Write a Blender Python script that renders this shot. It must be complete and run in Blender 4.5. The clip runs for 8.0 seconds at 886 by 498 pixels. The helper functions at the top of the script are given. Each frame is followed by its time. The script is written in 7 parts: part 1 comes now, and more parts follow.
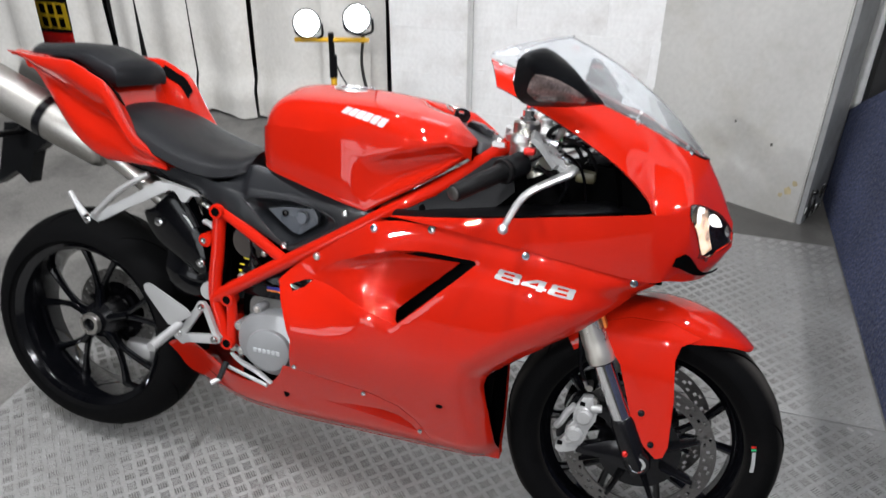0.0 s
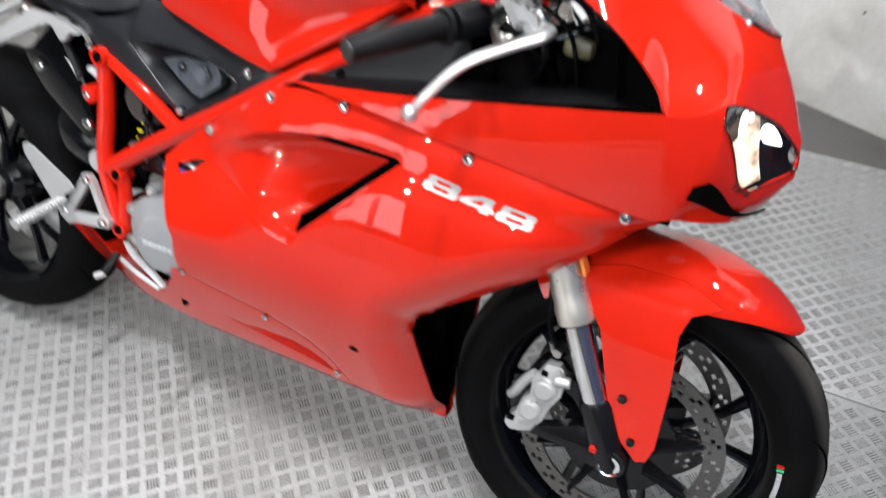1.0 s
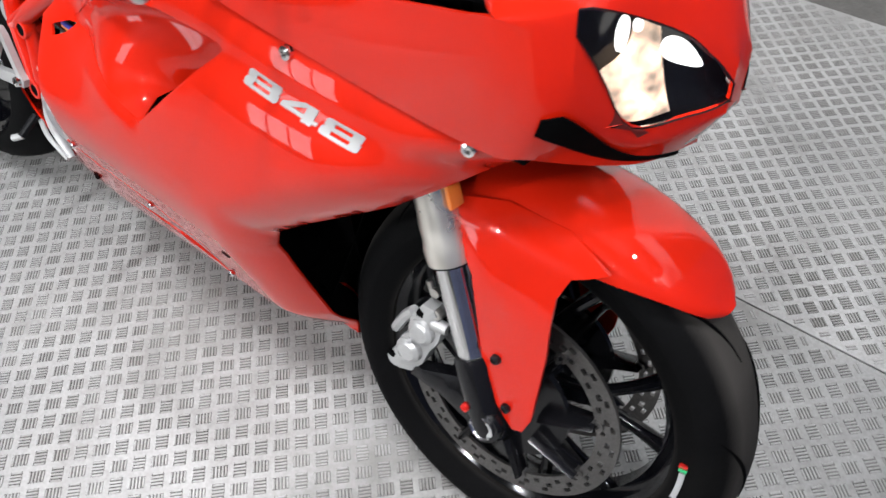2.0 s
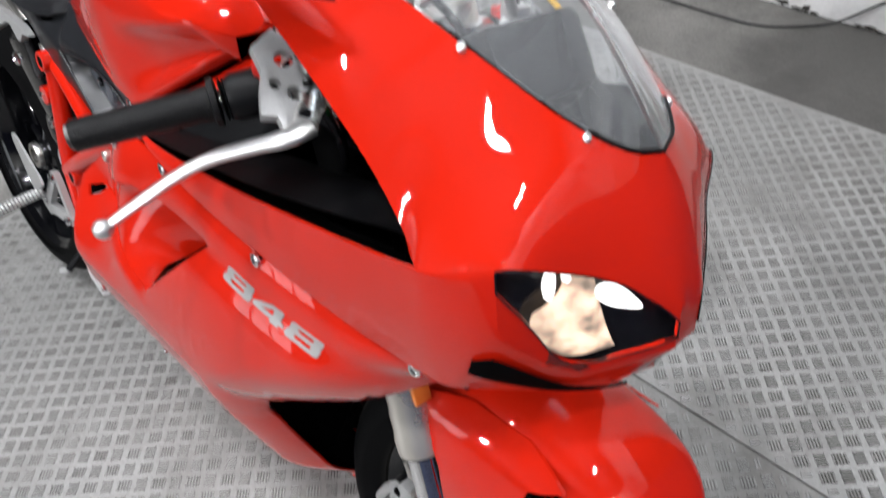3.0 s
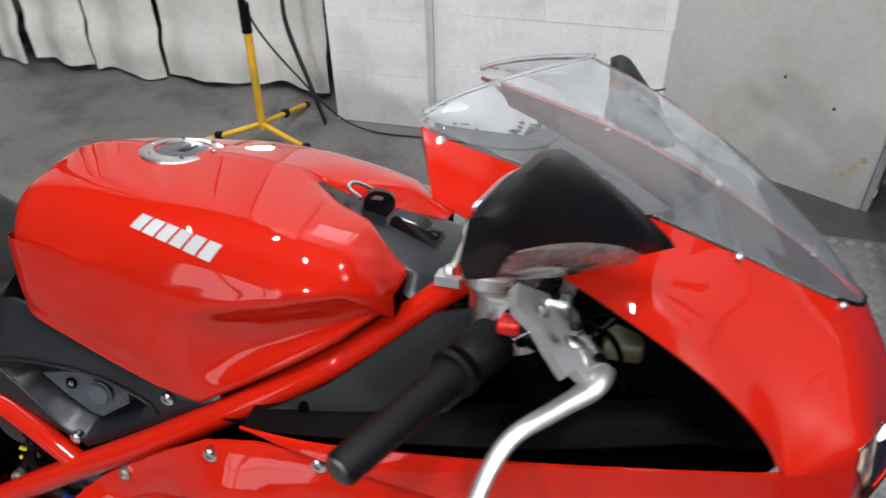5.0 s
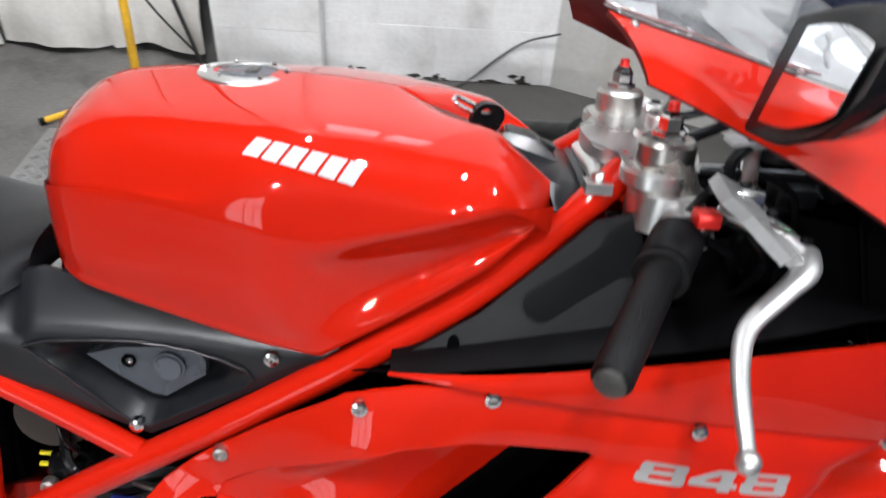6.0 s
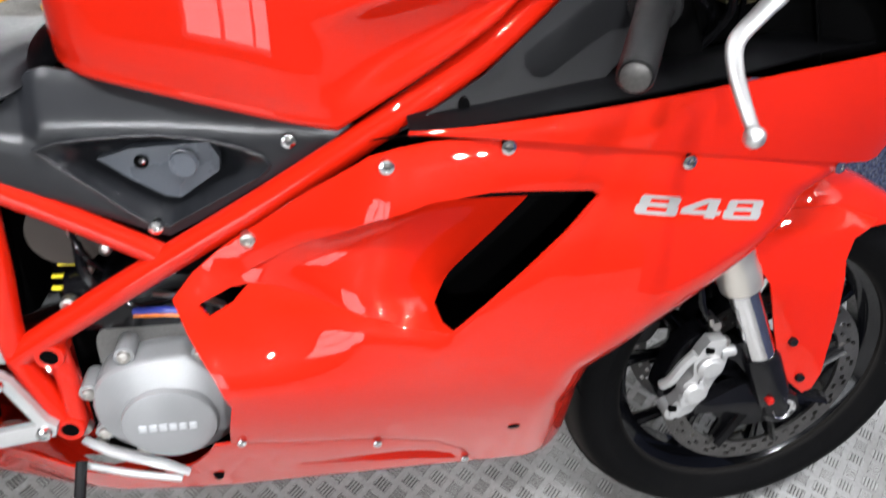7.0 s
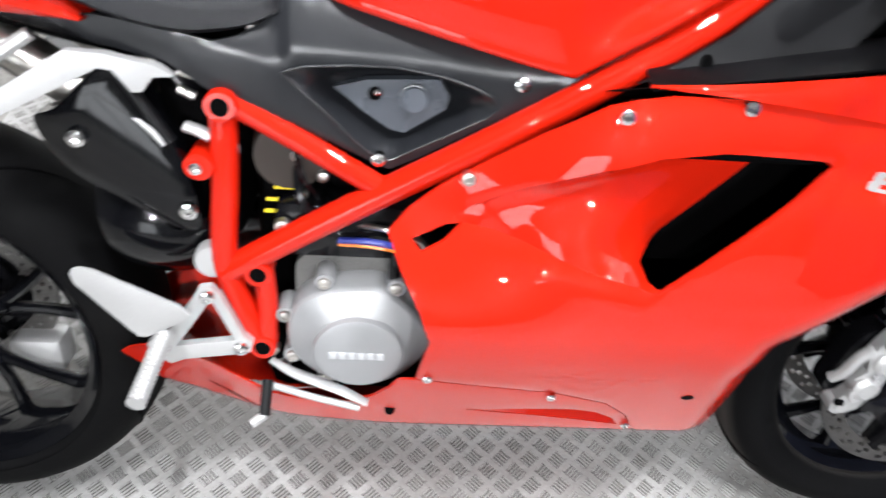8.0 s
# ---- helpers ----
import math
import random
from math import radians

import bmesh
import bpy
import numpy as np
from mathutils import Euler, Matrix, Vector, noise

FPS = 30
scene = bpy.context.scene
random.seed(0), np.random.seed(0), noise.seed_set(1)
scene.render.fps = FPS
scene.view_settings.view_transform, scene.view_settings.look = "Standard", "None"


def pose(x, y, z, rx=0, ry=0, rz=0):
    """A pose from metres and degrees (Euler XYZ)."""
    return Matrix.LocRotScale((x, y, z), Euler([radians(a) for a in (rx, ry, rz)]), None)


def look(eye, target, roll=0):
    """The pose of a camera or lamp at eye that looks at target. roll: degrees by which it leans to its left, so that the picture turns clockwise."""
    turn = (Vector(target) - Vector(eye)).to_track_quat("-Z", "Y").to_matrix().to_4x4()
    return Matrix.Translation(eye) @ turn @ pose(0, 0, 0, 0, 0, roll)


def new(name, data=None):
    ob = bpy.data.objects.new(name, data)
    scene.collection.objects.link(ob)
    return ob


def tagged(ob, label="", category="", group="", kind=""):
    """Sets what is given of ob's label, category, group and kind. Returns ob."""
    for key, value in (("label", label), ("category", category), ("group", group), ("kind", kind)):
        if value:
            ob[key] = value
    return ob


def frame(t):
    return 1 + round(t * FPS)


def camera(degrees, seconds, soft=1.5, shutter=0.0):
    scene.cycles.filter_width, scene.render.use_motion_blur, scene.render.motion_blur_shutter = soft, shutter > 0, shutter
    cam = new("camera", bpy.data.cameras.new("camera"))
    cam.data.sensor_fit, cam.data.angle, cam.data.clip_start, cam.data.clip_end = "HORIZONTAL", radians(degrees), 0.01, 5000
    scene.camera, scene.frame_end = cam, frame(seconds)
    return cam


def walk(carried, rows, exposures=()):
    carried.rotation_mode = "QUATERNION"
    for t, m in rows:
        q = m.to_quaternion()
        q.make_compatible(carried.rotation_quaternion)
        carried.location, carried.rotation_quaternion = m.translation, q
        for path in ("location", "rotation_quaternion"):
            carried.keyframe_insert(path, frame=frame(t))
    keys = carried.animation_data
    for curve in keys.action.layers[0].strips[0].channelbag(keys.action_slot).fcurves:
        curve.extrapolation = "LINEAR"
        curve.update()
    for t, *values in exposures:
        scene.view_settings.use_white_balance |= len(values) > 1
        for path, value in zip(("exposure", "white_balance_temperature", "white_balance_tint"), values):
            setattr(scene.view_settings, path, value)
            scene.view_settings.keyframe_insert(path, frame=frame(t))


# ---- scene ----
cam = camera(61.1, 8.0, 1.5, 0.5)
PATH = [
    (0, (0.647, -1.257, 1.523), (0.155, 0.381, 0.487), 0.2),
    (0.5, (0.669, -1.039, 1.439), (0.138, 0.503, 0.281), 0.8),
    (1, (0.77, -0.79, 1.294), (0.112, 0.6, 0.016), 1.6),
    (1.2, (0.814, -0.695, 1.246), (0.126, 0.596, -0.118), 1.4),
    (2.3, (1.005, -0.343, 1.219), (0.11, 0.539, -0.338), -5.8),
    (2.5, (1.014, -0.292, 1.249), (0.061, 0.561, -0.289), -7.1),
    (3, (1.011, -0.251, 1.319), (-0.068, 0.648, -0.105), -8.3),
    (3.5, (0.966, -0.267, 1.405), (-0.171, 0.739, 0.103), -7.2),
    (4, (0.864, -0.337, 1.452), (-0.198, 0.812, 0.206), -5.6),
    (4.2, (0.79, -0.406, 1.451), (-0.113, 0.908, 0.244), -2.3),
    (5.3, (0.399, -0.432, 1.398), (0.11, 1.099, 0.143), -0.5),
    (5.5, (0.332, -0.426, 1.385), (0.149, 1.113, 0.121), 1.8),
    (6, (0.189, -0.461, 1.326), (0.23, 1.069, 0.037), 3.9),
    (6.5, (0.126, -0.545, 1.283), (0.397, 0.942, -0.028), 5.2),
    (7, (0.077, -0.599, 1.233), (0.373, 0.783, -0.182), 5.3),
    (7.5, (0.018, -0.619, 1.211), (0.251, 0.742, -0.236), 4.8),
    (8, (-0.085, -0.622, 1.198), (0.046, 0.749, -0.253), 6.5),
]
STOPS = [(0, -0.55), (0.5, -0.3), (1, -0.03), (2.5, -0.30), (3, -0.5), (3.5, -0.51), (4, -0.98), (5.5, -0.71), (6, -0.55), (6.5, -0.34), (7, 0.17), (7.5, 0.22), (8, 0.4)]
walk(cam, [(t, look(eye, target, roll)) for t, eye, target, roll in PATH], STOPS)

# ---------------------------------------------------------------- world and light
world = bpy.data.worlds.new("world")
scene.world = world
world.use_nodes = True
wn = world.node_tree.nodes
sky = wn.new("ShaderNodeTexSky")
sky.sky_type = "NISHITA"
sky.sun_disc = False
sky.sun_elevation, sky.sun_rotation = radians(40), radians(200)
world.node_tree.links.new(sky.outputs[0], wn["Background"].inputs[0])
wn["Background"].inputs[1].default_value = 0.1
scene.view_settings.exposure = 0.0


def area_lamp(name, place, target, sx, sy, watts, colour):
    """One rectangular lamp whose face is sx by sy metres."""
    data = bpy.data.lights.new(name, "AREA")
    data.shape, data.size, data.size_y, data.energy, data.color = "RECTANGLE", sx, sy, watts, colour
    ob = new(name, data)
    ob.matrix_world = look(place, target)
    return ob


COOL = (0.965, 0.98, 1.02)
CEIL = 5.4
# unseen roof strips guessed from highlights, the last added for the nose: place and watts
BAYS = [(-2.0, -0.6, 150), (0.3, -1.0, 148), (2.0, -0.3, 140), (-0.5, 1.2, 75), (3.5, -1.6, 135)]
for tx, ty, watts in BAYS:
    area_lamp("unseen_strip_lamp", (tx, ty, CEIL - 0.66), (tx, ty, 0), 0.08, 0.55, watts, COOL)
# unseen square lamps on the wall behind the camera, added to brighten the flank
WALL_BAYS = [(-1.1, 112), (1.0, 112)]
for tx, watts in WALL_BAYS:
    area_lamp("wall_fill_lamp", (tx, -3.80, 2.9), (0.4 * tx, 0, 0.4), 0.07, 0.055, watts, COOL)

# ---------------------------------------------------------------- materials
def mat(name, colour, rough=0.5, metal=0.0, coat=0.0, vary=0.12, scale=6.0, fine=0.0, fine_scale=300.0, bump=0.0, bump_scale=120.0, dirt=None, dirt_scale=3.0, dirt_amount=0.0, rough_vary=0.08, spec=0.5, coat_rough=0.012, coat_ior=1.52):
    """A principled surface with broad and fine colour variation, uneven gloss, fine relief and optional stains."""
    m = bpy.data.materials.new(name)
    m.use_nodes = True
    nt = m.node_tree
    n, l = nt.nodes, nt.links
    b = n["Principled BSDF"]
    b.inputs["Metallic"].default_value = metal
    b.inputs["Coat Weight"].default_value = coat
    b.inputs["Coat Roughness"].default_value = coat_rough
    b.inputs["Coat IOR"].default_value = coat_ior
    b.inputs["Specular IOR Level"].default_value = spec
    co = n.new("ShaderNodeTexCoord")
    big = n.new("ShaderNodeTexNoise")
    big.inputs["Scale"].default_value, big.inputs["Detail"].default_value = scale, 5
    l.new(co.outputs["Object"], big.inputs["Vector"])
    small = n.new("ShaderNodeTexNoise")
    small.inputs["Scale"].default_value, small.inputs["Detail"].default_value = fine_scale, 3
    l.new(co.outputs["Object"], small.inputs["Vector"])

    def ramp(source, low, high):
        r = n.new("ShaderNodeMapRange")
        r.inputs[1].default_value, r.inputs[2].default_value = 0.3, 0.7
        r.inputs[3].default_value, r.inputs[4].default_value = low, high
        l.new(source, r.inputs[0])
        return r.outputs[0]

    hsv = n.new("ShaderNodeHueSaturation")
    hsv.inputs["Color"].default_value = (*colour, 1)
    mul = n.new("ShaderNodeMath")
    mul.operation = "MULTIPLY"
    l.new(ramp(big.outputs["Fac"], 1 - vary, 1 + vary), mul.inputs[0])
    l.new(ramp(small.outputs["Fac"], 1 - fine, 1 + fine), mul.inputs[1])
    l.new(mul.outputs[0], hsv.inputs["Value"])
    out = hsv.outputs["Color"]
    if dirt:
        spots = n.new("ShaderNodeTexNoise")
        spots.inputs["Scale"].default_value, spots.inputs["Detail"].default_value, spots.inputs["Roughness"].default_value = dirt_scale, 9, 0.68
        l.new(co.outputs["Object"], spots.inputs["Vector"])
        r = n.new("ShaderNodeMapRange")
        r.inputs[1].default_value, r.inputs[2].default_value = 0.48, 0.72
        r.inputs[3].default_value, r.inputs[4].default_value = 0.0, dirt_amount
        l.new(spots.outputs["Fac"], r.inputs[0])
        mix = n.new("ShaderNodeMix")
        mix.data_type = "RGBA"
        l.new(r.outputs[0], mix.inputs["Factor"])
        l.new(out, mix.inputs[6])
        mix.inputs[7].default_value = (*dirt, 1)
        out = mix.outputs[2]
    l.new(out, b.inputs["Base Color"])
    l.new(ramp(big.outputs["Fac"], max(rough - rough_vary, 0.02), min(rough + rough_vary, 1)), b.inputs["Roughness"])
    if bump:
        grain = n.new("ShaderNodeTexNoise")
        grain.inputs["Scale"].default_value, grain.inputs["Detail"].default_value = bump_scale, 4
        l.new(co.outputs["Object"], grain.inputs["Vector"])
        bp = n.new("ShaderNodeBump")
        bp.inputs["Strength"].default_value, bp.inputs["Distance"].default_value = bump, 0.002
        l.new(grain.outputs["Fac"], bp.inputs["Height"])
        l.new(bp.outputs["Normal"], b.inputs["Normal"])
    return m


def glass(name, colour, rough=0.02, ior=1.45, alpha_mix=0.0):
    m = bpy.data.materials.new(name)
    m.use_nodes = True
    b = m.node_tree.nodes["Principled BSDF"]
    b.inputs["Base Color"].default_value = (*colour, 1)
    b.inputs["Transmission Weight"].default_value = 1.0 - alpha_mix
    b.inputs["Roughness"].default_value = rough
    b.inputs["IOR"].default_value = ior
    return m


def glow(name, colour, strength):
    m = bpy.data.materials.new(name)
    m.use_nodes = True
    b = m.node_tree.nodes["Principled BSDF"]
    b.inputs["Base Color"].default_value = (*colour, 1)
    b.inputs["Emission Color"].default_value = (*colour, 1)
    b.inputs["Emission Strength"].default_value = strength
    return m


RED = mat("red_paint", (0.43, 0.010, 0.0025), 0.4, 0.0, 1.0, 0.03, 3.0, 0.02, 900, rough_vary=0.04, spec=0.02, coat_rough=0.003, coat_ior=1.50)
RED_FRAME = mat("red_frame_paint", (0.45, 0.010, 0.0025), 0.4, 0.0, 0.85, 0.05, 8.0, rough_vary=0.06, spec=0.02)
BLACK_PLASTIC = mat("black_plastic", (0.0045, 0.0047, 0.0053), 0.40, 0.0, 0.0, 0.15, 9, 0.15, 700, 0.15, 900, spec=0.13)
SIDE_PLASTIC = mat("grained_side_plastic", (0.0095, 0.0102, 0.012), 0.30, 0.0, 0.0, 0.1, 9, 0.1, 600, 0.03, 800, spec=0.42, rough_vary=0.02)
BLACK_SATIN = mat("black_satin_paint", (0.0035, 0.0035, 0.0042), 0.2, 0.0, 0.1, 0.1, 12, spec=0.25)
GLOSS_BLACK = mat("gloss_black_paint", (0.0015, 0.0016, 0.0022), 0.14, 0.0, 0.35, 0.1, 12, spec=0.2)
CALIPER = mat("silver_caliper_casting", (0.36, 0.36, 0.355), 0.36, 0.4, 0.0, 0.08, 30, 0.06, 500, 0.1, 500)
CAST_GREY = mat("grey_cast_alloy", (0.34, 0.34, 0.338), 0.42, 0.3, 0.0, 0.08, 30, 0.06, 500, 0.1, 500)
# near-black: paints unlit hollows and openings, and serves black parts
BLACK_DEEP = mat("black_parts_and_shade", (0.0012, 0.0012, 0.0013), 0.7, 0.0, 0.0, 0.2, 10, spec=0.02)
INNER_BLACK = mat("black_satin_inner_plastic", (0.003, 0.003, 0.0034), 0.38, 0.0, 0.0, 0.15, 10, spec=0.08)
# plain grey plastic; on the black access cover it paints the window's sheen
GREY_SHEEN_PLASTIC = mat("grey_plastic_with_sheen", (0.062, 0.070, 0.083), 0.3, 0.0, 0.0, 0.08, 20, 0.05, 500, 0.1, 600)
SEAT = mat("seat_vinyl", (0.0075, 0.008, 0.0095), 0.40, 0.0, 0.0, 0.15, 9, 0.2, 700, 0.4, 700, dirt=(0.014, 0.014, 0.015), dirt_scale=5, dirt_amount=0.3, spec=0.16)
RUBBER = mat("tyre_rubber", (0.0022, 0.0022, 0.0024), 0.72, 0.0, 0.0, 0.2, 7, 0.2, 300, 0.3, 250, dirt=(0.006, 0.0056, 0.005), dirt_scale=6, dirt_amount=0.35, spec=0.05)
GRIP = mat("grip_rubber", (0.003, 0.003, 0.0033), 0.45, 0.0, 0.0, 0.2, 30, 0.2, 500, 0.6, 500, spec=0.18)
ALLOY = mat("bare_alloy", (0.72, 0.72, 0.71), 0.3, 1.0, 0.0, 0.08, 14, 0.05, 400, 0.1, 300)
ALLOY_WHITE = mat("silver_painted_alloy", (0.37, 0.37, 0.366), 0.36, 0.4, 0.0, 0.06, 10, 0.03, 400)
CHROME = mat("polished_steel", (0.78, 0.78, 0.78), 0.1, 1.0, 0.0, 0.05, 20)
STEEL = mat("brushed_steel", (0.52, 0.5, 0.47), 0.32, 1.0, 0.0, 0.15, 16, 0.08, 300)
FORK = mat("fork_tube", (0.66, 0.63, 0.57), 0.3, 0.85, 0.0, 0.06, 16)
TITAN = mat("silencer_metal", (0.36, 0.345, 0.32), 0.46, 1.0, 0.0, 0.12, 7, 0.08, 200)
DISC = mat("brake_disc_steel", (0.14, 0.135, 0.13), 0.46, 1.0, 0.0, 0.15, 12, 0.15, 250)
CLUTCH = mat("clutch_cover_paint", (0.235, 0.238, 0.243), 0.36, 0.25, 0.0, 0.06, 14, 0.05, 700, 0.15, 800)
WHITE_MARK = mat("silver_decal", (0.39, 0.39, 0.39), 0.35, 0.15, 0.0, 0.03, 20)
NUMERAL = mat("silver_numeral_decal", (0.29, 0.288, 0.282), 0.32, 0.3, 0.0, 0.04, 20)
AMBER = mat("amber_plastic", (0.75, 0.2, 0.03), 0.3, 0.0, 0.5, 0.1, 20)
RED_SMALL = mat("red_anodised", (0.6, 0.02, 0.015), 0.3, 0.5, 0.0, 0.1, 30)
BROWN = mat("aged_reservoir", (0.085, 0.075, 0.035), 0.4, 0.0, 0.2, 0.2, 30)
YELLOW = mat("yellow_stand_paint", (0.75, 0.42, 0.02), 0.4, 0.0, 0.2, 0.12, 12, dirt=(0.2, 0.12, 0.04), dirt_scale=9, dirt_amount=0.5)
TREAD = mat("tread_plate_aluminium", (0.28, 0.277, 0.27), 0.5, 0.2, 0.0, 0.16, 2.2, 0.12, 140, 0.25, 160, dirt=(0.10, 0.093, 0.085), dirt_scale=2.6, dirt_amount=0.75, rough_vary=0.12)
TREAD_BAR = mat("tread_bar_aluminium", (0.29, 0.287, 0.28), 0.40, 0.35, 0.0, 0.16, 3, 0.1, 200, dirt=(0.12, 0.112, 0.10), dirt_scale=2.3, dirt_amount=0.6)
# dark between the bars: grime together with the shade of the gaps
TREAD_GAP_DARK = mat("grime_and_shade_between_bars", (0.045, 0.043, 0.040), 0.8, 0.0, 0.0, 0.3, 4, 0.2, 150, dirt=(0.19, 0.185, 0.175), dirt_scale=2.9, dirt_amount=0.9)
CONCRETE = mat("old_concrete", (0.150, 0.145, 0.135), 0.7, 0.0, 0.0, 0.32, 1.9, 0.18, 120, 0.7, 90, dirt=(0.045, 0.042, 0.04), dirt_scale=3.2, dirt_amount=0.9)
# darker round area with a noisy edge near the back wall
cn = CONCRETE.node_tree
patch_co, patch_far, patch_noise, patch_sum, patch_map, patch_mix = (cn.nodes.new(k) for k in ("ShaderNodeTexCoord", "ShaderNodeVectorMath", "ShaderNodeTexNoise", "ShaderNodeMath", "ShaderNodeMapRange", "ShaderNodeMix"))
patch_far.operation, patch_sum.operation, patch_mix.data_type = "DISTANCE", "ADD", "RGBA"
patch_far.inputs[1].default_value = (0.75, 1.95, -0.006)
patch_noise.inputs["Scale"].default_value, patch_noise.inputs["Detail"].default_value = 4.0, 8
cn.links.new(patch_co.outputs["Object"], patch_far.inputs[0])
cn.links.new(patch_co.outputs["Object"], patch_noise.inputs["Vector"])
cn.links.new(patch_far.outputs["Value"], patch_sum.inputs[0])
cn.links.new(patch_noise.outputs["Fac"], patch_sum.inputs[1])
cn.links.new(patch_sum.outputs[0], patch_map.inputs[0])
patch_map.inputs[1].default_value, patch_map.inputs[2].default_value, patch_map.inputs[3].default_value, patch_map.inputs[4].default_value = 0.95, 1.45, 0.72, 0.0
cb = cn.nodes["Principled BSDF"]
cn.links.new(patch_map.outputs[0], patch_mix.inputs["Factor"])
cn.links.new(cb.inputs["Base Color"].links[0].from_socket, patch_mix.inputs[6])
patch_mix.inputs[7].default_value = (0.038, 0.036, 0.033, 1)
cn.links.new(patch_mix.outputs[2], cb.inputs["Base Color"])
WALL_WHITE = mat("white_masonry_paint", (0.74, 0.74, 0.73), 0.7, 0.0, 0.0, 0.06, 2.2, 0.05, 60, 0.5, 45, dirt=(0.42, 0.40, 0.37), dirt_scale=4.5, dirt_amount=0.5)
WALL_GREY = mat("grey_plaster_paint", (0.47, 0.465, 0.44), 0.65, 0.0, 0.0, 0.08, 1.8, 0.05, 50, 0.4, 30, dirt=(0.3, 0.27, 0.2), dirt_scale=2.4, dirt_amount=0.45)
WALL_END = mat("grey_edge_paint", (0.26, 0.265, 0.265), 0.6, 0.0, 0.0, 0.12, 3, 0.05, 60, 0.3, 40, dirt=(0.1, 0.1, 0.09), dirt_scale=4, dirt_amount=0.6)
GRIME = mat("flaked_black_grime", (0.03, 0.028, 0.024), 0.8, 0.0, 0.0, 0.3, 20, 0.3, 90, 0.8, 80)
CARPET = mat("blue_speckled_carpet", (0.045, 0.055, 0.105), 0.95, 0.0, 0.0, 0.25, 4, 0.85, 130, 1.0, 200, dirt=(0.26, 0.26, 0.29), dirt_scale=75, dirt_amount=0.55, spec=0.1)
SHEET = mat("white_cloth_sheet", (0.62, 0.605, 0.57), 0.8, 0.0, 0.0, 0.09, 3.0, 0.05, 60, 0.6, 45, dirt=(0.30, 0.275, 0.23), dirt_scale=3.0, dirt_amount=0.45)
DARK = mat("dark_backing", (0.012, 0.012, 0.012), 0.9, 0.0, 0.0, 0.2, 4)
CEILING_PAINT = mat("dull_roof_sheets", (0.30, 0.30, 0.30), 0.8, 0.0, 0.0, 0.08, 2)
CABLE = mat("black_cable", (0.012, 0.012, 0.012), 0.5, 0.0, 0.0, 0.1, 30)
PLATE_YELLOW = mat("number_plate_yellow", (0.75, 0.5, 0.02), 0.4, 0.0, 0.2, 0.05, 20)
# small diffuse share paints reflected grey and dust haze into the screen
CLEAR = glass("clear_screen", (0.955, 0.98, 1.0), 0.01, 1.5, 0.035)
LEVER = mat("satin_lever_alloy", (0.60, 0.60, 0.595), 0.36, 0.9, 0.0, 0.08, 18, 0.05, 400, 0.08, 300)
LENS = mat("smoked_indicator_lens", (0.17, 0.13, 0.12), 0.14, 0.1, 0.6, 0.35, 60, 0.3, 260, 0.3, 240)
HEAD_GLASS = glass("headlamp_glass", (0.98, 0.98, 0.98), 0.01, 1.15)
MIRROR = mat("mirror_glass", (0.85, 0.86, 0.87), 0.02, 1.0, 0.0, 0.0, 5, rough_vary=0.0)
CORE_GLOW = glow("lit_headlamp_core", (1.0, 0.72, 0.53), 1.0)
# glowing white stands for glints on the lamp's reflector
LAMP_GLINT = glow("glowing_lamp_glint", (1.0, 0.98, 0.95), 2.2)
# mottled glow stands for the bulb's light on the reflector
bn = CORE_GLOW.node_tree
bn.nodes["Principled BSDF"].inputs["Base Color"].default_value = (0.12, 0.09, 0.07, 1)
wave = bn.nodes.new("ShaderNodeTexNoise")
wave.inputs["Scale"].default_value, wave.inputs["Detail"].default_value = 34, 2
spot = bn.nodes.new("ShaderNodeMapRange")
spot.inputs[1].default_value, spot.inputs[2].default_value, spot.inputs[3].default_value, spot.inputs[4].default_value = 0.38, 0.64, 0.34, 2.2
where = bn.nodes.new("ShaderNodeTexCoord")
bn.links.new(where.outputs["Object"], wave.inputs["Vector"])
bn.links.new(wave.outputs["Fac"], spot.inputs[0])
bn.links.new(spot.outputs[0], bn.nodes["Principled BSDF"].inputs["Emission Strength"])
FLOOD = glow("lit_flood_lamp", (0.92, 0.96, 1.0), 45)
TUBE = glow("lit_tube", (1.0, 0.97, 0.93), 6)
GREEN = glow("green_tell_tale", (0.05, 1.0, 0.2), 3)
WINDOW_SKY = glow("daylight_pane", (0.92, 0.96, 1.0), 3.2)
HIGH_GLARE = glow("high_glare_pane", (0.80, 0.90, 1.0), 4.5)
# dark grey puts the unlit room into the unseen walls' colour
WALL_DARKENED = mat("darkened_unseen_wall", (0.06, 0.06, 0.06), 0.7, 0.0, 0.0, 0.12, 2, 0.05, 60, 0.4, 40)
WHITE_FRAME = mat("white_gloss_frame", (0.6, 0.6, 0.6), 0.4)
WARM_TAIL = mat("red_lamp_plastic", (0.55, 0.01, 0.01), 0.2, 0.0, 0.8, 0.05, 20)

# ---------------------------------------------------------------- building tools
def finish(name, bm, material, angle=35.0):
    """The bmesh as a mesh with smooth faces and sharp edges past the angle."""
    bmesh.ops.recalc_face_normals(bm, faces=bm.faces)
    me = bpy.data.meshes.new(name)
    bm.to_mesh(me)
    bm.free()
    me.materials.append(material)
    me.shade_smooth()
    me.set_sharp_from_angle(angle=radians(angle))
    return me


def part(name, bm, material, parent, label="", angle=35.0):
    ob = new(name, finish(name, bm, material, angle))
    ob.parent = parent
    if label:
        ob["label"] = label
    return ob


def thing(name, bm, material, label, category, group="", kind="", angle=35.0):
    return tagged(new(name, finish(name, bm, material, angle)), label, category, group, kind)


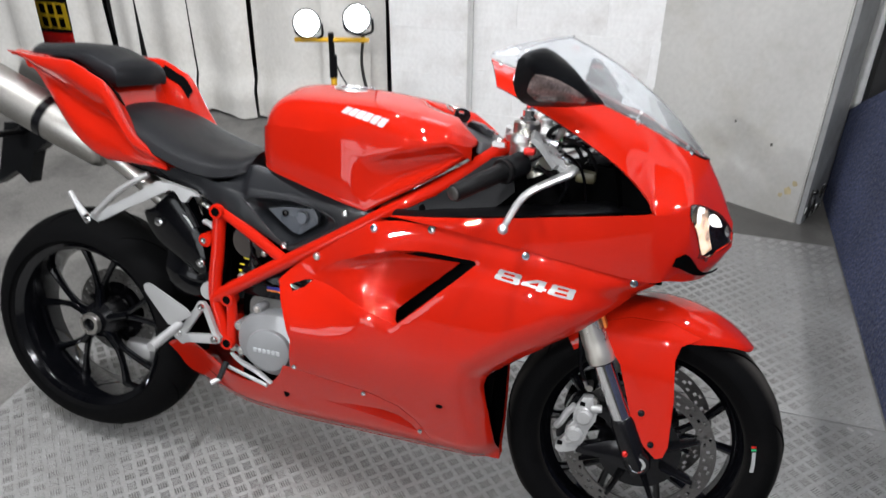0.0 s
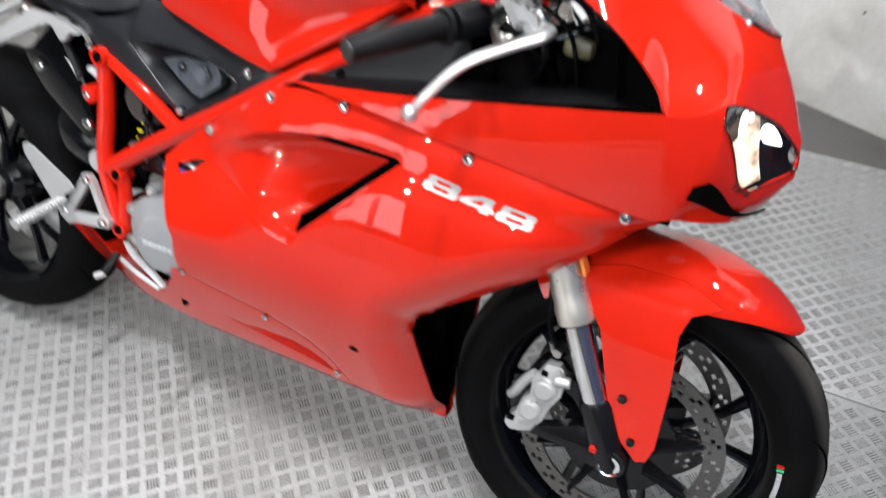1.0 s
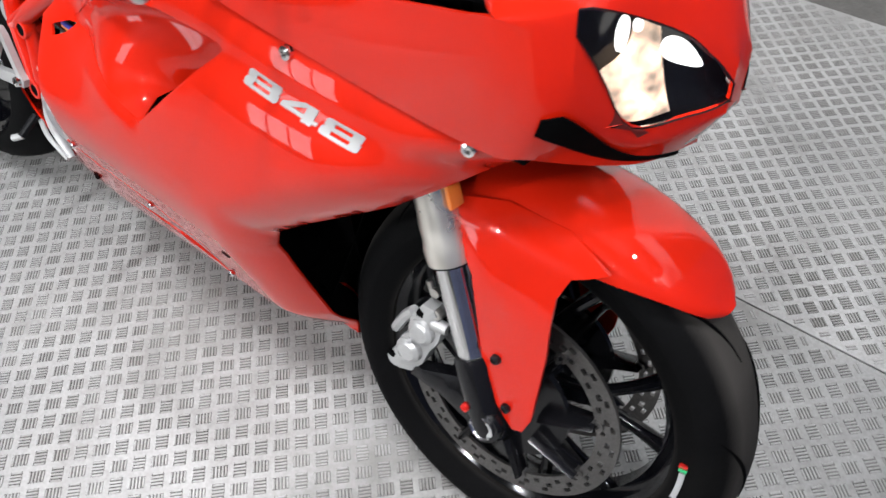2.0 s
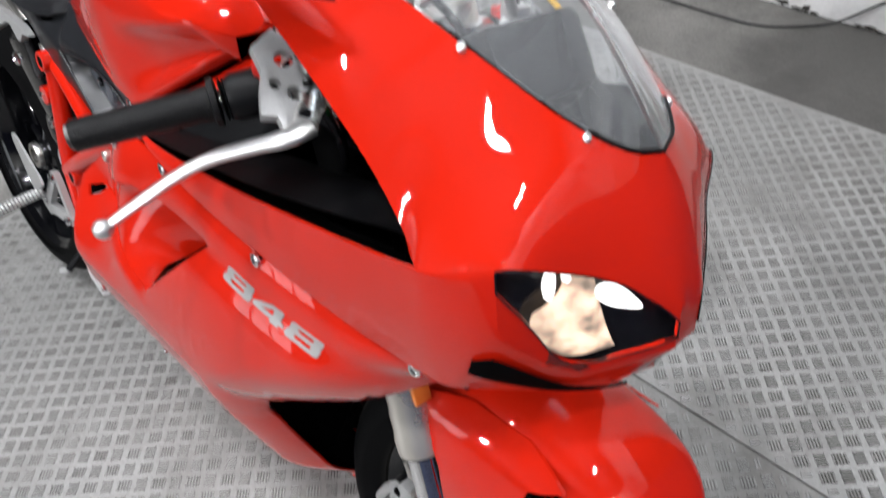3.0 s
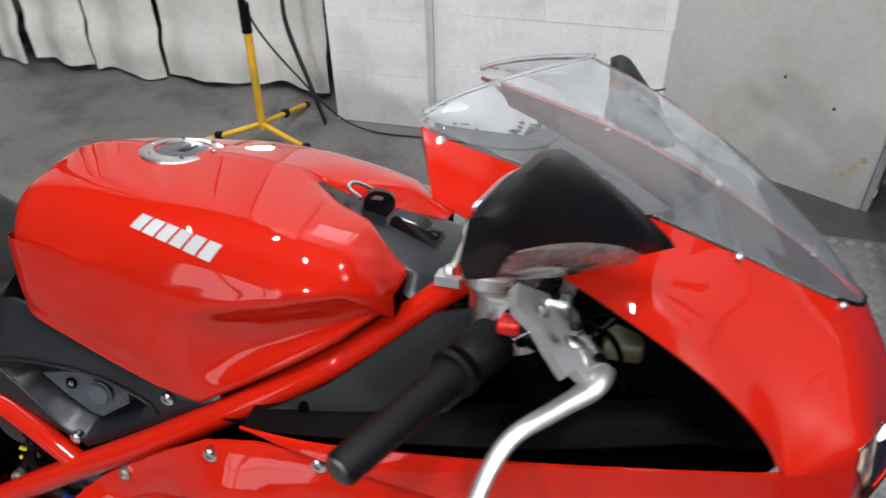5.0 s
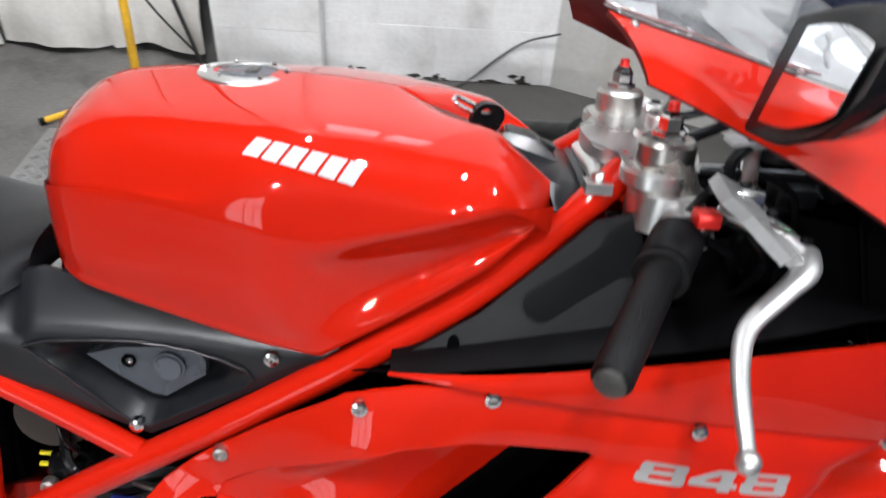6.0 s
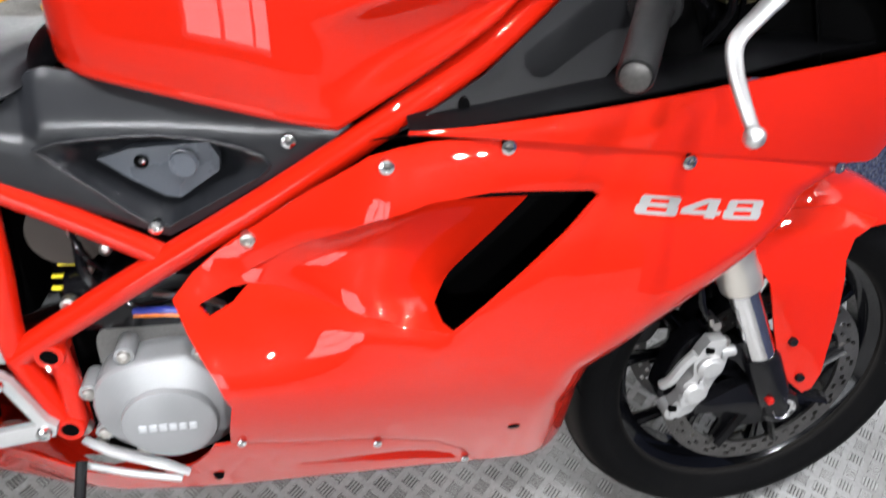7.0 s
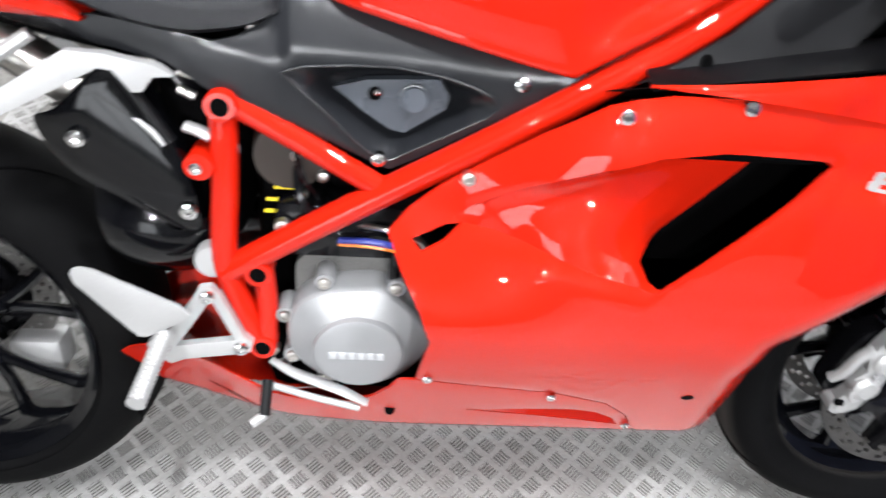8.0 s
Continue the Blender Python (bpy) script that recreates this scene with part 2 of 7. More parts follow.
def holder(name, m, label, category, group="", kind=""):
    ob = new(name)
    ob.matrix_world = m
    return tagged(ob, label, category, group, kind)


def box(bm, lo, hi, bevel=0.0):
    """An axis-aligned block, with its edges rounded."""
    made = bmesh.ops.create_cube(bm, size=1.0)["verts"]
    for v in made:
        v.co = Vector([lo[i] + (v.co[i] + 0.5) * (hi[i] - lo[i]) for i in range(3)])
    if bevel:
        edges = list({e for v in made for e in v.link_edges})
        made = bmesh.ops.bevel(bm, geom=edges, offset=bevel, segments=2, affect="EDGES", profile=0.5)["verts"]
    return made


def turned(bm, before, m):
    """Moves all that was added to bm since it had `before` vertices."""
    bm.verts.ensure_lookup_table()
    for v in bm.verts[before:]:
        v.co = m @ v.co


def smooth_curve(points, n, closed=False):
    """n points on a Catmull-Rom curve through the given ones, evenly in the parameter."""
    p = [Vector(q) for q in points]
    k = len(p)
    out = []
    spans = k if closed else k - 1
    for i in range(n):
        u = i / n * spans if closed else i / (n - 1) * spans
        j = min(int(u), spans - 1)
        f = u - j
        if closed:
            a, b, c, d = (p[(j + o) % k] for o in (-1, 0, 1, 2))
        else:
            b, c = p[j], p[j + 1]
            a = p[j - 1] if j > 0 else b * 2 - c
            d = p[j + 2] if j + 2 < k else c * 2 - b
        out.append(0.5 * ((2 * b) + (c - a) * f + (2 * a - 5 * b + 4 * c - d) * f * f + (3 * b - a - 3 * c + d) * f ** 3))
    return out


def sweep(bm, path, radius, segs=12, caps=True, flat=1.0):
    """A round bar along the path; radius may be a list. flat squeezes it across its second axis."""
    path = [Vector(p) for p in path]
    radii = radius if isinstance(radius, (list, tuple)) else [radius] * len(path)
    side = None
    rings = []
    for i, p in enumerate(path):
        t = (path[min(i + 1, len(path) - 1)] - path[max(i - 1, 0)]).normalized()
        if side is None:
            side = t.cross(Vector((0, 0, 1)) if abs(t.z) < 0.9 else Vector((1, 0, 0))).normalized()
        side = (side - t * side.dot(t)).normalized()
        up = t.cross(side)
        rings.append([bm.verts.new(p + radii[i] * (math.cos(a) * side + flat * math.sin(a) * up)) for a in (2 * math.pi * k / segs for k in range(segs))])
    for a, b in zip(rings, rings[1:]):
        for k in range(segs):
            bm.faces.new((a[k], a[(k + 1) % segs], b[(k + 1) % segs], b[k]))
    if caps:
        bm.faces.new(rings[0][::-1])
        bm.faces.new(rings[-1])
    return rings


def loft(bm, rows, closed=False, caps=False):
    """A skin over rows of points, each row as long as the others."""
    grid = [[bm.verts.new(p) for p in row] for row in rows]
    for a, b in zip(grid, grid[1:]):
        m = len(a)
        for k in range(m if closed else m - 1):
            bm.faces.new((a[k], a[(k + 1) % m], b[(k + 1) % m], b[k]))
    if caps and closed:
        bm.faces.new(grid[0][::-1])
        bm.faces.new(grid[-1])
    return grid


def shell(bm, thickness):
    """Gives an open skin its thickness, inwards from its normals."""
    bmesh.ops.recalc_face_normals(bm, faces=bm.faces)
    bmesh.ops.solidify(bm, geom=list(bm.faces), thickness=thickness)


def lathe(bm, profile, place, axis="y", segs=40, closed=False):
    """Turns a profile of (radius, along) round an axis through place."""
    rows = []
    for r, h in profile:
        row = []
        for k in range(segs):
            a = 2 * math.pi * k / segs
            u, v = r * math.cos(a), r * math.sin(a)
            row.append(Vector(place) + (Vector((u, h, v)) if axis == "y" else Vector((u, v, h)) if axis == "z" else Vector((h, u, v))))
        rows.append(row)
    if closed:
        rows.append(rows[0])
    grid = [[bm.verts.new(p) for p in row] for row in (rows[:-1] if closed else rows)]
    if closed:
        grid.append(grid[0])
    for a, b in zip(grid, grid[1:]):
        for k in range(segs):
            bm.faces.new((a[k], a[(k + 1) % segs], b[(k + 1) % segs], b[k]))
    if not closed:
        for row, (r, _) in ((grid[0], profile[0]), (grid[-1], profile[-1])):
            if r > 1e-5:
                bm.faces.new(row)
    return grid


def inside(poly, x, z):
    hit = False
    for (ax, az), (bx, bz) in zip(poly, poly[1:] + poly[:1]):
        if (az > z) != (bz > z) and x < (bx - ax) * (z - az) / (bz - az) + ax:
            hit = not hit
    return hit


def edge_gap(poly, x, z):
    """The distance from a point to the outline."""
    best = 9.0
    for (ax, az), (bx, bz) in zip(poly, poly[1:] + poly[:1]):
        dx, dz = bx - ax, bz - az
        f = max(0.0, min(1.0, ((x - ax) * dx + (z - az) * dz) / (dx * dx + dz * dz + 1e-12)))
        best = min(best, math.hypot(ax + f * dx - x, az + f * dz - z))
    return best


def dense(poly, step):
    out = []
    for (ax, az), (bx, bz) in zip(poly, poly[1:] + poly[:1]):
        k = max(1, int(math.hypot(bx - ax, bz - az) / step))
        out += [(ax + (bx - ax) * i / k, az + (bz - az) * i / k) for i in range(k)]
    return out


def rounded(points, n=80):
    """A closed outline with soft corners through the points."""
    return [(p.x, p.y) for p in smooth_curve([(x, z, 0) for x, z in points], n, closed=True)]


def panel(bm, outline, depth, thick=0.004, step=0.018, holes=(), side=-1, lip=0.004, relax=0):
    """A curved panel: the outline in the side plane, laid on y = side * depth(x, z), with thickness and a rolled rim."""
    rim = dense(outline, step)
    loops = [rim] + [dense(h, step) for h in holes]
    pts, cons = [], []
    for loop in loops:
        s = len(pts)
        pts += loop
        cons += [(s + i, s + (i + 1) % len(loop)) for i in range(len(loop))]
    xs, zs = [p[0] for p in rim], [p[1] for p in rim]
    x = min(xs)
    row = 0
    while x < max(xs):
        z = min(zs) + (step / 2 if row % 2 else 0)
        while z < max(zs):
            if inside(rim, x, z) and not any(inside(h, x, z) for h in holes) and min(edge_gap(loop, x, z) for loop in loops) > step * 0.55:
                pts.append((x, z))
            z += step
        x += step * 0.87
        row += 1
    from mathutils.geometry import delaunay_2d_cdt
    verts, _, faces, *_ = delaunay_2d_cdt([Vector(p) for p in pts], cons, [], 0, 1e-6)
    keep = []
    for f in faces:
        cx, cz = sum(verts[i].x for i in f) / len(f), sum(verts[i].y for i in f) / len(f)
        if inside(rim, cx, cz) and not any(inside(h, cx, cz) for h in holes):
            keep.append(f)
    def roll(v):
        gap = min(edge_gap(loop, v.x, v.y) for loop in loops)
        return lip * 0.35 if gap < 1e-4 else 0.0
    used = sorted({i for f in keep for i in f})
    deep = {i: depth(verts[i].x, verts[i].y) - roll(verts[i]) for i in used}
    if relax:
        near = {i: set() for i in used}
        for f in keep:
            for i in f:
                near[i] |= set(f) - {i}
        free = [i for i in used if min(edge_gap(loop, verts[i].x, verts[i].y) for loop in loops) > 1e-4]
        for _ in range(relax):
            deep.update({i: 0.4 * deep[i] + 0.6 * sum(deep[j] for j in near[i]) / len(near[i]) for i in free})
    top = {i: bm.verts.new((verts[i].x, side * deep[i], verts[i].y)) for i in used}
    low = {i: bm.verts.new((verts[i].x, side * (deep[i] - thick), verts[i].y)) for i in used}
    count = {}
    for f in keep:
        bm.faces.new([top[i] for i in f])
        bm.faces.new([low[i] for i in reversed(f)])
        for a, b in zip(f, f[1:] + f[:1]):
            count[frozenset((a, b))] = count.get(frozenset((a, b)), 0) + 1
    for e, c in count.items():
        if c == 1:
            a, b = tuple(e)
            bm.faces.new((top[a], top[b], low[b], low[a]))


def mirrored(bm):
    """Adds the same again on the other side of the middle plane."""
    geom = list(bm.verts) + list(bm.edges) + list(bm.faces)
    made = bmesh.ops.duplicate(bm, geom=geom)["geom"]
    for v in made:
        if isinstance(v, bmesh.types.BMVert):
            v.co.y = -v.co.y


def screw(parent, place, radius=0.006, name="screw", aim=(0, -1, 0), material=None):
    """A domed screw with a hexagon socket, its head looking along aim."""
    bm = bmesh.new()
    lathe(bm, [(0.0, -0.0025), (radius * 0.45, -0.0028), (radius * 0.5, -0.0045), (radius * 0.9, -0.0035), (radius, 0.0), (radius, 0.006)], (0, 0, 0), "y", 14)
    m = Vector((0, -1, 0)).rotation_difference(Vector(aim).normalized()).to_matrix().to_4x4()
    turned(bm, 0, Matrix.Translation(place) @ m)
    return part(name, bm, material or CHROME, parent, "", 22)


def ease(a, b, x):
    f = max(0.0, min(1.0, (x - a) / (b - a)))
    return f * f * (3 - 2 * f)

# ---------------------------------------------------------------- the room
def slab(name, lo, hi, material, kind="structure", label="", category="", bevel=0.0):
    bm = bmesh.new()
    box(bm, lo, hi, bevel)
    return thing(name, bm, material, label, category, kind=kind, angle=12)


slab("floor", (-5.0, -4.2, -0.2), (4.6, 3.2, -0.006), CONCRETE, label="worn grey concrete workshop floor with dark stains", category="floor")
slab("ceiling", (-5.0, -4.2, CEIL), (4.6, 3.2, CEIL + 0.15), CEILING_PAINT, label="dull grey workshop ceiling", category="ceiling")
slab("wall_west", (-5.0, -4.2, -0.006), (-4.8, 3.2, CEIL), WALL_DARKENED, label="unseen side wall, darkened to cut reflections", category="wall")
# unseen wall, kept lighter as a bounce for the nose
slab("wall_east", (4.4, -4.2, -0.006), (4.6, 3.2, CEIL), WALL_GREY, label="unseen grey side wall that bounces light on the nose", category="wall")
# near-black colour makes the gaps between the sheets look unlit
slab("wall_behind_curtain", (-4.8, 3.0, -0.006), (-0.62, 3.2, CEIL), DARK, label="wall behind the hanging sheets, near-black as if unlit", category="wall")

# ---- the near wall, with its glazed window
WX0, WX1, WZ0, WZ1 = -2.5, -1.05, 0.15, 1.75
bm = bmesh.new()
box(bm, (-5.0, -4.2, -0.006), (WX0, -4.0, CEIL))
box(bm, (WX1, -4.2, -0.006), (4.6, -4.0, CEIL))
box(bm, (WX0, -4.2, -0.006), (WX1, -4.0, WZ0))
box(bm, (WX0, -4.2, WZ1), (WX1, -4.0, CEIL))
thing("wall_south", bm, WALL_DARKENED, "unseen wall with a wide window, darkened to cut reflections", "wall", kind="structure")
win = holder("window_1", Matrix.Identity(4), "wide white-framed window of small panes", "window", kind="structure")
bm = bmesh.new()
box(bm, (WX0, -4.12, WZ0), (WX1, -4.04, WZ0 + 0.06), 0.004)
box(bm, (WX0, -4.12, WZ1 - 0.06), (WX1, -4.04, WZ1), 0.004)
NX, NZ = 3, 2
for i in range(NX + 1):
    x = WX0 + (WX1 - WX0 - 0.05) * i / NX
    box(bm, (x, -4.11, WZ0 + 0.06), (x + 0.05, -4.05, WZ1 - 0.06), 0.003)
part("window_frame", bm, WHITE_FRAME, win)
for i in range(NX):
    for k in range(NZ):
        x0 = WX0 + (WX1 - WX0 - 0.05) * i / NX + 0.05
        x1 = WX0 + (WX1 - WX0 - 0.05) * (i + 1) / NX
        z0 = WZ0 + 0.06 + (WZ1 - WZ0 - 0.12) * k / NZ
        z1 = WZ0 + 0.06 + (WZ1 - WZ0 - 0.12) * (k + 1) / NZ
        bm = bmesh.new()
        box(bm, (x0 + 0.001, -4.085, z0 + 0.015), (x1 - 0.001, -4.08, z1 - 0.015))
        part("pane", bm, WINDOW_SKY, win)

# ---- unseen dark joists, added to give the paint a broken-up roof to reflect
for k in range(9):
    x = -4.3 + 1.05 * k
    slab("unseen_roof_joist", (x, -4.0, CEIL - 0.28), (x + 0.12, 3.0, CEIL), DARK, label="unseen dark joist under the roof, added for reflections", category="joist", bevel=0.006)
for y in (-2.9, 0.15, 1.75):
    slab("unseen_roof_joist", (-4.8, y, CEIL - 0.40), (4.4, y + 0.14, CEIL - 0.281), DARK, label="unseen dark beam across the joists, added for reflections", category="joist", bevel=0.006)

# ---- unseen strip lights under the roof, bodies for the lamps
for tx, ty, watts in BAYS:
    strip = holder("unseen_strip_light", Matrix.Translation((tx, ty, CEIL - 0.6)), "short white strip light, lit, unseen and guessed from highlights", "strip light", "strip lights")
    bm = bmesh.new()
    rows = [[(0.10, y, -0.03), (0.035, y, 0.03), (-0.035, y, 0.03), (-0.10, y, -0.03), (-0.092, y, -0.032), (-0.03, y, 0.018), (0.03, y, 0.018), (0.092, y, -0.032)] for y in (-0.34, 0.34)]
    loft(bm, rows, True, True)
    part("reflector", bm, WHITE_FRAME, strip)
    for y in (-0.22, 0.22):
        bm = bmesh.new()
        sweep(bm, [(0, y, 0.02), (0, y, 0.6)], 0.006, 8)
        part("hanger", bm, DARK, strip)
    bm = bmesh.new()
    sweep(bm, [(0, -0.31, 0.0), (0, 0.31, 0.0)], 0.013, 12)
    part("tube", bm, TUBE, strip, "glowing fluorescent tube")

# ---- bodies of the added fill lamps on the near wall
for tx, watts in WALL_BAYS:
    flood = holder("wall_fill_light", Matrix.Translation((tx, -3.9, 2.9)), "square black fill light on the wall, lit, added out of view", "flood light", "wall flood lights")
    bm = bmesh.new()
    box(bm, (-0.08, -0.05, -0.07), (0.08, 0.045, 0.07), 0.012)
    part("housing", bm, DARK, flood)
    bm = bmesh.new()
    sweep(bm, [(0, -0.10, 0.0), (0, -0.04, 0.0)], 0.02, 10)
    part("bracket", bm, DARK, flood)
    bm = bmesh.new()
    box(bm, (-0.065, 0.046, -0.055), (0.065, 0.052, 0.055), 0.002)
    part("lamp_face", bm, TUBE, flood, "glowing lamp face")

# ---- tread plates
PX0, PX1 = -1.05, 1.395
PITCH = 0.0495


def tread_plate(x0, x1, y0, y1, seed):
    """One five-bar tread plate: the sheet, and its raised bars."""
    plate = holder("floor_plate", Matrix.Identity(4), "scuffed aluminium tread plate laid on the floor", "floor plate", "floor plates", "structure")
    bm = bmesh.new()
    box(bm, (x0, y0, -0.006), (x1, y1, 0.0), 0.0012)
    part("sheet", bm, TREAD, plate)
    rng = np.random.RandomState(seed)
    long, wide, tall, gap = 0.0112, 0.0021, 0.0017, 0.0058
    form = np.array([(-long, -wide, 0), (long, -wide, 0), (long, wide, 0), (-long, wide, 0), (-long * 0.9, -wide * 0.62, tall), (long * 0.9, -wide * 0.62, tall), (long * 0.9, wide * 0.62, tall), (-long * 0.9, wide * 0.62, tall)])
    faces = [(0, 1, 5, 4), (1, 2, 6, 5), (2, 3, 7, 6), (3, 0, 4, 7), (4, 5, 6, 7)]
    gap_dark, gap_dark_faces = [], []
    verts, polys = [], []
    half = PITCH / 2
    for i in range(int(x0 / half) - 1, int(x1 / half) + 2):
        for j in range(int(y0 / half) - 1, int(y1 / half) + 2):
            if (i + j) % 2:
                continue
            cx, cy = i * half + 0.02, j * half + 0.012
            turn = math.pi / 4 if i % 2 else 3 * math.pi / 4
            ca, sa = math.cos(turn), math.sin(turn)
            # dark quad under each bar group, painting gap shade and grime
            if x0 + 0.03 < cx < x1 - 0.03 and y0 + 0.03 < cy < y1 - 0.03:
                base = len(gap_dark)
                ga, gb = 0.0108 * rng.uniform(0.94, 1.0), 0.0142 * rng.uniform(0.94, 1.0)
                gap_dark += [(cx + ca * u - sa * v, cy + sa * u + ca * v, 0.0003) for u, v in ((-ga, -gb), (ga, -gb), (ga, gb), (-ga, gb))]
                gap_dark_faces.append((base, base + 1, base + 2, base + 3))
            for k in range(-2, 3):
                ox, oy = cx - sa * gap * k, cy + ca * gap * k
                if not (x0 + 0.012 < ox < x1 - 0.012 and y0 + 0.012 < oy < y1 - 0.012):
                    continue
                s = 1 - 0.08 * abs(k)
                h = rng.uniform(0.75, 1.05)
                base = len(verts)
                for vx, vy, vz in form:
                    verts.append((ox + ca * vx * s - sa * vy, oy + sa * vx * s + ca * vy, vz * h))
                polys += [tuple(base + q for q in f) for f in faces]
    me = bpy.data.meshes.new("tread_bars")
    me.from_pydata(verts, [], polys)
    me.materials.append(TREAD_BAR)
    ob = new("tread_bars", me)
    ob.parent = plate
    ob["kind"] = "stuff"
    me = bpy.data.meshes.new("bar_grime_shade")
    me.from_pydata(gap_dark, [], gap_dark_faces)
    me.materials.append(TREAD_GAP_DARK)
    ob = new("bar_grime_shade", me)
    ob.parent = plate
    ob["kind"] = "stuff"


for n, (ya, yb) in enumerate(((0.572, 1.62), (-0.65, 0.568), (-1.9, -0.654))):
    tread_plate(PX0, PX1, ya, yb, n)

# ---- block wall at the back, with its pier
COURSE, BLOCK = 0.207, 0.40
WALL_Y, PIER_Y = 2.10, 2.0


def block_mesh(w, d, h):
    bm = bmesh.new()
    box(bm, (0, 0, 0), (w, d, h), 0.0012)
    return finish("block", bm, WALL_WHITE, 12)


slab("wall_north", (-0.21, WALL_Y + 0.0035, -0.006), (4.4, 3.2, CEIL), WALL_WHITE, label="white painted blockwork wall with chipped paint at its foot", category="wall")
pier = slab("wall_pier", (-0.588, PIER_Y + 0.0035, -0.006), (-0.222, 2.9, CEIL), WALL_WHITE, label="white painted blockwork pier beside the hanging sheets", category="wall")
wall_n = bpy.data.objects["wall_north"]
full, half_b, pier_b = block_mesh(BLOCK - 0.0008, 0.05, COURSE - 0.0008), block_mesh(BLOCK / 2 - 0.0008, 0.05, COURSE - 0.0008), block_mesh(0.37, 0.06, COURSE - 0.0008)
rng = random.Random(4)
for c in range(26):
    z = -0.006 + c * COURSE + 0.002
    b = new("block", pier_b)
    b.location, b.parent = (-0.59, PIER_Y + rng.uniform(-0.002, 0.002), z), pier
    x = -0.22
    if c % 2:
        b = new("block", half_b)
        b.location, b.parent = (x, WALL_Y + rng.uniform(-0.0015, 0.0015), z), wall_n
        x += BLOCK / 2
    while x < 0.9:
        b = new("block", full)
        b.location, b.parent = (x, WALL_Y + rng.uniform(-0.0015, 0.0015), z), wall_n
        x += BLOCK

# unseen high windows under the roof, added for bluish glare on the windscreen
for x0 in (-0.15, 0.40, 0.95):
    high = holder("high_glare_window", Matrix.Identity(4), "narrow white-framed window under the roof, unseen, added for windscreen glare", "window", kind="structure")
    bm = bmesh.new()
    box(bm, (x0, WALL_Y - 0.035, 2.25), (x0 + 0.5, WALL_Y - 0.006, 2.29), 0.003)
    box(bm, (x0, WALL_Y - 0.035, 3.16), (x0 + 0.5, WALL_Y - 0.006, 3.20), 0.003)
    for xx in (x0, x0 + 0.46):
        box(bm, (xx, WALL_Y - 0.035, 2.29), (xx + 0.04, WALL_Y - 0.006, 3.16), 0.003)
    part("window_frame", bm, WHITE_FRAME, high)
    bm = bmesh.new()
    box(bm, (x0 + 0.041, WALL_Y - 0.020, 2.291), (x0 + 0.459, WALL_Y - 0.012, 3.159))
    part("pane", bm, HIGH_GLARE, high)

# flaked grime along the foot of the wall
for k in range(17):
    bm = bmesh.new()
    x, w, h = rng.uniform(-0.2, 0.55), rng.uniform(0.006, 0.032), rng.uniform(0.003, 0.015)
    z = 0.0 if k % 3 else rng.uniform(0.0, 0.03)
    ring = [(x + w * math.cos(a) * rng.uniform(0.5, 1), WALL_Y - 0.004, max(-0.004, z + h * (0.5 + math.sin(a) * rng.uniform(0.4, 1)))) for a in (2 * math.pi * q / 11 for q in range(11))]
    loft(bm, [ring, [(p[0], p[1] + 0.003, p[2]) for p in ring]], True, True)
    part("paint_flake", bm, GRIME, wall_n, "black flaked patch at the foot of the wall")

# ---- plastered partition that stands out from the wall
PA, PB, PT = Vector((0.52, 2.145, 0)), Vector((1.262, 1.79, 0)), 0.125
along = (PB - PA).normalized()
across = Vector((-along.y, along.x, 0))
ends = [PA, PB, PB + across * PT, PA + across * PT]
bm = bmesh.new()
loft(bm, [[(p.x, p.y, -0.006) for p in ends], [(p.x, p.y, CEIL) for p in ends]], True, True)
bmesh.ops.bevel(bm, geom=[e for e in bm.edges if abs(e.verts[0].co.z - e.verts[1].co.z) > 1], offset=0.006, segments=2, affect="EDGES")
partition = thing("wall_partition", bm, WALL_GREY, "grey painted plaster partition, scuffed and stained low down", "wall", kind="structure")
bm = bmesh.new()
q0, q1 = PB + along * 0.003 + across * 0.006, PB + along * 0.003 + across * (PT + 0.12)
loft(bm, [[(q0.x, q0.y, -0.006), (q1.x, q1.y, -0.006), (q1.x + along.x * 0.02, q1.y + along.y * 0.02, -0.006), (q0.x + along.x * 0.02, q0.y + along.y * 0.02, -0.006)],
          [(q0.x, q0.y, CEIL), (q1.x, q1.y, CEIL), (q1.x + along.x * 0.02, q1.y + along.y * 0.02, CEIL), (q0.x + along.x * 0.02, q0.y + along.y * 0.02, CEIL)]], True, True)
part("end_board", bm, WALL_END, partition, "darker grey end face of the partition")
for k in range(34):
    bm = bmesh.new()
    f, w = rng.random(), rng.uniform(0.008, 0.03)
    z = 0.13 * rng.random() ** 2
    c = PB + along * 0.026 + across * (0.02 + 0.2 * f)
    ring = []
    for q in range(10):
        a = 2 * math.pi * q / 10
        p = c + across * w * math.cos(a) * rng.uniform(0.4, 1)
        ring.append((p.x, p.y, max(-0.004, z + 1.3 * w * math.sin(a) * rng.uniform(0.4, 1))))
    loft(bm, [ring, [(p[0] - along.x * 0.004, p[1] - along.y * 0.004, p[2]) for p in ring]], True, True)
    part("paint_flake", bm, GRIME if k % 4 else WALL_WHITE, partition, "flaked black and pale patch at the foot of the end face")

STAIN = mat("tan_water_stain", (0.44, 0.37, 0.22), 0.7, 0.0, 0.0, 0.2, 14, 0.1, 80)
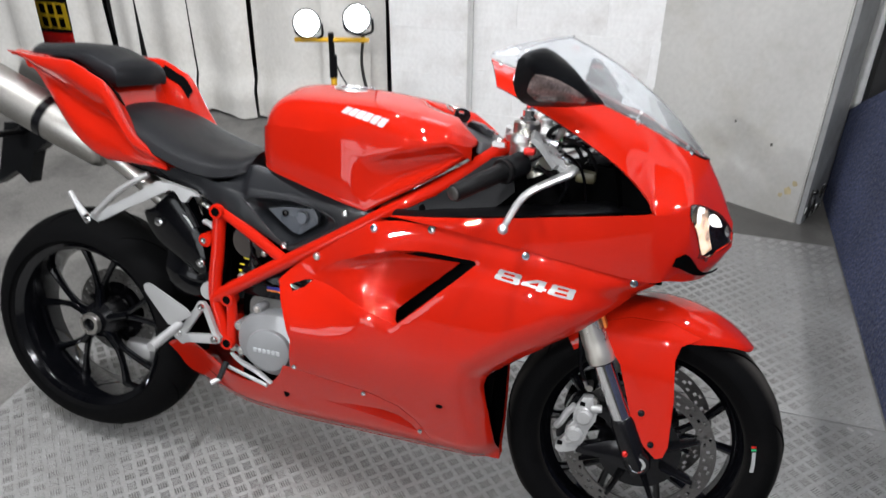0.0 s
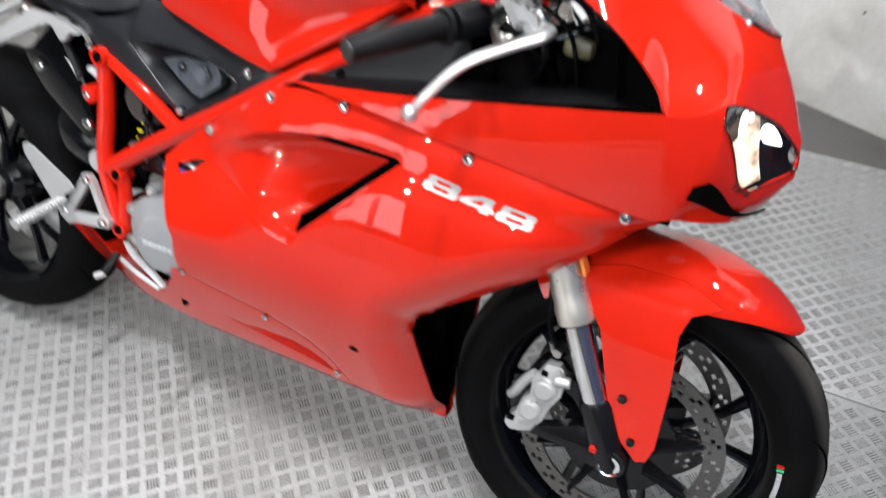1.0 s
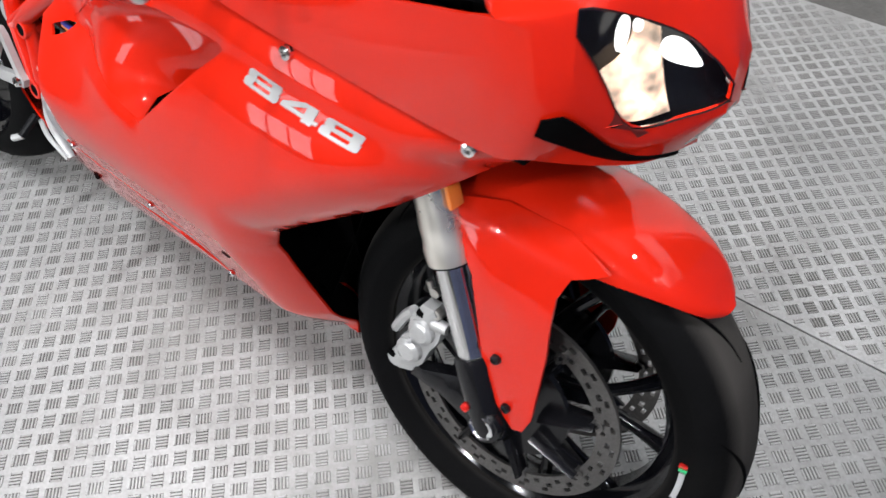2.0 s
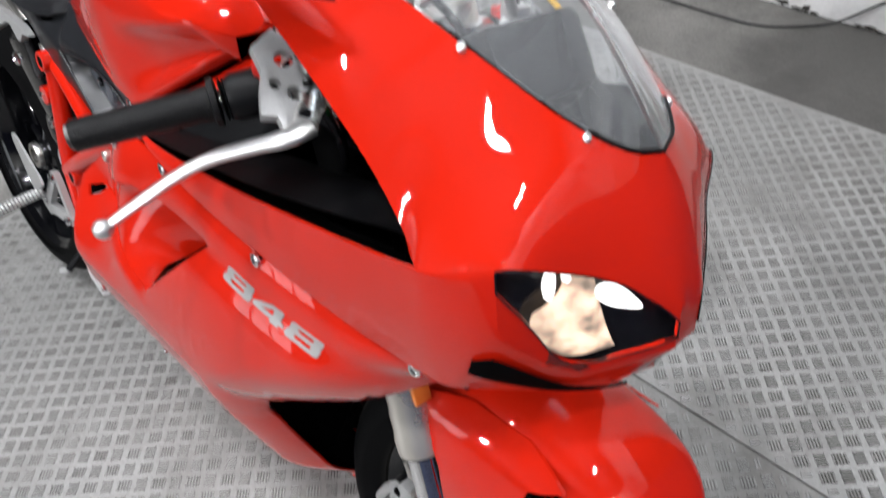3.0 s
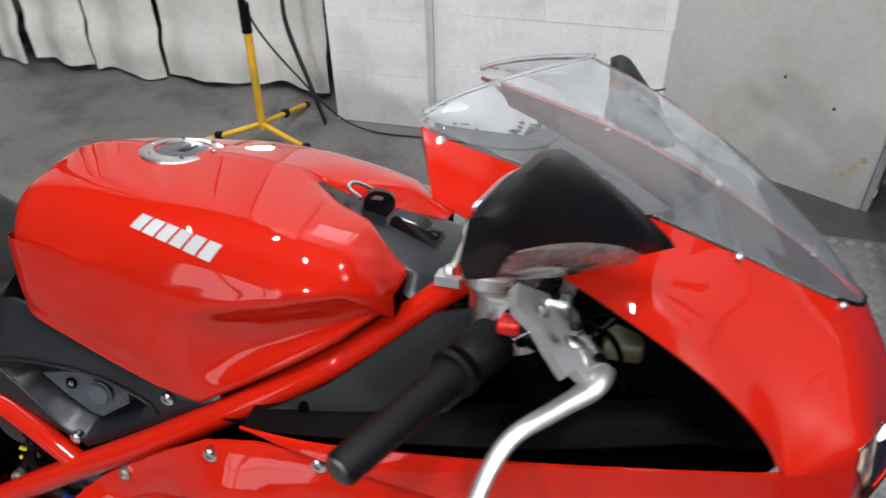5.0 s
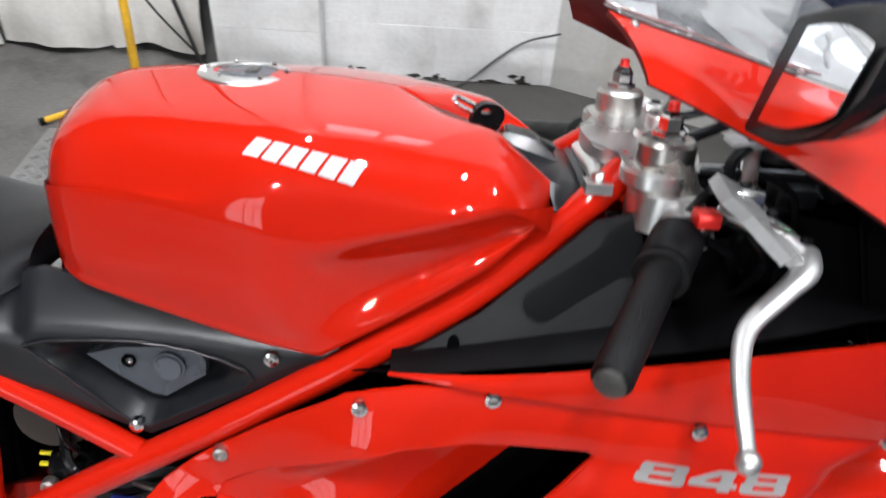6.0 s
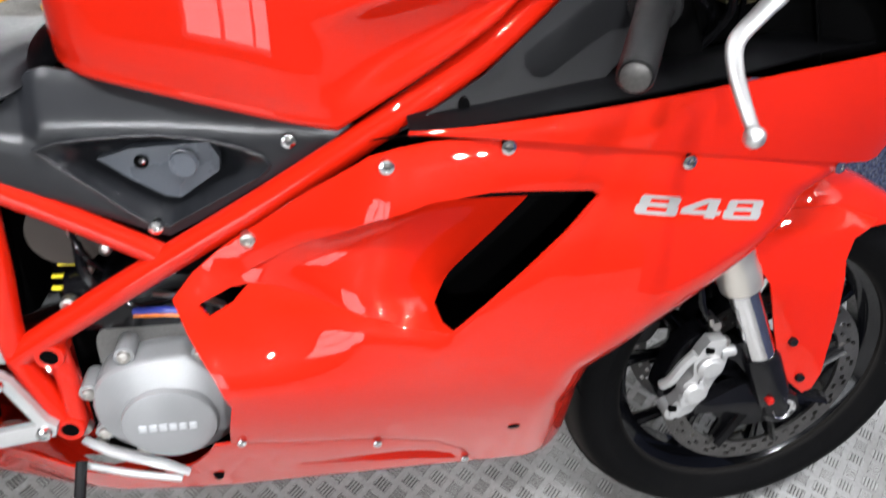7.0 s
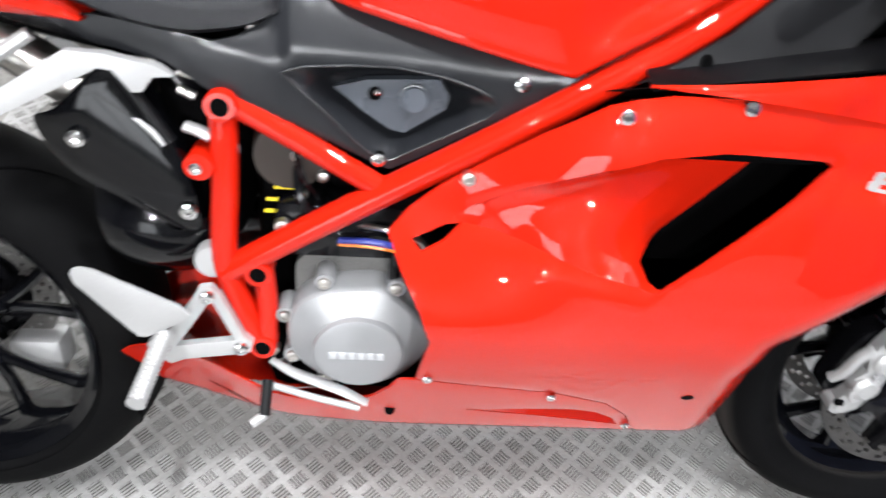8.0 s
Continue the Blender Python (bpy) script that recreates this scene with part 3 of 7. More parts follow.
for f, z, w in ((0.93, 0.125, 0.020), (0.955, 0.165, 0.014), (0.90, 0.10, 0.012), (0.80, 0.30, 0.007), (0.60, 0.36, 0.006)):
    bm = bmesh.new()
    c = PA.lerp(PB, f) - across * 0.0006
    ring = []
    for q in range(12):
        a = 2 * math.pi * q / 12
        p = c + along * w * math.cos(a) * rng.uniform(0.6, 1)
        ring.append((p.x, p.y, z + 1.1 * w * math.sin(a) * rng.uniform(0.6, 1)))
    loft(bm, [ring, [(p[0] + across.x * 0.003, p[1] + across.y * 0.003, p[2]) for p in ring]], True, True)
    part("stain", bm, STAIN if w > 0.01 else GRIME, partition, "tan stain low on the painted plaster" if w > 0.01 else "small dark scuff on the painted plaster")

# ---- blue carpeted side of a raised stage
bm = bmesh.new()
prof = [(2.05, -0.006), (2.05, 0.42), (1.865, 0.515), (1.62, 0.642), (1.0, 0.96), (0.4, 1.2), (-1.9, 1.2), (-1.9, -0.006)]
loft(bm, [[(1.40, y, z) for y, z in prof], [(1.62, y, z) for y, z in prof]], True, True)
bmesh.ops.bevel(bm, geom=list(bm.edges), offset=0.008, segments=2, affect="EDGES")
thing("carpeted_side_wall", bm, CARPET, "blue speckled carpet covering a low side wall with a sloping top", "wall", kind="structure")

# near-black slab paints the unlit recess between the partition and the carpeted side wall
slab("recess_shade_slab", (1.44, 1.98, -0.006), (4.4, 2.06, 1.98), DARK, label="near-black slab standing for the unlit recess behind the partition", category="wall")

# ---- hanging sheets
EDGES = [-4.6, -3.9, -3.42, -2.935, -2.775, -2.555, -2.425, -2.295, -2.115, -1.80, -1.44, -1.02, -0.675]


def hanging_sheet(x0, x1, seed, lift):
    """A cloth sheet from the ceiling to just over the floor, with folds and a ragged hem."""
    rr = random.Random(seed)
    bm = bmesh.new()
    n, rows = 28, []
    ph, ph2, ph3 = rr.uniform(0, 6), rr.uniform(0, 6), rr.uniform(0, 6)
    folds = 2 * math.pi / rr.uniform(0.22, 0.42)
    for k in range(30):
        f = k / 29
        zz = 3.4 * (1 - f) ** 1.6
        row = []
        for i in range(n + 1):
            u = i / n
            x = x0 + (x1 - x0) * u
            amp = 0.014 + 0.012 * f
            y = 2.2 + amp * math.sin(folds * x + ph + 0.5 * math.sin(2.2 * zz + ph2)) + 0.003 * math.sin(33 * x + ph3 + zz * 1.3) + 0.012 * math.sin(7 * x + 2.3 * zz + ph2) * math.sin(3 * zz + ph)
            hem = lift + 0.006 * math.sin(17 * x + ph2) + 0.004 * math.sin(41 * x + ph)
            x += 0.006 * math.sin(3.1 * zz + ph3) * (1 if i in (0, n) else 0.3)
            row.append((x, y - (0.03 * f if k > 24 else 0), max(zz, 0) * (1 - hem / 3.4) + hem))
        rows.append(row)
    loft(bm, rows)
    shell(bm, 0.004)
    return thing("hanging_sheet", bm, SHEET, "creased white cloth sheet hanging to the floor as a curtain", "curtain", "sheets along the back", angle=60)


for n, (a, b) in enumerate(zip(EDGES, EDGES[1:])):
    if n == 4:
        continue
    hanging_sheet(a + 0.006, b - 0.006, 10 + n, 0.010 + 0.022 * ((n * 7) % 3) / 2)

# pale sign board hung high in front of the motorcycle, with dark blue lettering
SIGN_X = 2.40
sign = holder("hanging_sign", Matrix.Identity(4), "pale sign board with dark blue lettering hung from the roof", "sign")
bm = bmesh.new()
box(bm, (SIGN_X, -0.25, 2.15), (SIGN_X + 0.03, 2.03, 3.00), 0.004)
part("board", bm, WHITE_FRAME, sign)
for y in (0.1, 1.7):
    bm = bmesh.new()
    sweep(bm, [(SIGN_X + 0.015, y, 2.99), (SIGN_X + 0.015, y, CEIL)], 0.004, 6)
    part("wire", bm, DARK, sign)
SIGN_INK = mat("dark_blue_sign_ink", (0.012, 0.016, 0.055), 0.5, 0.0, 0.0, 0.1, 6)


def sign_letter(name, start, strokes, size=0.64):
    """One letter from straight strokes (along, up, along, up) in a box 0.30 wide and 0.48 high."""
    bm = bmesh.new()
    for k, (ax, az, bx, bz) in enumerate(strokes):
        a, b = Vector((0, 1.95 - (start + ax) * size, 2.42 + az * size)), Vector((0, 1.95 - (start + bx) * size, 2.42 + bz * size))
        d = (b - a).normalized()
        e = Vector((0, -d.z, d.y)) * 0.042 * size
        ring = [a + e, a - e, b - e, b + e]
        x0, x1 = SIGN_X - 0.006 - 0.0006 * k, SIGN_X + 0.002
        loft(bm, [[(x0, p.y, p.z) for p in ring], [(x1, p.y, p.z) for p in ring]], True, True)
    return part(name, bm, SIGN_INK, sign)


sign_letter("letter", 0.0, [(0.04, 0.0, 0.04, 0.48), (0.08, 0.44, 0.27, 0.44), (0.08, 0.24, 0.27, 0.24), (0.08, 0.04, 0.27, 0.04), (0.27, 0.07, 0.27, 0.20), (0.27, 0.28, 0.27, 0.41)])
sign_letter("letter", 0.40, [(0.05, 0.0, 0.05, 0.48)])
sign_letter("letter", 0.60, [(0.04, 0.0, 0.04, 0.48), (0.07, 0.22, 0.28, 0.47), (0.12, 0.27, 0.30, 0.01)])
sign_letter("letter", 1.02, [(0.04, 0.0, 0.04, 0.48), (0.08, 0.44, 0.30, 0.44), (0.08, 0.24, 0.27, 0.24), (0.08, 0.04, 0.30, 0.04)])
for k in range(4):
    sign_letter("letter_bar", 1.75 + 0.33 * k, [(0.07, 0.0, 0.07, 0.48)])

# ---------------------------------------------------------------- the motorcycle
LEAN_DEG = 15.5
bike = holder("motorcycle", Matrix.Translation((0, -0.03, 0.002)) @ pose(0, 0, 0, -LEAN_DEG), "glossy red sports motorcycle with full fairing leaning on its side stand", "motorcycle")


FRONT_EDGE = [(0.411, 0.17), (0.396, 0.30), (0.384, 0.40), (0.390, 0.452), (0.46, 0.511), (0.57, 0.588), (0.657, 0.663), (0.70, 0.702)]


def line_gap(line, x, z):
    best = 9.0
    for (ax, az), (bx, bz) in zip(line, line[1:]):
        dx, dz = bx - ax, bz - az
        f = max(0.0, min(1.0, ((x - ax) * dx + (z - az) * dz) / (dx * dx + dz * dz)))
        best = min(best, math.hypot(ax + f * dx - x, az + f * dz - z))
    return best


def fair(x, z):
    """Half width of the side fairing."""
    w = 0.236 - 0.93 * max(0.0, z - 0.58) ** 2
    # below the waist the flank turns in and runs down flat
    w -= 0.53 * 0.035 * math.log(1.0 + math.exp((0.46 - z) / 0.035))
    d = max(0.0, x - 0.35)
    w -= 0.48 * d * d + 7.0 * d ** 6
    w -= 0.066 * ease(0.16, -0.03, x) * ease(0.48, 0.62, z)
    w -= 0.03 * ease(-0.05, -0.45, x)
    if z < 0.25:
        w -= 2.2 * (0.25 - z) ** 1.5
    # the front edge rolls inwards
    gap = line_gap(FRONT_EDGE, x, z)
    if gap < 0.075:
        w -= 0.045 * (1 - gap / 0.075) ** 2 * ease(0.715, 0.66, z)
    # crease that runs forward under the upper cowl
    w -= 0.006 * math.exp(-((z - (0.80 - 0.11 * x) + 0.065) / 0.022) ** 2) * ease(0.15, 0.3, x)
    return max(w, 0.02)


# ---- main side panels, with their air scoop
SCOOP = [(-0.02, 0.604), (0.05, 0.651), (0.12, 0.686), (0.176, 0.704), (0.24, 0.711), (0.346, 0.708), (0.354, 0.702), (0.345, 0.69), (0.204, 0.552), (0.195, 0.551), (0.13, 0.568), (0.055, 0.588), (-0.015, 0.597)]
VENT = [(0.338, 0.7068), (0.346, 0.7062), (0.352, 0.701), (0.203, 0.554), (0.194, 0.5555), (0.187, 0.5685), (0.257, 0.633), (0.327, 0.701)]
MAIN = [(-0.092, 0.584), (-0.07, 0.609), (-0.039, 0.635), (0.004, 0.664), (0.064, 0.710), (0.12, 0.748), (0.148, 0.757), (0.18, 0.762), (0.257, 0.764), (0.341, 0.764), (0.463, 0.750), (0.58, 0.731), (0.66, 0.714), (0.715, 0.712),
        (0.70, 0.702), (0.657, 0.663), (0.57, 0.588), (0.46, 0.511), (0.41, 0.472), (0.390, 0.452), (0.383, 0.425), (0.384, 0.40), (0.396, 0.30), (0.403, 0.24), (0.411, 0.170), (0.33, 0.168), (0.290, 0.169),
        (0.262, 0.25), (0.235, 0.30), (0.198, 0.336), (0.124, 0.363), (0.03, 0.376), (-0.052, 0.389), (-0.047, 0.43), (-0.040, 0.468), (-0.053, 0.508), (-0.078, 0.552)]
NOTCH = [(-0.066, 0.578), (-0.03, 0.594), (-0.012, 0.596), (-0.03, 0.578), (-0.055, 0.566)]


def lip_gap(x, z):
    """Distance behind the scoop's slanting front lip."""
    return max(0.0, (z - 0.554) * 0.712 - (x - 0.203) * 0.702)


def steep(gap, reach):
    """Rises at once from an edge and levels off."""
    return 1.0 - (1.0 - min(1.0, gap / reach)) ** 2


def scoop_floor(x, z):
    near = ease(0.12, 0.0, lip_gap(x, z))
    low_gap, top_gap = line_gap(SCOOP[9:], x, z), line_gap(SCOOP[:6], x, z)
    rise = min(1.0, low_gap / 0.115)
    rise = 1.25 * rise - 0.25 * rise * rise
    rise += (steep(low_gap, 0.045) - rise) * near
    sink = (0.062 + 0.016 * near) * ease(-0.10, 0.24, x) * rise * steep(top_gap, 0.026 - 0.012 * near)
    if line_gap(SCOOP[6:9], x, z) < 0.007:
        sink = 0.0
    return main_w(x, z) - 0.001 - sink


def main_w(x, z):
    """The side panel, rounded over along the scoop's lower edge."""
    gap = line_gap(SCOOP[9:], x, z)
    return fair(x, z) - 0.007 * max(0.0, 1 - gap / 0.026) ** 2 * ease(-0.03, 0.03, x) * ease(0.21, 0.18, x)


def vent_face(x, z):
    return fair(x, z) - 0.104


for side, word in ((-1, "right"), (1, "left")):
    bm = bmesh.new()
    panel(bm, MAIN, main_w, 0.004, 0.010, [SCOOP] + ([NOTCH] if side < 0 else []), side)
    cowl = part("side_fairing", bm, RED, bike, "glossy red side fairing panel with a slanted air scoop")
    bm = bmesh.new()
    panel(bm, SCOOP, scoop_floor, 0.003, 0.008, [VENT], side, relax=6)
    part("scoop_duct", bm, RED, cowl)
    # near-black sheet behind the vent stands for its unlit inside
    bm = bmesh.new()
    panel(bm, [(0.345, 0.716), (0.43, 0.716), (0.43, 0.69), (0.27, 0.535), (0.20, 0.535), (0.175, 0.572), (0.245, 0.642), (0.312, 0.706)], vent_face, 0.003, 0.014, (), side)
    part("vent_shade_backing", bm, BLACK_DEEP, cowl, "near-black sheet for the unlit opening in the air scoop")

# ---- lower belly panels
BELLY = [(-0.43, 0.338), (-0.40, 0.354), (-0.35, 0.362), (-0.31, 0.352), (-0.274, 0.332), (-0.235, 0.309), (-0.19, 0.302), (-0.145, 0.308), (-0.105, 0.332), (-0.083, 0.362), (-0.072, 0.386), (-0.056, 0.3875), (0.03, 0.3747), (0.122, 0.3617), (0.197, 0.3347), (0.2342, 0.2988), (0.2608, 0.25), (0.2887, 0.169),
         (0.042, 0.168), (-0.228, 0.176), (-0.33, 0.198), (-0.40, 0.238), (-0.45, 0.296), (-0.452, 0.318)]


def belly_w(x, z):
    return fair(x, z) - 0.05 * ease(-0.2, -0.45, x)


DUCT_SILL = [(0.02, 0.300), (0.10, 0.289), (0.18, 0.275), (0.236, 0.263)]
DUCT = DUCT_SILL + [(0.222, 0.285), (0.195, 0.304), (0.160, 0.312), (0.10, 0.309)]
DUCT_FLOOR = DUCT_SILL + [(0.240, 0.285), (0.205, 0.316), (0.160, 0.322), (0.10, 0.318), (0.03, 0.306)]


def duct_w(x, z):
    """Floor of the belly duct: flush along its sill, sinking upwards and forwards."""
    return belly_w(x, z) - 0.001 - 1.25 * line_gap(DUCT_SILL, x, z) * ease(0.03, 0.14, x)


for side in (-1, 1):
    bm = bmesh.new()
    panel(bm, BELLY, belly_w, 0.004, 0.014, [DUCT] if side < 0 else (), side)
    lower = part("belly_fairing", bm, RED, bike, "glossy red belly panel")
    if side < 0:
        for cx, cz, rr, rz in ((-0.081, 0.298, 0.007, 0.011), (0.295, 0.364, 0.008, 0.006)):
            bm = bmesh.new()
            ring = [(cx + rr * math.cos(a), -belly_w(cx, cz) - 0.0012, cz + rz * math.sin(a)) for a in (2 * math.pi * k / 16 for k in range(16))]
            if cx > 0:
                ring = [(x, -fair(x, z) - 0.0012, z) for x, _, z in ring]
            loft(bm, [ring, [(x, y + 0.004, z) for x, y, z in ring]], True, True)
            part("grommet", bm, BLACK_DEEP, lower, "black hole with a grommet")
        # duct sunk into the panel, deepest under its upper edge, and a slit towards the tail
        bm = bmesh.new()
        panel(bm, DUCT_FLOOR, duct_w, 0.003, 0.008, (), side)
        part("belly_duct", bm, RED, lower)
        # near-black sheet laid on the panel in place of the slit's shade
        bm = bmesh.new()
        panel(bm, [(-0.327, 0.29), (-0.30, 0.276), (-0.255, 0.243), (-0.29, 0.262)], lambda x, z: belly_w(x, z) + 0.002, 0.003, 0.012, (), side)
        part("belly_slit", bm, BLACK_DEEP, lower)
# keel that joins the belly panels
bm = bmesh.new()
rows = []
for k in range(30):
    x = -0.44 + 0.85 * k / 29
    zb = 0.172 + 0.11 * ease(-0.26, -0.45, x)
    w = belly_w(x, zb) - 0.003
    rows.append([(x, -w * math.cos(a), zb + 0.003 - 0.008 * math.sin(a)) for a in (math.pi * q / 10 for q in range(11))])
loft(bm, rows)
shell(bm, 0.003)
part("keel", bm, RED, bike)
# black inner duct behind the front edges of the panels
bm = bmesh.new()
rows = []
for k in range(16):
    z = 0.2 + 0.5 * k / 15
    x = 0.385 + (0.0 if z < 0.45 else 1.12 * (z - 0.45))
    w = fair(min(x, 0.66), z) - 0.012
    rows.append([(x - 0.035 - 0.05 * math.cos(a) ** 2, w * math.sin(a), z) for a in (-math.pi / 2 + math.pi * q / 12 for q in range(13))])
loft(bm, rows)
shell(bm, 0.003)
part("inner_duct", bm, BLACK_DEEP, bike, "black plastic inner duct behind the front wheel")
# near-black liners added inside the side panels for the unlit hollow
for side in (-1, 1):
    bm = bmesh.new()
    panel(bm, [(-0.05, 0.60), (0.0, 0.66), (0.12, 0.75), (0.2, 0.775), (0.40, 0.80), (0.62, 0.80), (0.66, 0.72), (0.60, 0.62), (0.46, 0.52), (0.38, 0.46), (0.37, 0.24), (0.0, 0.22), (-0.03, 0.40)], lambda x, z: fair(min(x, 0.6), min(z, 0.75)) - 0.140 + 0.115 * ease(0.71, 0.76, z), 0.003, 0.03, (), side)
    part("fairing_shade_liner", bm, BLACK_DEEP, bike)
# near-black lining added inside the front edges of the panels and the keel, as shade
for side in (-1, 1):
    bm = bmesh.new()
    panel(bm, [(0.24, 0.188), (0.404, 0.184), (0.391, 0.30), (0.379, 0.40), (0.385, 0.456), (0.456, 0.518), (0.566, 0.595), (0.652, 0.669), (0.50, 0.66), (0.36, 0.56), (0.28, 0.42)], lambda x, z: fair(x, z) - 0.009, 0.002, 0.014, (), side, lip=0.0)
    part("edge_shade_lining", bm, BLACK_DEEP, bike)
bm = bmesh.new()
rows = []
for k in range(12):
    x = 0.20 + 0.203 * k / 11
    w = belly_w(x, 0.180) - 0.006
    rows.append([(x, -w * math.cos(a), 0.182 - 0.003 * math.sin(a)) for a in (math.pi * q / 8 for q in range(9))])
loft(bm, rows)
shell(bm, 0.002)
part("keel_shade_lining", bm, BLACK_DEEP, bike)
# near-black floor added inside the fairing, ahead of the tank, to close the view down
bm = bmesh.new()
box(bm, (0.16, -0.185, 0.690), (0.60, 0.185, 0.698), 0.002)
box(bm, (0.57, -0.155, 0.700), (0.705, 0.155, 0.707), 0.002)
part("inner_shade_floor", bm, BLACK_DEEP, bike, "near-black floor added inside the fairing to close it")
# near-black core added to close the view through the unlit engine bay
bm = bmesh.new()
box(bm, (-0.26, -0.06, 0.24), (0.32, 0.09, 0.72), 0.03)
part("engine_bay_core", bm, BLACK_DEEP, bike, "near-black core standing for the engine bay")

# ---- nose cowl: four guide lines from the rear edge to the nose, mirrored
GU = [(0.326, 0.132, 1.090), (0.36, 0.139, 1.080), (0.484, 0.131, 1.046), (0.615, 0.106, 0.998), (0.70, 0.073, 0.957), (0.746, 0.038, 0.935), (0.762, 0.0, 0.928)]
GM = [(0.353, 0.190, 1.044), (0.40, 0.193, 1.025), (0.50, 0.198, 0.978), (0.60, 0.201, 0.920), (0.655, 0.203, 0.873), (0.672, 0.203, 0.846), (0.69, 0.198, 0.852), (0.734, 0.172, 0.868), (0.772, 0.10, 0.850), (0.806, 0.05, 0.828), (0.835, 0.0, 0.806)]
GL = [(0.158, 0.190, 0.768), (0.25, 0.205, 0.780), (0.40, 0.213, 0.802), (0.55, 0.211, 0.826), (0.64, 0.206, 0.840), (0.672, 0.203, 0.845), (0.70, 0.192, 0.832), (0.742, 0.166, 0.800), (0.775, 0.10, 0.748), (0.812, 0.05, 0.750), (0.842, 0.0, 0.772)]
GS = [(0.158, 0.190, 0.765), (0.25, 0.212, 0.766), (0.40, 0.214, 0.750), (0.55, 0.200, 0.728), (0.64, 0.182, 0.712), (0.672, 0.176, 0.709), (0.69, 0.171, 0.708), (0.71, 0.160, 0.712), (0.75, 0.10, 0.700), (0.785, 0.05, 0.700), (0.812, 0.0, 0.716)]
S = 56
up, mid, low, seam = (smooth_curve(g, S) for g in (GU, GM, GL, GS))
CORNER = int(round((S - 1) * 5 / 10))
LAMP = int(round((S - 1) * 7 / 10))
LEND = 53
LOW_SHARE = [0.36, 0.50, 0.62, 0.74, 0.86, 0.93, 0.95, 0.93, 0.90, 0.87, 0.84, 0.82, 0.81, 0.80, 0.78, 0.74]
TOP_SHARE = [0.03, 0.0, 0.0, 0.0, 0.0, 0.0, 0.0, 0.0, 0.0, 0.0, 0.02, 0.06, 0.10, 0.16, 0.26, 0.42]
share = lambda table, i: table[max(0, min(len(table) - 1, i - LAMP))]
lens_low = [mid[i].lerp(low[i], share(LOW_SHARE, i)) for i in range(S)]
lens_top = [mid[i].lerp(low[i], share(TOP_SHARE, i)) for i in range(S)]


def lens_at(i, v, back):
    """A place on the lamp's opening: station i (broken numbers allowed), v from its top to its foot."""
    k = min(int(i), S - 2)
    p = lens_top[k].lerp(lens_top[k + 1], i - k).lerp(lens_low[k].lerp(lens_low[k + 1], i - k), v)
    return p - Vector((back, 0.2 * back, 0))


def between(a, b, i, n, bulge):
    """Points from curve a to curve b at station i, swelling outwards between them."""
    out = []
    for k in range(n + 1):
        f = k / n
        p = a[i].lerp(b[i], f)
        swell = bulge * 4 * f * (1 - f)
        d = Vector((0.35 + 0.65 * (i / (S - 1)) ** 2, 1.0 - (i / (S - 1)) ** 3, 0.25))
        out.append(p + d.normalized() * swell)
    return out


def skin(bm, a, b, i0, i1, n, bulge, flanks=(-1, 1)):
    """Adds a strip of the nose between two guide curves, on both flanks."""
    rows = [between(a, b, i, n, bulge(i) if callable(bulge) else bulge) for i in range(i0, i1 + 1)]
    for flank in flanks:
        loft(bm, [[(p.x, flank * p.y, p.z) for p in r] for r in rows])


def close_skin(bm, rounds, thick=0.004, centre=0):
    """Joins the strips into one skin, eases its inner points and thickens it."""
    bmesh.ops.remove_doubles(bm, verts=bm.verts, dist=2e-4)
    for f in list(bm.faces):
        if f.calc_area() < 1e-9:
            bm.faces.remove(f)
    bmesh.ops.recalc_face_normals(bm, faces=bm.faces)
    inner = [v for v in bm.verts if not v.is_boundary]
    for _ in range(rounds):
        bmesh.ops.smooth_vert(bm, verts=inner, factor=0.5, use_axis_x=True, use_axis_y=True, use_axis_z=True)
    middle = [v for v in inner if abs(v.co.y) < 0.075]
    for _ in range(centre):
        bmesh.ops.smooth_vert(bm, verts=middle, factor=0.5, use_axis_x=True, use_axis_y=False, use_axis_z=True)
    shell(bm, thick)


bm = bmesh.new()
skin(bm, up, mid, 0, S - 1, 10, lambda i: 0.010 - 0.004 * ease(0.5, 0.9, i / S))
skin(bm, mid, low, CORNER, LAMP, 10, 0.0)
skin(bm, low, seam, 0, S - 1, 8, lambda i: 0.003 + 0.004 * ease(0.2, 0.5, i / S))
skin(bm, mid, lens_top, LAMP, LEND, 3, 0.0)
skin(bm, lens_low, low, LAMP, LEND, 7, 0.0)
split = [mid[i].lerp(low[i], 0.70) for i in range(S)]
skin(bm, mid, split, LEND, S - 1, 3, 0.0)
skin(bm, split, low, LEND, S - 1, 7, 0.0)
close_skin(bm, 9, centre=26)
bmesh.ops.recalc_face_normals(bm, faces=bm.faces)
for f in bm.faces:
    c = f.calc_center_median()
    f.material_index = 1 if f.normal.dot(Vector((0.15, c.y, 0.12))) < 0 else 0
nose = part("nose_cowl", bm, RED, bike, "glossy red nose cowl around headlamps and windscreen", 50)
# inside faces take a darker maroon than the outer paint
nose.data.materials.append(mat("dark_maroon_inside", (0.09, 0.010, 0.009), 0.5, 0.0, 0.0, 0.2, 12, spec=0.2))

# ---- windscreen
TOP = [(0.326, 0.124, 1.100), (0.352, 0.095, 1.113), (0.405, 0.05, 1.130), (0.462, 0.0, 1.143)]
bm = bmesh.new()
rows = []
NS = 40
top_edge = smooth_curve(TOP, NS)
base_edge = smooth_curve([(x - 0.004, y * 0.985, z + 0.0045) for x, y, z in GU], NS)
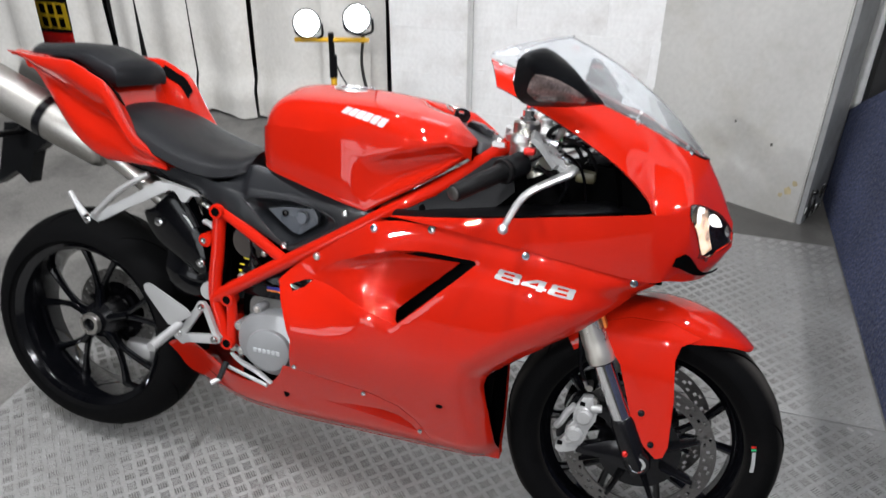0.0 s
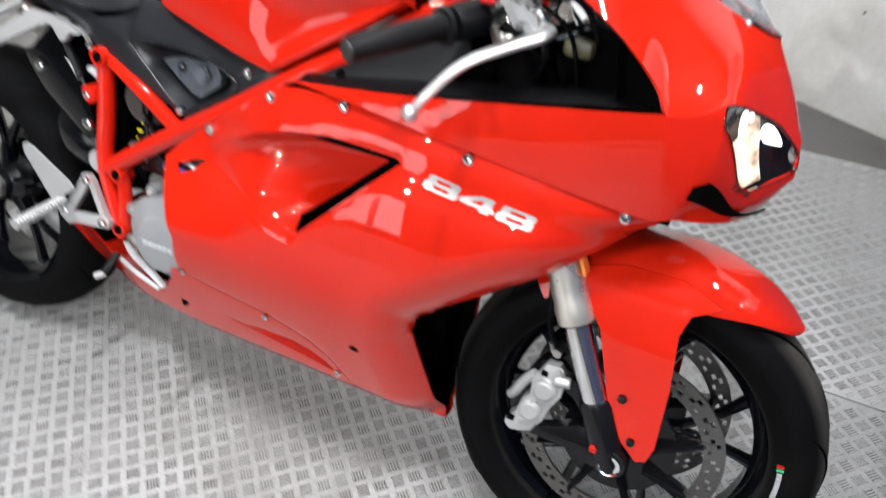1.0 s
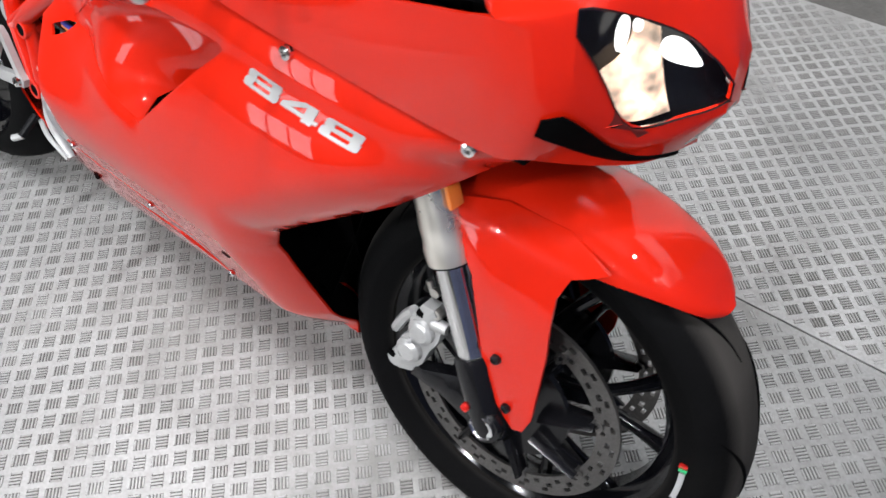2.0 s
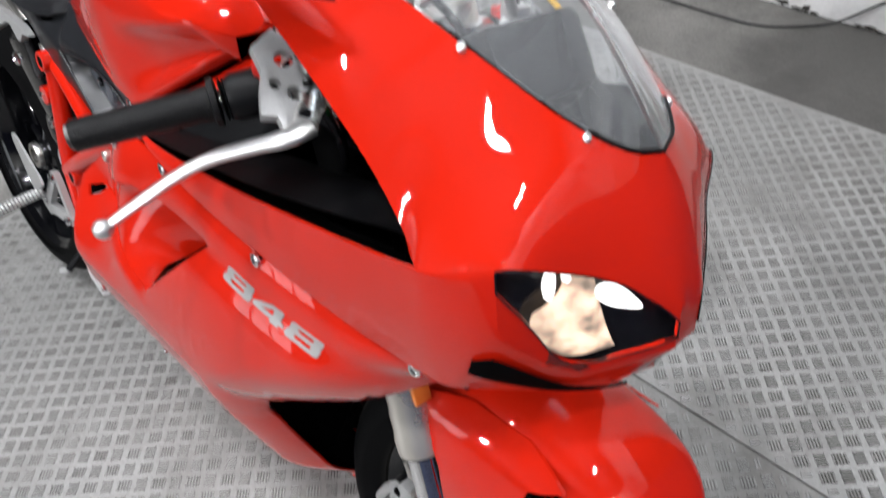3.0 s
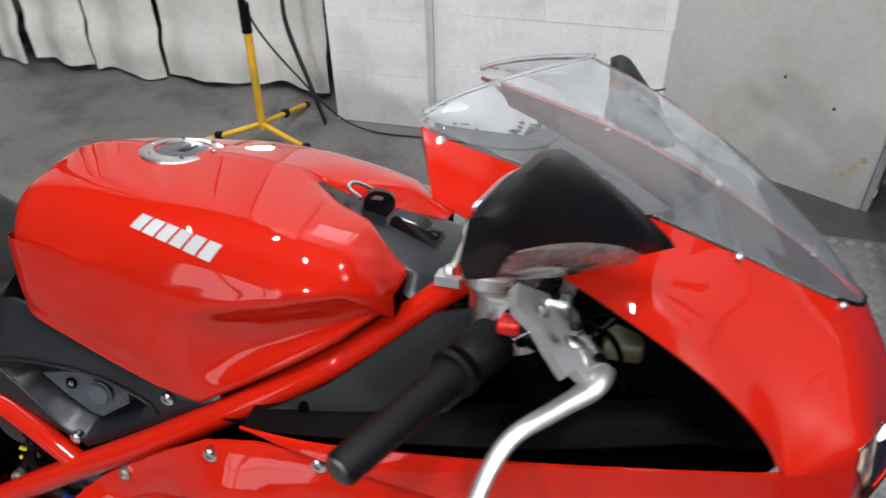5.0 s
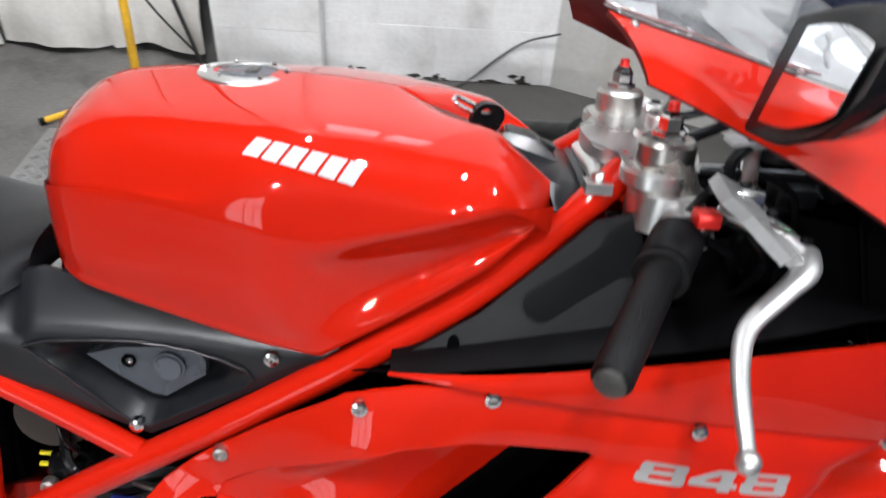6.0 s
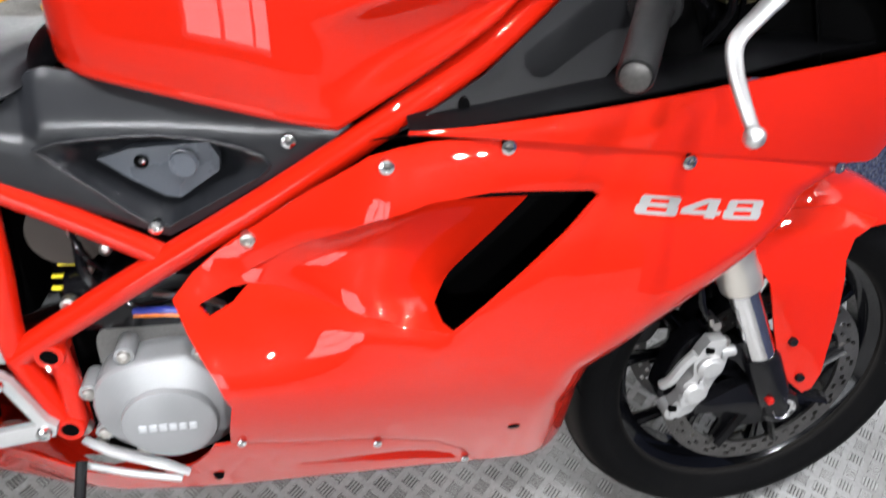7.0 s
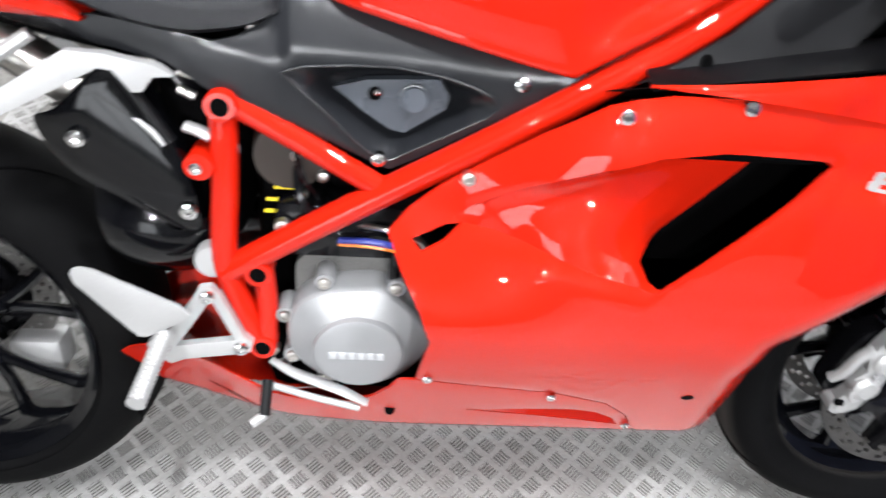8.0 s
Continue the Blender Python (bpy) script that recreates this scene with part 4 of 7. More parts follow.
for i in range(NS):
    t, b = top_edge[i], base_edge[i]
    row = []
    for k in range(15):
        f = k / 14
        p = b.lerp(t, f)
        swell = 4 * f * (1 - f) * (0.004 + 0.020 * (i / (NS - 1)) ** 1.5)
        row.append(p + Vector((0.6, 0.25 * (1 - i / (NS - 1)), 0.8)).normalized() * swell)
    rows.append(row)
loft(bm, [[(p.x, -p.y, p.z) for p in r] for r in rows] + [[(p.x, p.y, p.z) for p in r] for r in rows[-2::-1]])
bmesh.ops.remove_doubles(bm, verts=bm.verts, dist=1e-5)
shell(bm, 0.003)
screen_ob = part("windscreen", bm, CLEAR, bike, "clear double-curved windscreen with polished edge", 60)
screen_ob.visible_shadow = False
bm = bmesh.new()
rim = [Vector((p.x, -p.y, p.z)) for p in top_edge] + [p.copy() for p in top_edge[-2::-1]]
sweep(bm, [p + Vector((0, 0, 0.0015)) for p in rim], 0.0018, 8)
part("screen_edge", bm, glass("screen_edge_acrylic", (0.96, 0.97, 0.98), 0.12, 1.35, 0.10), screen_ob, "bright polished top edge")
bm = bmesh.new()
rim = [Vector((p.x, -p.y, p.z)) for p in up[40:]] + [p.copy() for p in up[-2:39:-1]]
sweep(bm, [p + Vector((-0.002, 0, 0.003)) for p in rim], 0.0022, 8)
part("screen_seal", bm, BLACK_PLASTIC, screen_ob, "black rubber seal")

# ---- headlamps: dark bowl, reflector, bulb and clear lens on either side
for side in (-1, 1):
    bm = bmesh.new()
    rows = [[Vector((p.x - 0.014 - 0.010 * math.sin(math.pi * k / 8), side * p.y * 0.985, p.z)) for k, p in ((k, mid[i].lerp(low[i], -0.05 + 1.1 * k / 8)) for k in range(9))] for i in range(LAMP - 1, S)]
    loft(bm, rows)
    shell(bm, 0.002)
    lamp = part("headlamp", bm, BLACK_SATIN, bike, "lit halogen headlamp behind a clear lens")
    # lit core: the bulb-lit reflector drawn as one glowing surface, narrow at its head
    bm = bmesh.new()
    rows = []
    for k in range(15):
        v = 0.03 + 0.96 * k / 14
        left, right = 43.0 - 1.7 * ease(0.2, 0.85, v), 45.1 + 3.3 * v
        dome = lambda u: 0.013 - 0.009 * math.sin(math.pi * u) * math.sin(math.pi * min(0.95, 0.15 + 0.8 * v))
        rows.append([Vector((p.x, side * p.y, p.z)) for p in (lens_at(left + (right - left) * u / 14, v, dome(u / 14)) for u in range(15))])
    loft(bm, rows)
    shell(bm, 0.002)
    part("lit_core", bm, CORE_GLOW, lamp, "warm bulb-lit reflector drawn as a glowing surface")
    # white glints on the reflector at the head of the core, drawn as glowing patches
    for i0, i1, v0, v1, lean in ((45.3, 49.6, 0.02, 0.34, 0.75), (41.5, 42.2, 0.03, 0.42, 0.0), (42.6, 43.1, 0.02, 0.14, 0.0)):
        bm = bmesh.new()
        ring = []
        for q in range(24):
            a = 2 * math.pi * q / 24
            f = 0.5 + 0.5 * math.cos(a)
            top_v = v0 + (v1 - v0) * (0.5 + 0.5 * math.sin(a)) * (1 - 0.45 * lean * f) + lean * 0.10 * f
            p = lens_at(i0 + (i1 - i0) * f, top_v, 0.006)
            ring.append(Vector((p.x, side * p.y, p.z)))
        loft(bm, [ring, [p - Vector((0.003, 0, 0)) for p in ring]], True, True)
        part("lamp_glint", bm, LAMP_GLINT, lamp, "white reflector glint drawn as a glowing patch")
    bm = bmesh.new()
    rows = [[Vector((p.x - 0.0015, side * p.y, p.z)) for p in between(lens_top, lens_low, i, 8, 0.003)] for i in range(LAMP, LEND + 1)]
    loft(bm, rows)
    shell(bm, 0.0025)
    lens = part("lens", bm, HEAD_GLASS, lamp, "clear curved lens")
    lens.visible_shadow = False
    bm = bmesh.new()
    ring = [lens_top[i] for i in range(LAMP, LEND + 1)] + [lens_low[i] for i in range(LEND, LAMP - 1, -1)]
    sweep(bm, [Vector((p.x + 0.0008, side * (p.y + 0.0008), p.z)) for p in ring + ring[:1]], 0.0009, 6, caps=False)
    part("bezel", bm, BLACK_SATIN, lamp)
    # intake slot below the lamp, its shaded inside drawn as a black sheet
    bm = bmesh.new()
    rows = []
    for i in range(LAMP - 2, S - 5):
        a, b = low[i].lerp(seam[i], 0.33 + 0.23 * ease(LAMP + 2, LAMP + 10, i)), low[i].lerp(seam[i], 0.66)
        d = Vector((0.0105, 0.003, 0.0))
        f = 1 - ease(0.0, 0.12, (i - LAMP + 2) / 20)
        a = a.lerp(b, 0.5 * f)
        rows.append([Vector((q.x, side * q.y, q.z)) for q in (a + d, a.lerp(b, 0.5) + d * 1.05, b + d)])
    loft(bm, rows)
    shell(bm, 0.002)
    part("intake_slot", bm, BLACK_DEEP, bike, "air intake slot under the headlamp, its shade drawn as a black sheet")

# ---- black inner panels seen through the side openings
for side in (-1, 1):
    bm = bmesh.new()
    rows = []
    for k in range(24):
        f = k / 23
        x = 0.16 + 0.50 * f
        p = smooth_curve(GL, 60)[min(59, int(59 * f * 0.55))]
        rows.append([(x, side * (fair(min(x, 0.6), 0.78) - 0.006 - q * 0.10), 0.765 + 0.085 * f * 0.9 + 0.012 * math.sin(3.1 * q) - 0.05 * max(0, q - 0.6)) for q in (0.0, 0.15, 0.35, 0.6, 0.85, 1.1)])
    loft(bm, rows)
    shell(bm, 0.003)
    part("inner_panel", bm, INNER_BLACK, bike, "black grained inner fairing panel")
    # triangular panel between the frame rail and the fairing
    bm = bmesh.new()
    panel(bm, [(0.152, 0.762), (0.175, 0.768), (0.257, 0.772), (0.36, 0.80), (0.40, 0.84), (0.385, 0.91), (0.345, 0.90), (0.30, 0.862), (0.24, 0.812), (0.19, 0.783)], lambda x, z: 0.172 - 0.35 * (z - 0.76), 0.004, 0.015, (), side)
    tri = part("rail_cover", bm, BLACK_PLASTIC, bike, "black plastic cover between frame rail and fairing")
    bm = bmesh.new()
    ring = [(0.218 + 0.006 * math.cos(a), side * (0.166 + 0.0004), 0.783 + 0.011 * math.sin(a)) for a in (2 * math.pi * k / 14 for k in range(14))]
    loft(bm, [ring, [(x, y - side * 0.005, z) for x, y, z in ring]], True, True)
    part("plug", bm, BLACK_DEEP, tri)
# near-black liners added in the nose so its openings look unlit
for side in (-1, 1):
    bm = bmesh.new()
    panel(bm, [(0.30, 0.77), (0.40, 0.76), (0.66, 0.80), (0.70, 0.86), (0.64, 0.91), (0.52, 0.90), (0.47, 0.885), (0.36, 0.86)], lambda x, z: 0.062 + 0.10 * ease(0.50, 0.66, x), 0.003, 0.03, (), side)
    part("nose_shade_liner", bm, BLACK_DEEP, bike)
# instrument pod and dark bulkhead behind the nose
bm = bmesh.new()
rows = []
for k in range(12):
    z = 0.74 + 0.18 * k / 11
    rows.append([(0.69 - 0.25 * (z - 0.74) - 0.25 * (q / 8 - 0.5) ** 2, (q / 8 - 0.5) * 0.33 * (1 - 0.9 * (z - 0.74)), z) for q in range(9)])
loft(bm, rows)
shell(bm, 0.003)
part("bulkhead", bm, BLACK_DEEP, bike, "black bulkhead behind the headlamps")
bm = bmesh.new()
box(bm, (-0.035, -0.07, -0.04), (0.03, 0.07, 0.04), 0.012)
turned(bm, 0, Matrix.Translation((0.60, 0, 0.955)) @ pose(0, 0, 0, 0, -35, 0))
dash = part("instrument_pod", bm, BLACK_PLASTIC, bike, "black instrument display behind the windscreen")
bm = bmesh.new()
box(bm, (-0.0385, -0.058, -0.028), (-0.0355, 0.058, 0.03), 0.001)
turned(bm, 0, Matrix.Translation((0.60, 0, 0.955)) @ pose(0, 0, 0, 0, -35, 0))
part("display", bm, mat("display_glass", (0.03, 0.035, 0.04), 0.1, 0, 0.5, 0.1, 20), dash)
bm = bmesh.new()
lathe(bm, [(0.0, 0.0), (0.004, 0.0), (0.004, 0.003), (0.0, 0.004)], (0.555, -0.128, 0.985), "z", 10)
part("tell_tale", bm, GREEN, bike, "small green tell-tale light")
# bracing of the nose
for side in (-1, 1):
    bm = bmesh.new()
    sweep(bm, [(0.46, side * 0.05, 0.93), (0.56, side * 0.11, 0.95), (0.63, side * 0.12, 0.90), (0.66, side * 0.11, 0.80)], 0.007, 8)
    part("nose_bracket", bm, BLACK_SATIN, bike)
bm = bmesh.new()
box(bm, (0.51, -0.105, 0.868), (0.55, -0.05, 0.890), 0.006)
part("fluid_bottle", bm, BROWN, bike, "small brownish fluid bottle in the nose")

# ---- fuel tank
def tank_w(x):
    w = 0.168 - 0.26 * max(0.0, 0.04 - x) ** 1.2 - 1.3 * max(0.0, x - 0.17) ** 2
    return w * math.sqrt(max(0.02, 1 - max(0.0, (-0.125 - x) / 0.0748) ** 2.6))


def tank_top(x):
    return 0.997 - 1.30 * max(0.0, -0.05 - x) ** 2 - 5.5 * max(0.0, -0.12 - x) ** 2 - 0.50 * max(0.0, x - 0.02) ** 2


def tank_low(x):
    if x < 0.09:
        return 0.757 + 0.215 * (0.09 - x)
    return 0.757 + 0.60 * (x - 0.09) + 0.25 * (x - 0.09) ** 2


bm = bmesh.new()
rows = []
NT = 54
for k in range(NT):
    x = -0.197 + 0.509 * k / (NT - 1)
    w, zt, zl = tank_w(x), tank_top(x), tank_low(x)
    zt = zl + (zt - zl) * (0.30 + 0.70 * math.sqrt(max(0.0, min(1.0, (0.313 - x) / 0.05))))
    h = zt - zl
    cut = min(0.036 * ease(0.150, 0.215, x), h - 0.012)
    nw = 0.008 + 0.070 * ease(0.165, 0.335, x)
    soft = ease(0.12, -0.14, x)
    dent = 0.017 * ease(0.05, 0.16, x) * ease(0.318, 0.262, x)
    w *= 0.72 + 0.28 * math.sqrt(max(0.0, min(1.0, (0.3135 - x) / 0.03)))
    half = [(0.0, zt - cut), (nw * 0.9, zt - cut), (nw * 1.12 + 0.002, zt - cut * 0.45), (max(nw * 1.22 + 0.008, 0.36 * w), zt - 0.005 - 0.003 * soft), (0.72 * w, zt - 0.014 - 0.010 * soft), (0.89 * w, zt - 0.030 - 0.022 * soft), (0.98 * w, zt - 0.055 - 0.036 * soft), (w, zl + h * 0.60), (w * 0.998, zl + h * 0.50), (w * 0.99 - dent * 0.75, zl + h * 0.40), (w * 0.968 - dent, zl + h * 0.20), (w * 0.935, zl + 0.014), (w * 0.89, zl), (w * 0.5, zl + 0.004), (0.0, zl + 0.006)]
    sm = smooth_curve([(0, y, z) for y, z in half], 52)
    row = [(x, -p.y, p.z) for p in sm] + [(x, p.y, p.z) for p in sm[-2:0:-1]]
    rows.append(row)
loft(bm, rows, True, True)
front = [v for v in bm.verts if v.co.x > 0.15 and v.co.z > 0.90]
for _ in range(3):
    bmesh.ops.smooth_vert(bm, verts=front, factor=0.5, use_axis_x=False, use_axis_y=True, use_axis_z=True)
front = [v for v in bm.verts if v.co.x > 0.262 and v.co.z > 0.80]
for _ in range(10):
    bmesh.ops.smooth_vert(bm, verts=front, factor=0.5, use_axis_x=True, use_axis_y=True, use_axis_z=True)
bmesh.ops.recalc_face_normals(bm, faces=bm.faces)
from mathutils.bvhtree import BVHTree
TANK_TREE = BVHTree.FromBMesh(bm)
tank = part("fuel_tank", bm, RED, bike, "glossy red fuel tank with a silver brand badge", 50)

# brand badge as plain slanted bars, laid on the paint
AIM = Vector((0.05, 0.80, -0.60)).normalized()


def on_tank(x, z):
    """The place on the tank under a badge point given in side view at y = -0.15."""
    start = Vector((x, -0.15, z)) - AIM * 0.2
    hit = TANK_TREE.ray_cast(start, AIM)
    return hit[0], hit[1]


for i in range(6):
    bm = bmesh.new()
    top, low_ring = [], []
    lo_u, hi_u = (i + 0.04) / 6, (i + 0.86) / 6
    rim = [(lo_u + (hi_u - lo_u) * k / 4, 0.0) for k in range(5)] + [(hi_u, v / 4) for v in range(1, 5)] + [(hi_u - (hi_u - lo_u) * k / 4, 1.0) for k in range(1, 5)] + [(lo_u, 1 - v / 4) for v in range(1, 4)]
    for u, v in rim:
        p, nn = on_tank(0.026 + 0.100 * u + 0.010 * v, 0.957 - 0.030 * u + (0.019 + 0.004 * u) * v)
        top.append(p + nn * 0.0012)
        low_ring.append(p - nn * 0.003)
    loft(bm, [top, low_ring], True, True)
    part("badge_bar", bm, WHITE_MARK, tank, "silver badge bar")
# filler cap
bm = bmesh.new()
lathe(bm, [(0.0, 0.0045), (0.030, 0.0045), (0.032, 0.002), (0.033, 0.002), (0.034, 0.006), (0.046, 0.0055), (0.050, 0.003), (0.051, -0.004)], (0, 0, 0), "z", 40)
turned(bm, 0, Matrix.Translation((-0.003, 0.0, 0.9912)) @ pose(0, 0, 0, 0, 2, 0))
cap = part("filler_cap", bm, ALLOY, tank, "round brushed alloy filler cap with ring of screws")
bm = bmesh.new()
lathe(bm, [(0.0, 0.0012), (0.028, 0.0012), (0.0312, 0.0), (0.0312, -0.002)], (-0.003, 0.0, 0.9962), "z", 36)
part("cap_centre", bm, GREY_SHEEN_PLASTIC, cap, "dark grey centre of the filler cap")
bm = bmesh.new()
box(bm, (-0.003, -0.014, 0.9965), (0.009, 0.014, 0.9985), 0.0006)
part("keyhole_cover", bm, BLACK_SATIN, cap)
for k in range(6):
    a = 2 * math.pi * k / 6
    screw(cap, (-0.003 + 0.040 * math.cos(a), 0.040 * math.sin(a), 0.9952), 0.0032, "cap_screw", (0, 0, 1))
# black cover with ignition lock in the front of the tank
bm = bmesh.new()
rows = []
for k in range(18):
    f = k / 17
    x = 0.170 + 0.168 * f
    w = (0.012 + 0.072 * ease(0.0, 1.0, f)) * (1 - 0.15 * ease(0.85, 1.0, f))
    z = 0.977 - 0.060 * f - 0.002 * math.sin(math.pi * f)
    rows.append([(x, w * s, z - 0.006 * abs(s) ** 3 - 0.06 * max(0, abs(s) - 1.0)) for s in (-1.25, -1, -0.8, -0.5, -0.2, 0.2, 0.5, 0.8, 1, 1.25)])
rows.append([(px + 0.006, py, pz + 0.004) for px, py, pz in rows[-1]])
rows.append([(px + 0.004, py, pz - 0.016) for px, py, pz in rows[-1]])
loft(bm, rows)
shell(bm, 0.006)
lock = part("ignition_cover", bm, SIDE_PLASTIC, tank, "black plastic cover with the ignition lock", 35)
bm = bmesh.new()
loft(bm, [[(0.028, -0.019, -0.012), (0.028, 0.019, -0.012), (0.028, 0.013, 0.012), (0.028, -0.013, 0.012)], [(0.058, -0.021, -0.012), (0.058, 0.021, -0.012), (0.058, 0.015, 0.018), (0.058, -0.015, 0.018)], [(0.090, -0.022, -0.012), (0.090, 0.022, -0.012), (0.090, 0.018, 0.008), (0.090, -0.018, 0.008)]], True, True)
bmesh.ops.bevel(bm, geom=list(bm.edges), offset=0.0022, segments=2, affect="EDGES")
box(bm, (0.070, -0.009, 0.004), (0.086, 0.009, 0.016), 0.0015)
turned(bm, 0, Matrix.Translation((0.233, 0, 0.953)) @ pose(0, 0, 0, 0, 22, 0))
part("lock_housing", bm, BLACK_SATIN, lock, "", 25)
# key in the lock, its black head upright
bm = bmesh.new()
panel(bm, rounded([(-0.016, 0.004), (-0.018, 0.018), (-0.010, 0.029), (0.008, 0.030), (0.017, 0.020), (0.014, 0.005), (0.005, -0.004), (-0.006, -0.004)], 36), lambda x, z: 0.0045, 0.009, 0.008, [rounded([(-0.011, 0.019), (-0.007, 0.024), (0.001, 0.024), (0.001, 0.020)], 12)], 1)
turned(bm, 0, Matrix.Translation((0.240, 0, 0.948)) @ pose(0, 0, 0, 0, 14, 0) @ pose(0, 0, 0, 0, 0, 20))
part("ignition_key", bm, BLACK_SATIN, lock, "black plastic key head in the lock", 30)
bm = bmesh.new()
sweep(bm, smooth_curve([(0.231, 0.014, 0.971), (0.212, 0.006, 0.980), (0.210, -0.010, 0.978), (0.227, -0.016, 0.970)], 12), 0.0025, 8)
part("key_ring", bm, CHROME, lock)

# ---- rider seat, tail cowl and passenger pad
def seat_section(x):
    f = ease(-0.2, -0.6, x)
    w = 0.124 + 0.020 * ease(-0.22, -0.36, x) - 0.055 * ease(-0.47, -0.60, x)
    z = 0.826 + 0.012 * ease(-0.25, -0.2, x) + 0.085 * ease(-0.28, -0.60, x)
    return w, z


bm = bmesh.new()
rows = []
for k in range(26):
    x = -0.206 - 0.396 * k / 25
    w, z = seat_section(x)
    e = math.sqrt(max(0.0, 1 - max(0.0, (k - 21) / 4.3) ** 2)) * math.sqrt(max(0.0, 1 - max(0.0, (1.5 - k) / 1.8) ** 2))
    w *= 0.6 + 0.4 * e
    base = z - 0.052 + 0.012 * ease(-0.3, -0.2, x)
    half = [(0, z), (0.4 * w, z - 0.001), (0.75 * w, z - 0.007), (0.94 * w, z - 0.02), (w, z - 0.034), (0.99 * w, base), (0.5 * w, base - 0.004), (0, base - 0.004)]
    sm = smooth_curve([(0, y, q) for y, q in half], 22)
    rows.append([(x, -p.y, p.z) for p in sm] + [(x, p.y, p.z) for p in sm[-2:0:-1]])
loft(bm, rows, True, True)
part("rider_seat", bm, SEAT, bike, "black grained vinyl rider seat, dusty on top", 60)


def tail_top(f):
    return 0.790 + 0.075 * min(1.0, f / 0.17) + 0.100 * ease(0.14, 0.32, f) + 0.033 * ease(0.28, 0.5, f) + 0.008 * f


def tail_flare(f):
    return 0.130 + 0.036 * ease(0.0, 0.16, f) - 0.028 * ease(0.42, 0.75, f) - 0.056 * ease(0.68, 1, f)


def tail_rows(side):
    rows = []
    n = 40
    for k in range(n):
        f = k / (n - 1)
        x = -0.40 - 0.47 * f
        ztop = tail_top(f)
        zlow = 0.780 + 0.006 * ease(0.0, 0.2, f) + 0.209 * ease(0.30, 1.0, f)
        wl = 0.128 + 0.012 * ease(0, 0.2, f) - 0.075 * ease(0.45, 1, f)
        wt = tail_flare(f)
        ins = 0.112 - 0.065 * ease(0.55, 1, f)
        hollow = 0.022 * ease(0.08, 0.30, f) * ease(0.85, 0.55, f)
        zin = ztop - 0.035 * ease(0.75, 0.45, f) * ease(0.0, 0.2, f)
        pts = [(x, wl - 0.035, zlow + 0.002), (x, wl, zlow), (x, wl + 0.012, zlow + 0.16 * (ztop - zlow)), (x, wl + 0.012, zlow + 0.32 * (ztop - zlow)), (x, 0.5 * (wl + wt) + 0.006 - hollow, zlow + 0.52 * (ztop - zlow)), (x, wt + 0.004 - 0.4 * hollow, zlow + 0.70 * (ztop - zlow)), (x, wt + 0.008, zlow + 0.84 * (ztop - zlow)), (x, wt + 0.002, ztop), (x, wt - 0.014, ztop - 0.002), (x, ins, zin), (x, ins - 0.02, zin - 0.04)]
        rows.append([(p.x, side * p.y, p.z) for p in smooth_curve(pts, 40)])
    return rows


for side in (-1, 1):
    bm = bmesh.new()
    loft(bm, tail_rows(side))
    shell(bm, 0.003)
    part("tail_cowl", bm, RED, bike, "glossy red tail cowl rising behind the seat", 40)
    # dark sheet on the inner face stands for the slot's shaded opening
    bm = bmesh.new()
    rows = []
    for k in range(9):
        f = 0.25 + 0.022 * k
        wt, ins, zt = tail_flare(f) - 0.014, 0.112, tail_top(f)
        zin = zt - 0.035
        rows.append([(-0.40 - 0.47 * f, side * (wt + (ins - wt) * q - 0.002), zt - 0.002 + (zin - zt + 0.002) * q + 0.006) for q in (0.18, 0.45, 0.72)])
    loft(bm, rows)
    shell(bm, 0.002)
    part("tail_scoop", bm, BLACK_DEEP, bike, "slot in the tail cowl, its shade drawn as a dark sheet")
bm = bmesh.new()
rows = []
for k in range(24):
    f = k / 23
    x = -0.535 - 0.29 * f
    z = 0.872 + 0.082 * ease(0, 0.22, f) + 0.040 * f
    w = 0.118 - 0.055 * f
    rows.append([(x, w * s, z - 0.01 * s * s) for s in (-1, -0.7, -0.35, 0, 0.35, 0.7, 1)])
loft(bm, rows)
shell(bm, 0.004)
part("tail_centre", bm, RED, bike, "red centre of the tail under the passenger pad")
bm = bmesh.new()
lathe(bm, [(0.0, -0.004), (0.006, -0.004), (0.0065, -0.002), (0.012, -0.003), (0.013, 0.004)], (0, 0, 0), "x", 20)
turned(bm, 0, Matrix.Translation((-0.606, 0.0, 0.925)) @ pose(0, 0, 0, 0, 200, 0))
part("seat_lock", bm, BLACK_SATIN, bike, "round seat lock")
bm = bmesh.new()
rows = []
for k in range(24):
    f = k / 23
    x = -0.562 - 0.285 * f
    z = 1.008 + 0.028 * ease(0.0, 0.35, f) - 0.010 * ease(0.5, 1, f)
    w = (0.090 - 0.012 * f) * math.sqrt(max(0.05, 1 - max(0.0, (f - 0.8) / 0.21) ** 2))
    e = ease(-0.06, 0.05, f)
    thick = 0.018 + 0.026 * (1 - ease(0.1, 0.5, f))
    half = [(0, z), (0.5 * w, z - 0.003), (0.85 * w, z - 0.012), (w, z - 0.022), (w * 1.02, z - thick - 0.015), (0.6 * w, z - thick - 0.018), (0, z - thick - 0.018)]
    half = [(y, 0.955 + (q - 0.955) * (0.35 + 0.65 * e)) for y, q in half]
    sm = smooth_curve([(0, y, q) for y, q in half], 20)
    rows.append([(x, -p.y, p.z) for p in sm] + [(x, p.y, p.z) for p in sm[-2:0:-1]])
loft(bm, rows, True, True)
part("passenger_pad", bm, SEAT, bike, "black vinyl passenger pad on the tail", 60)

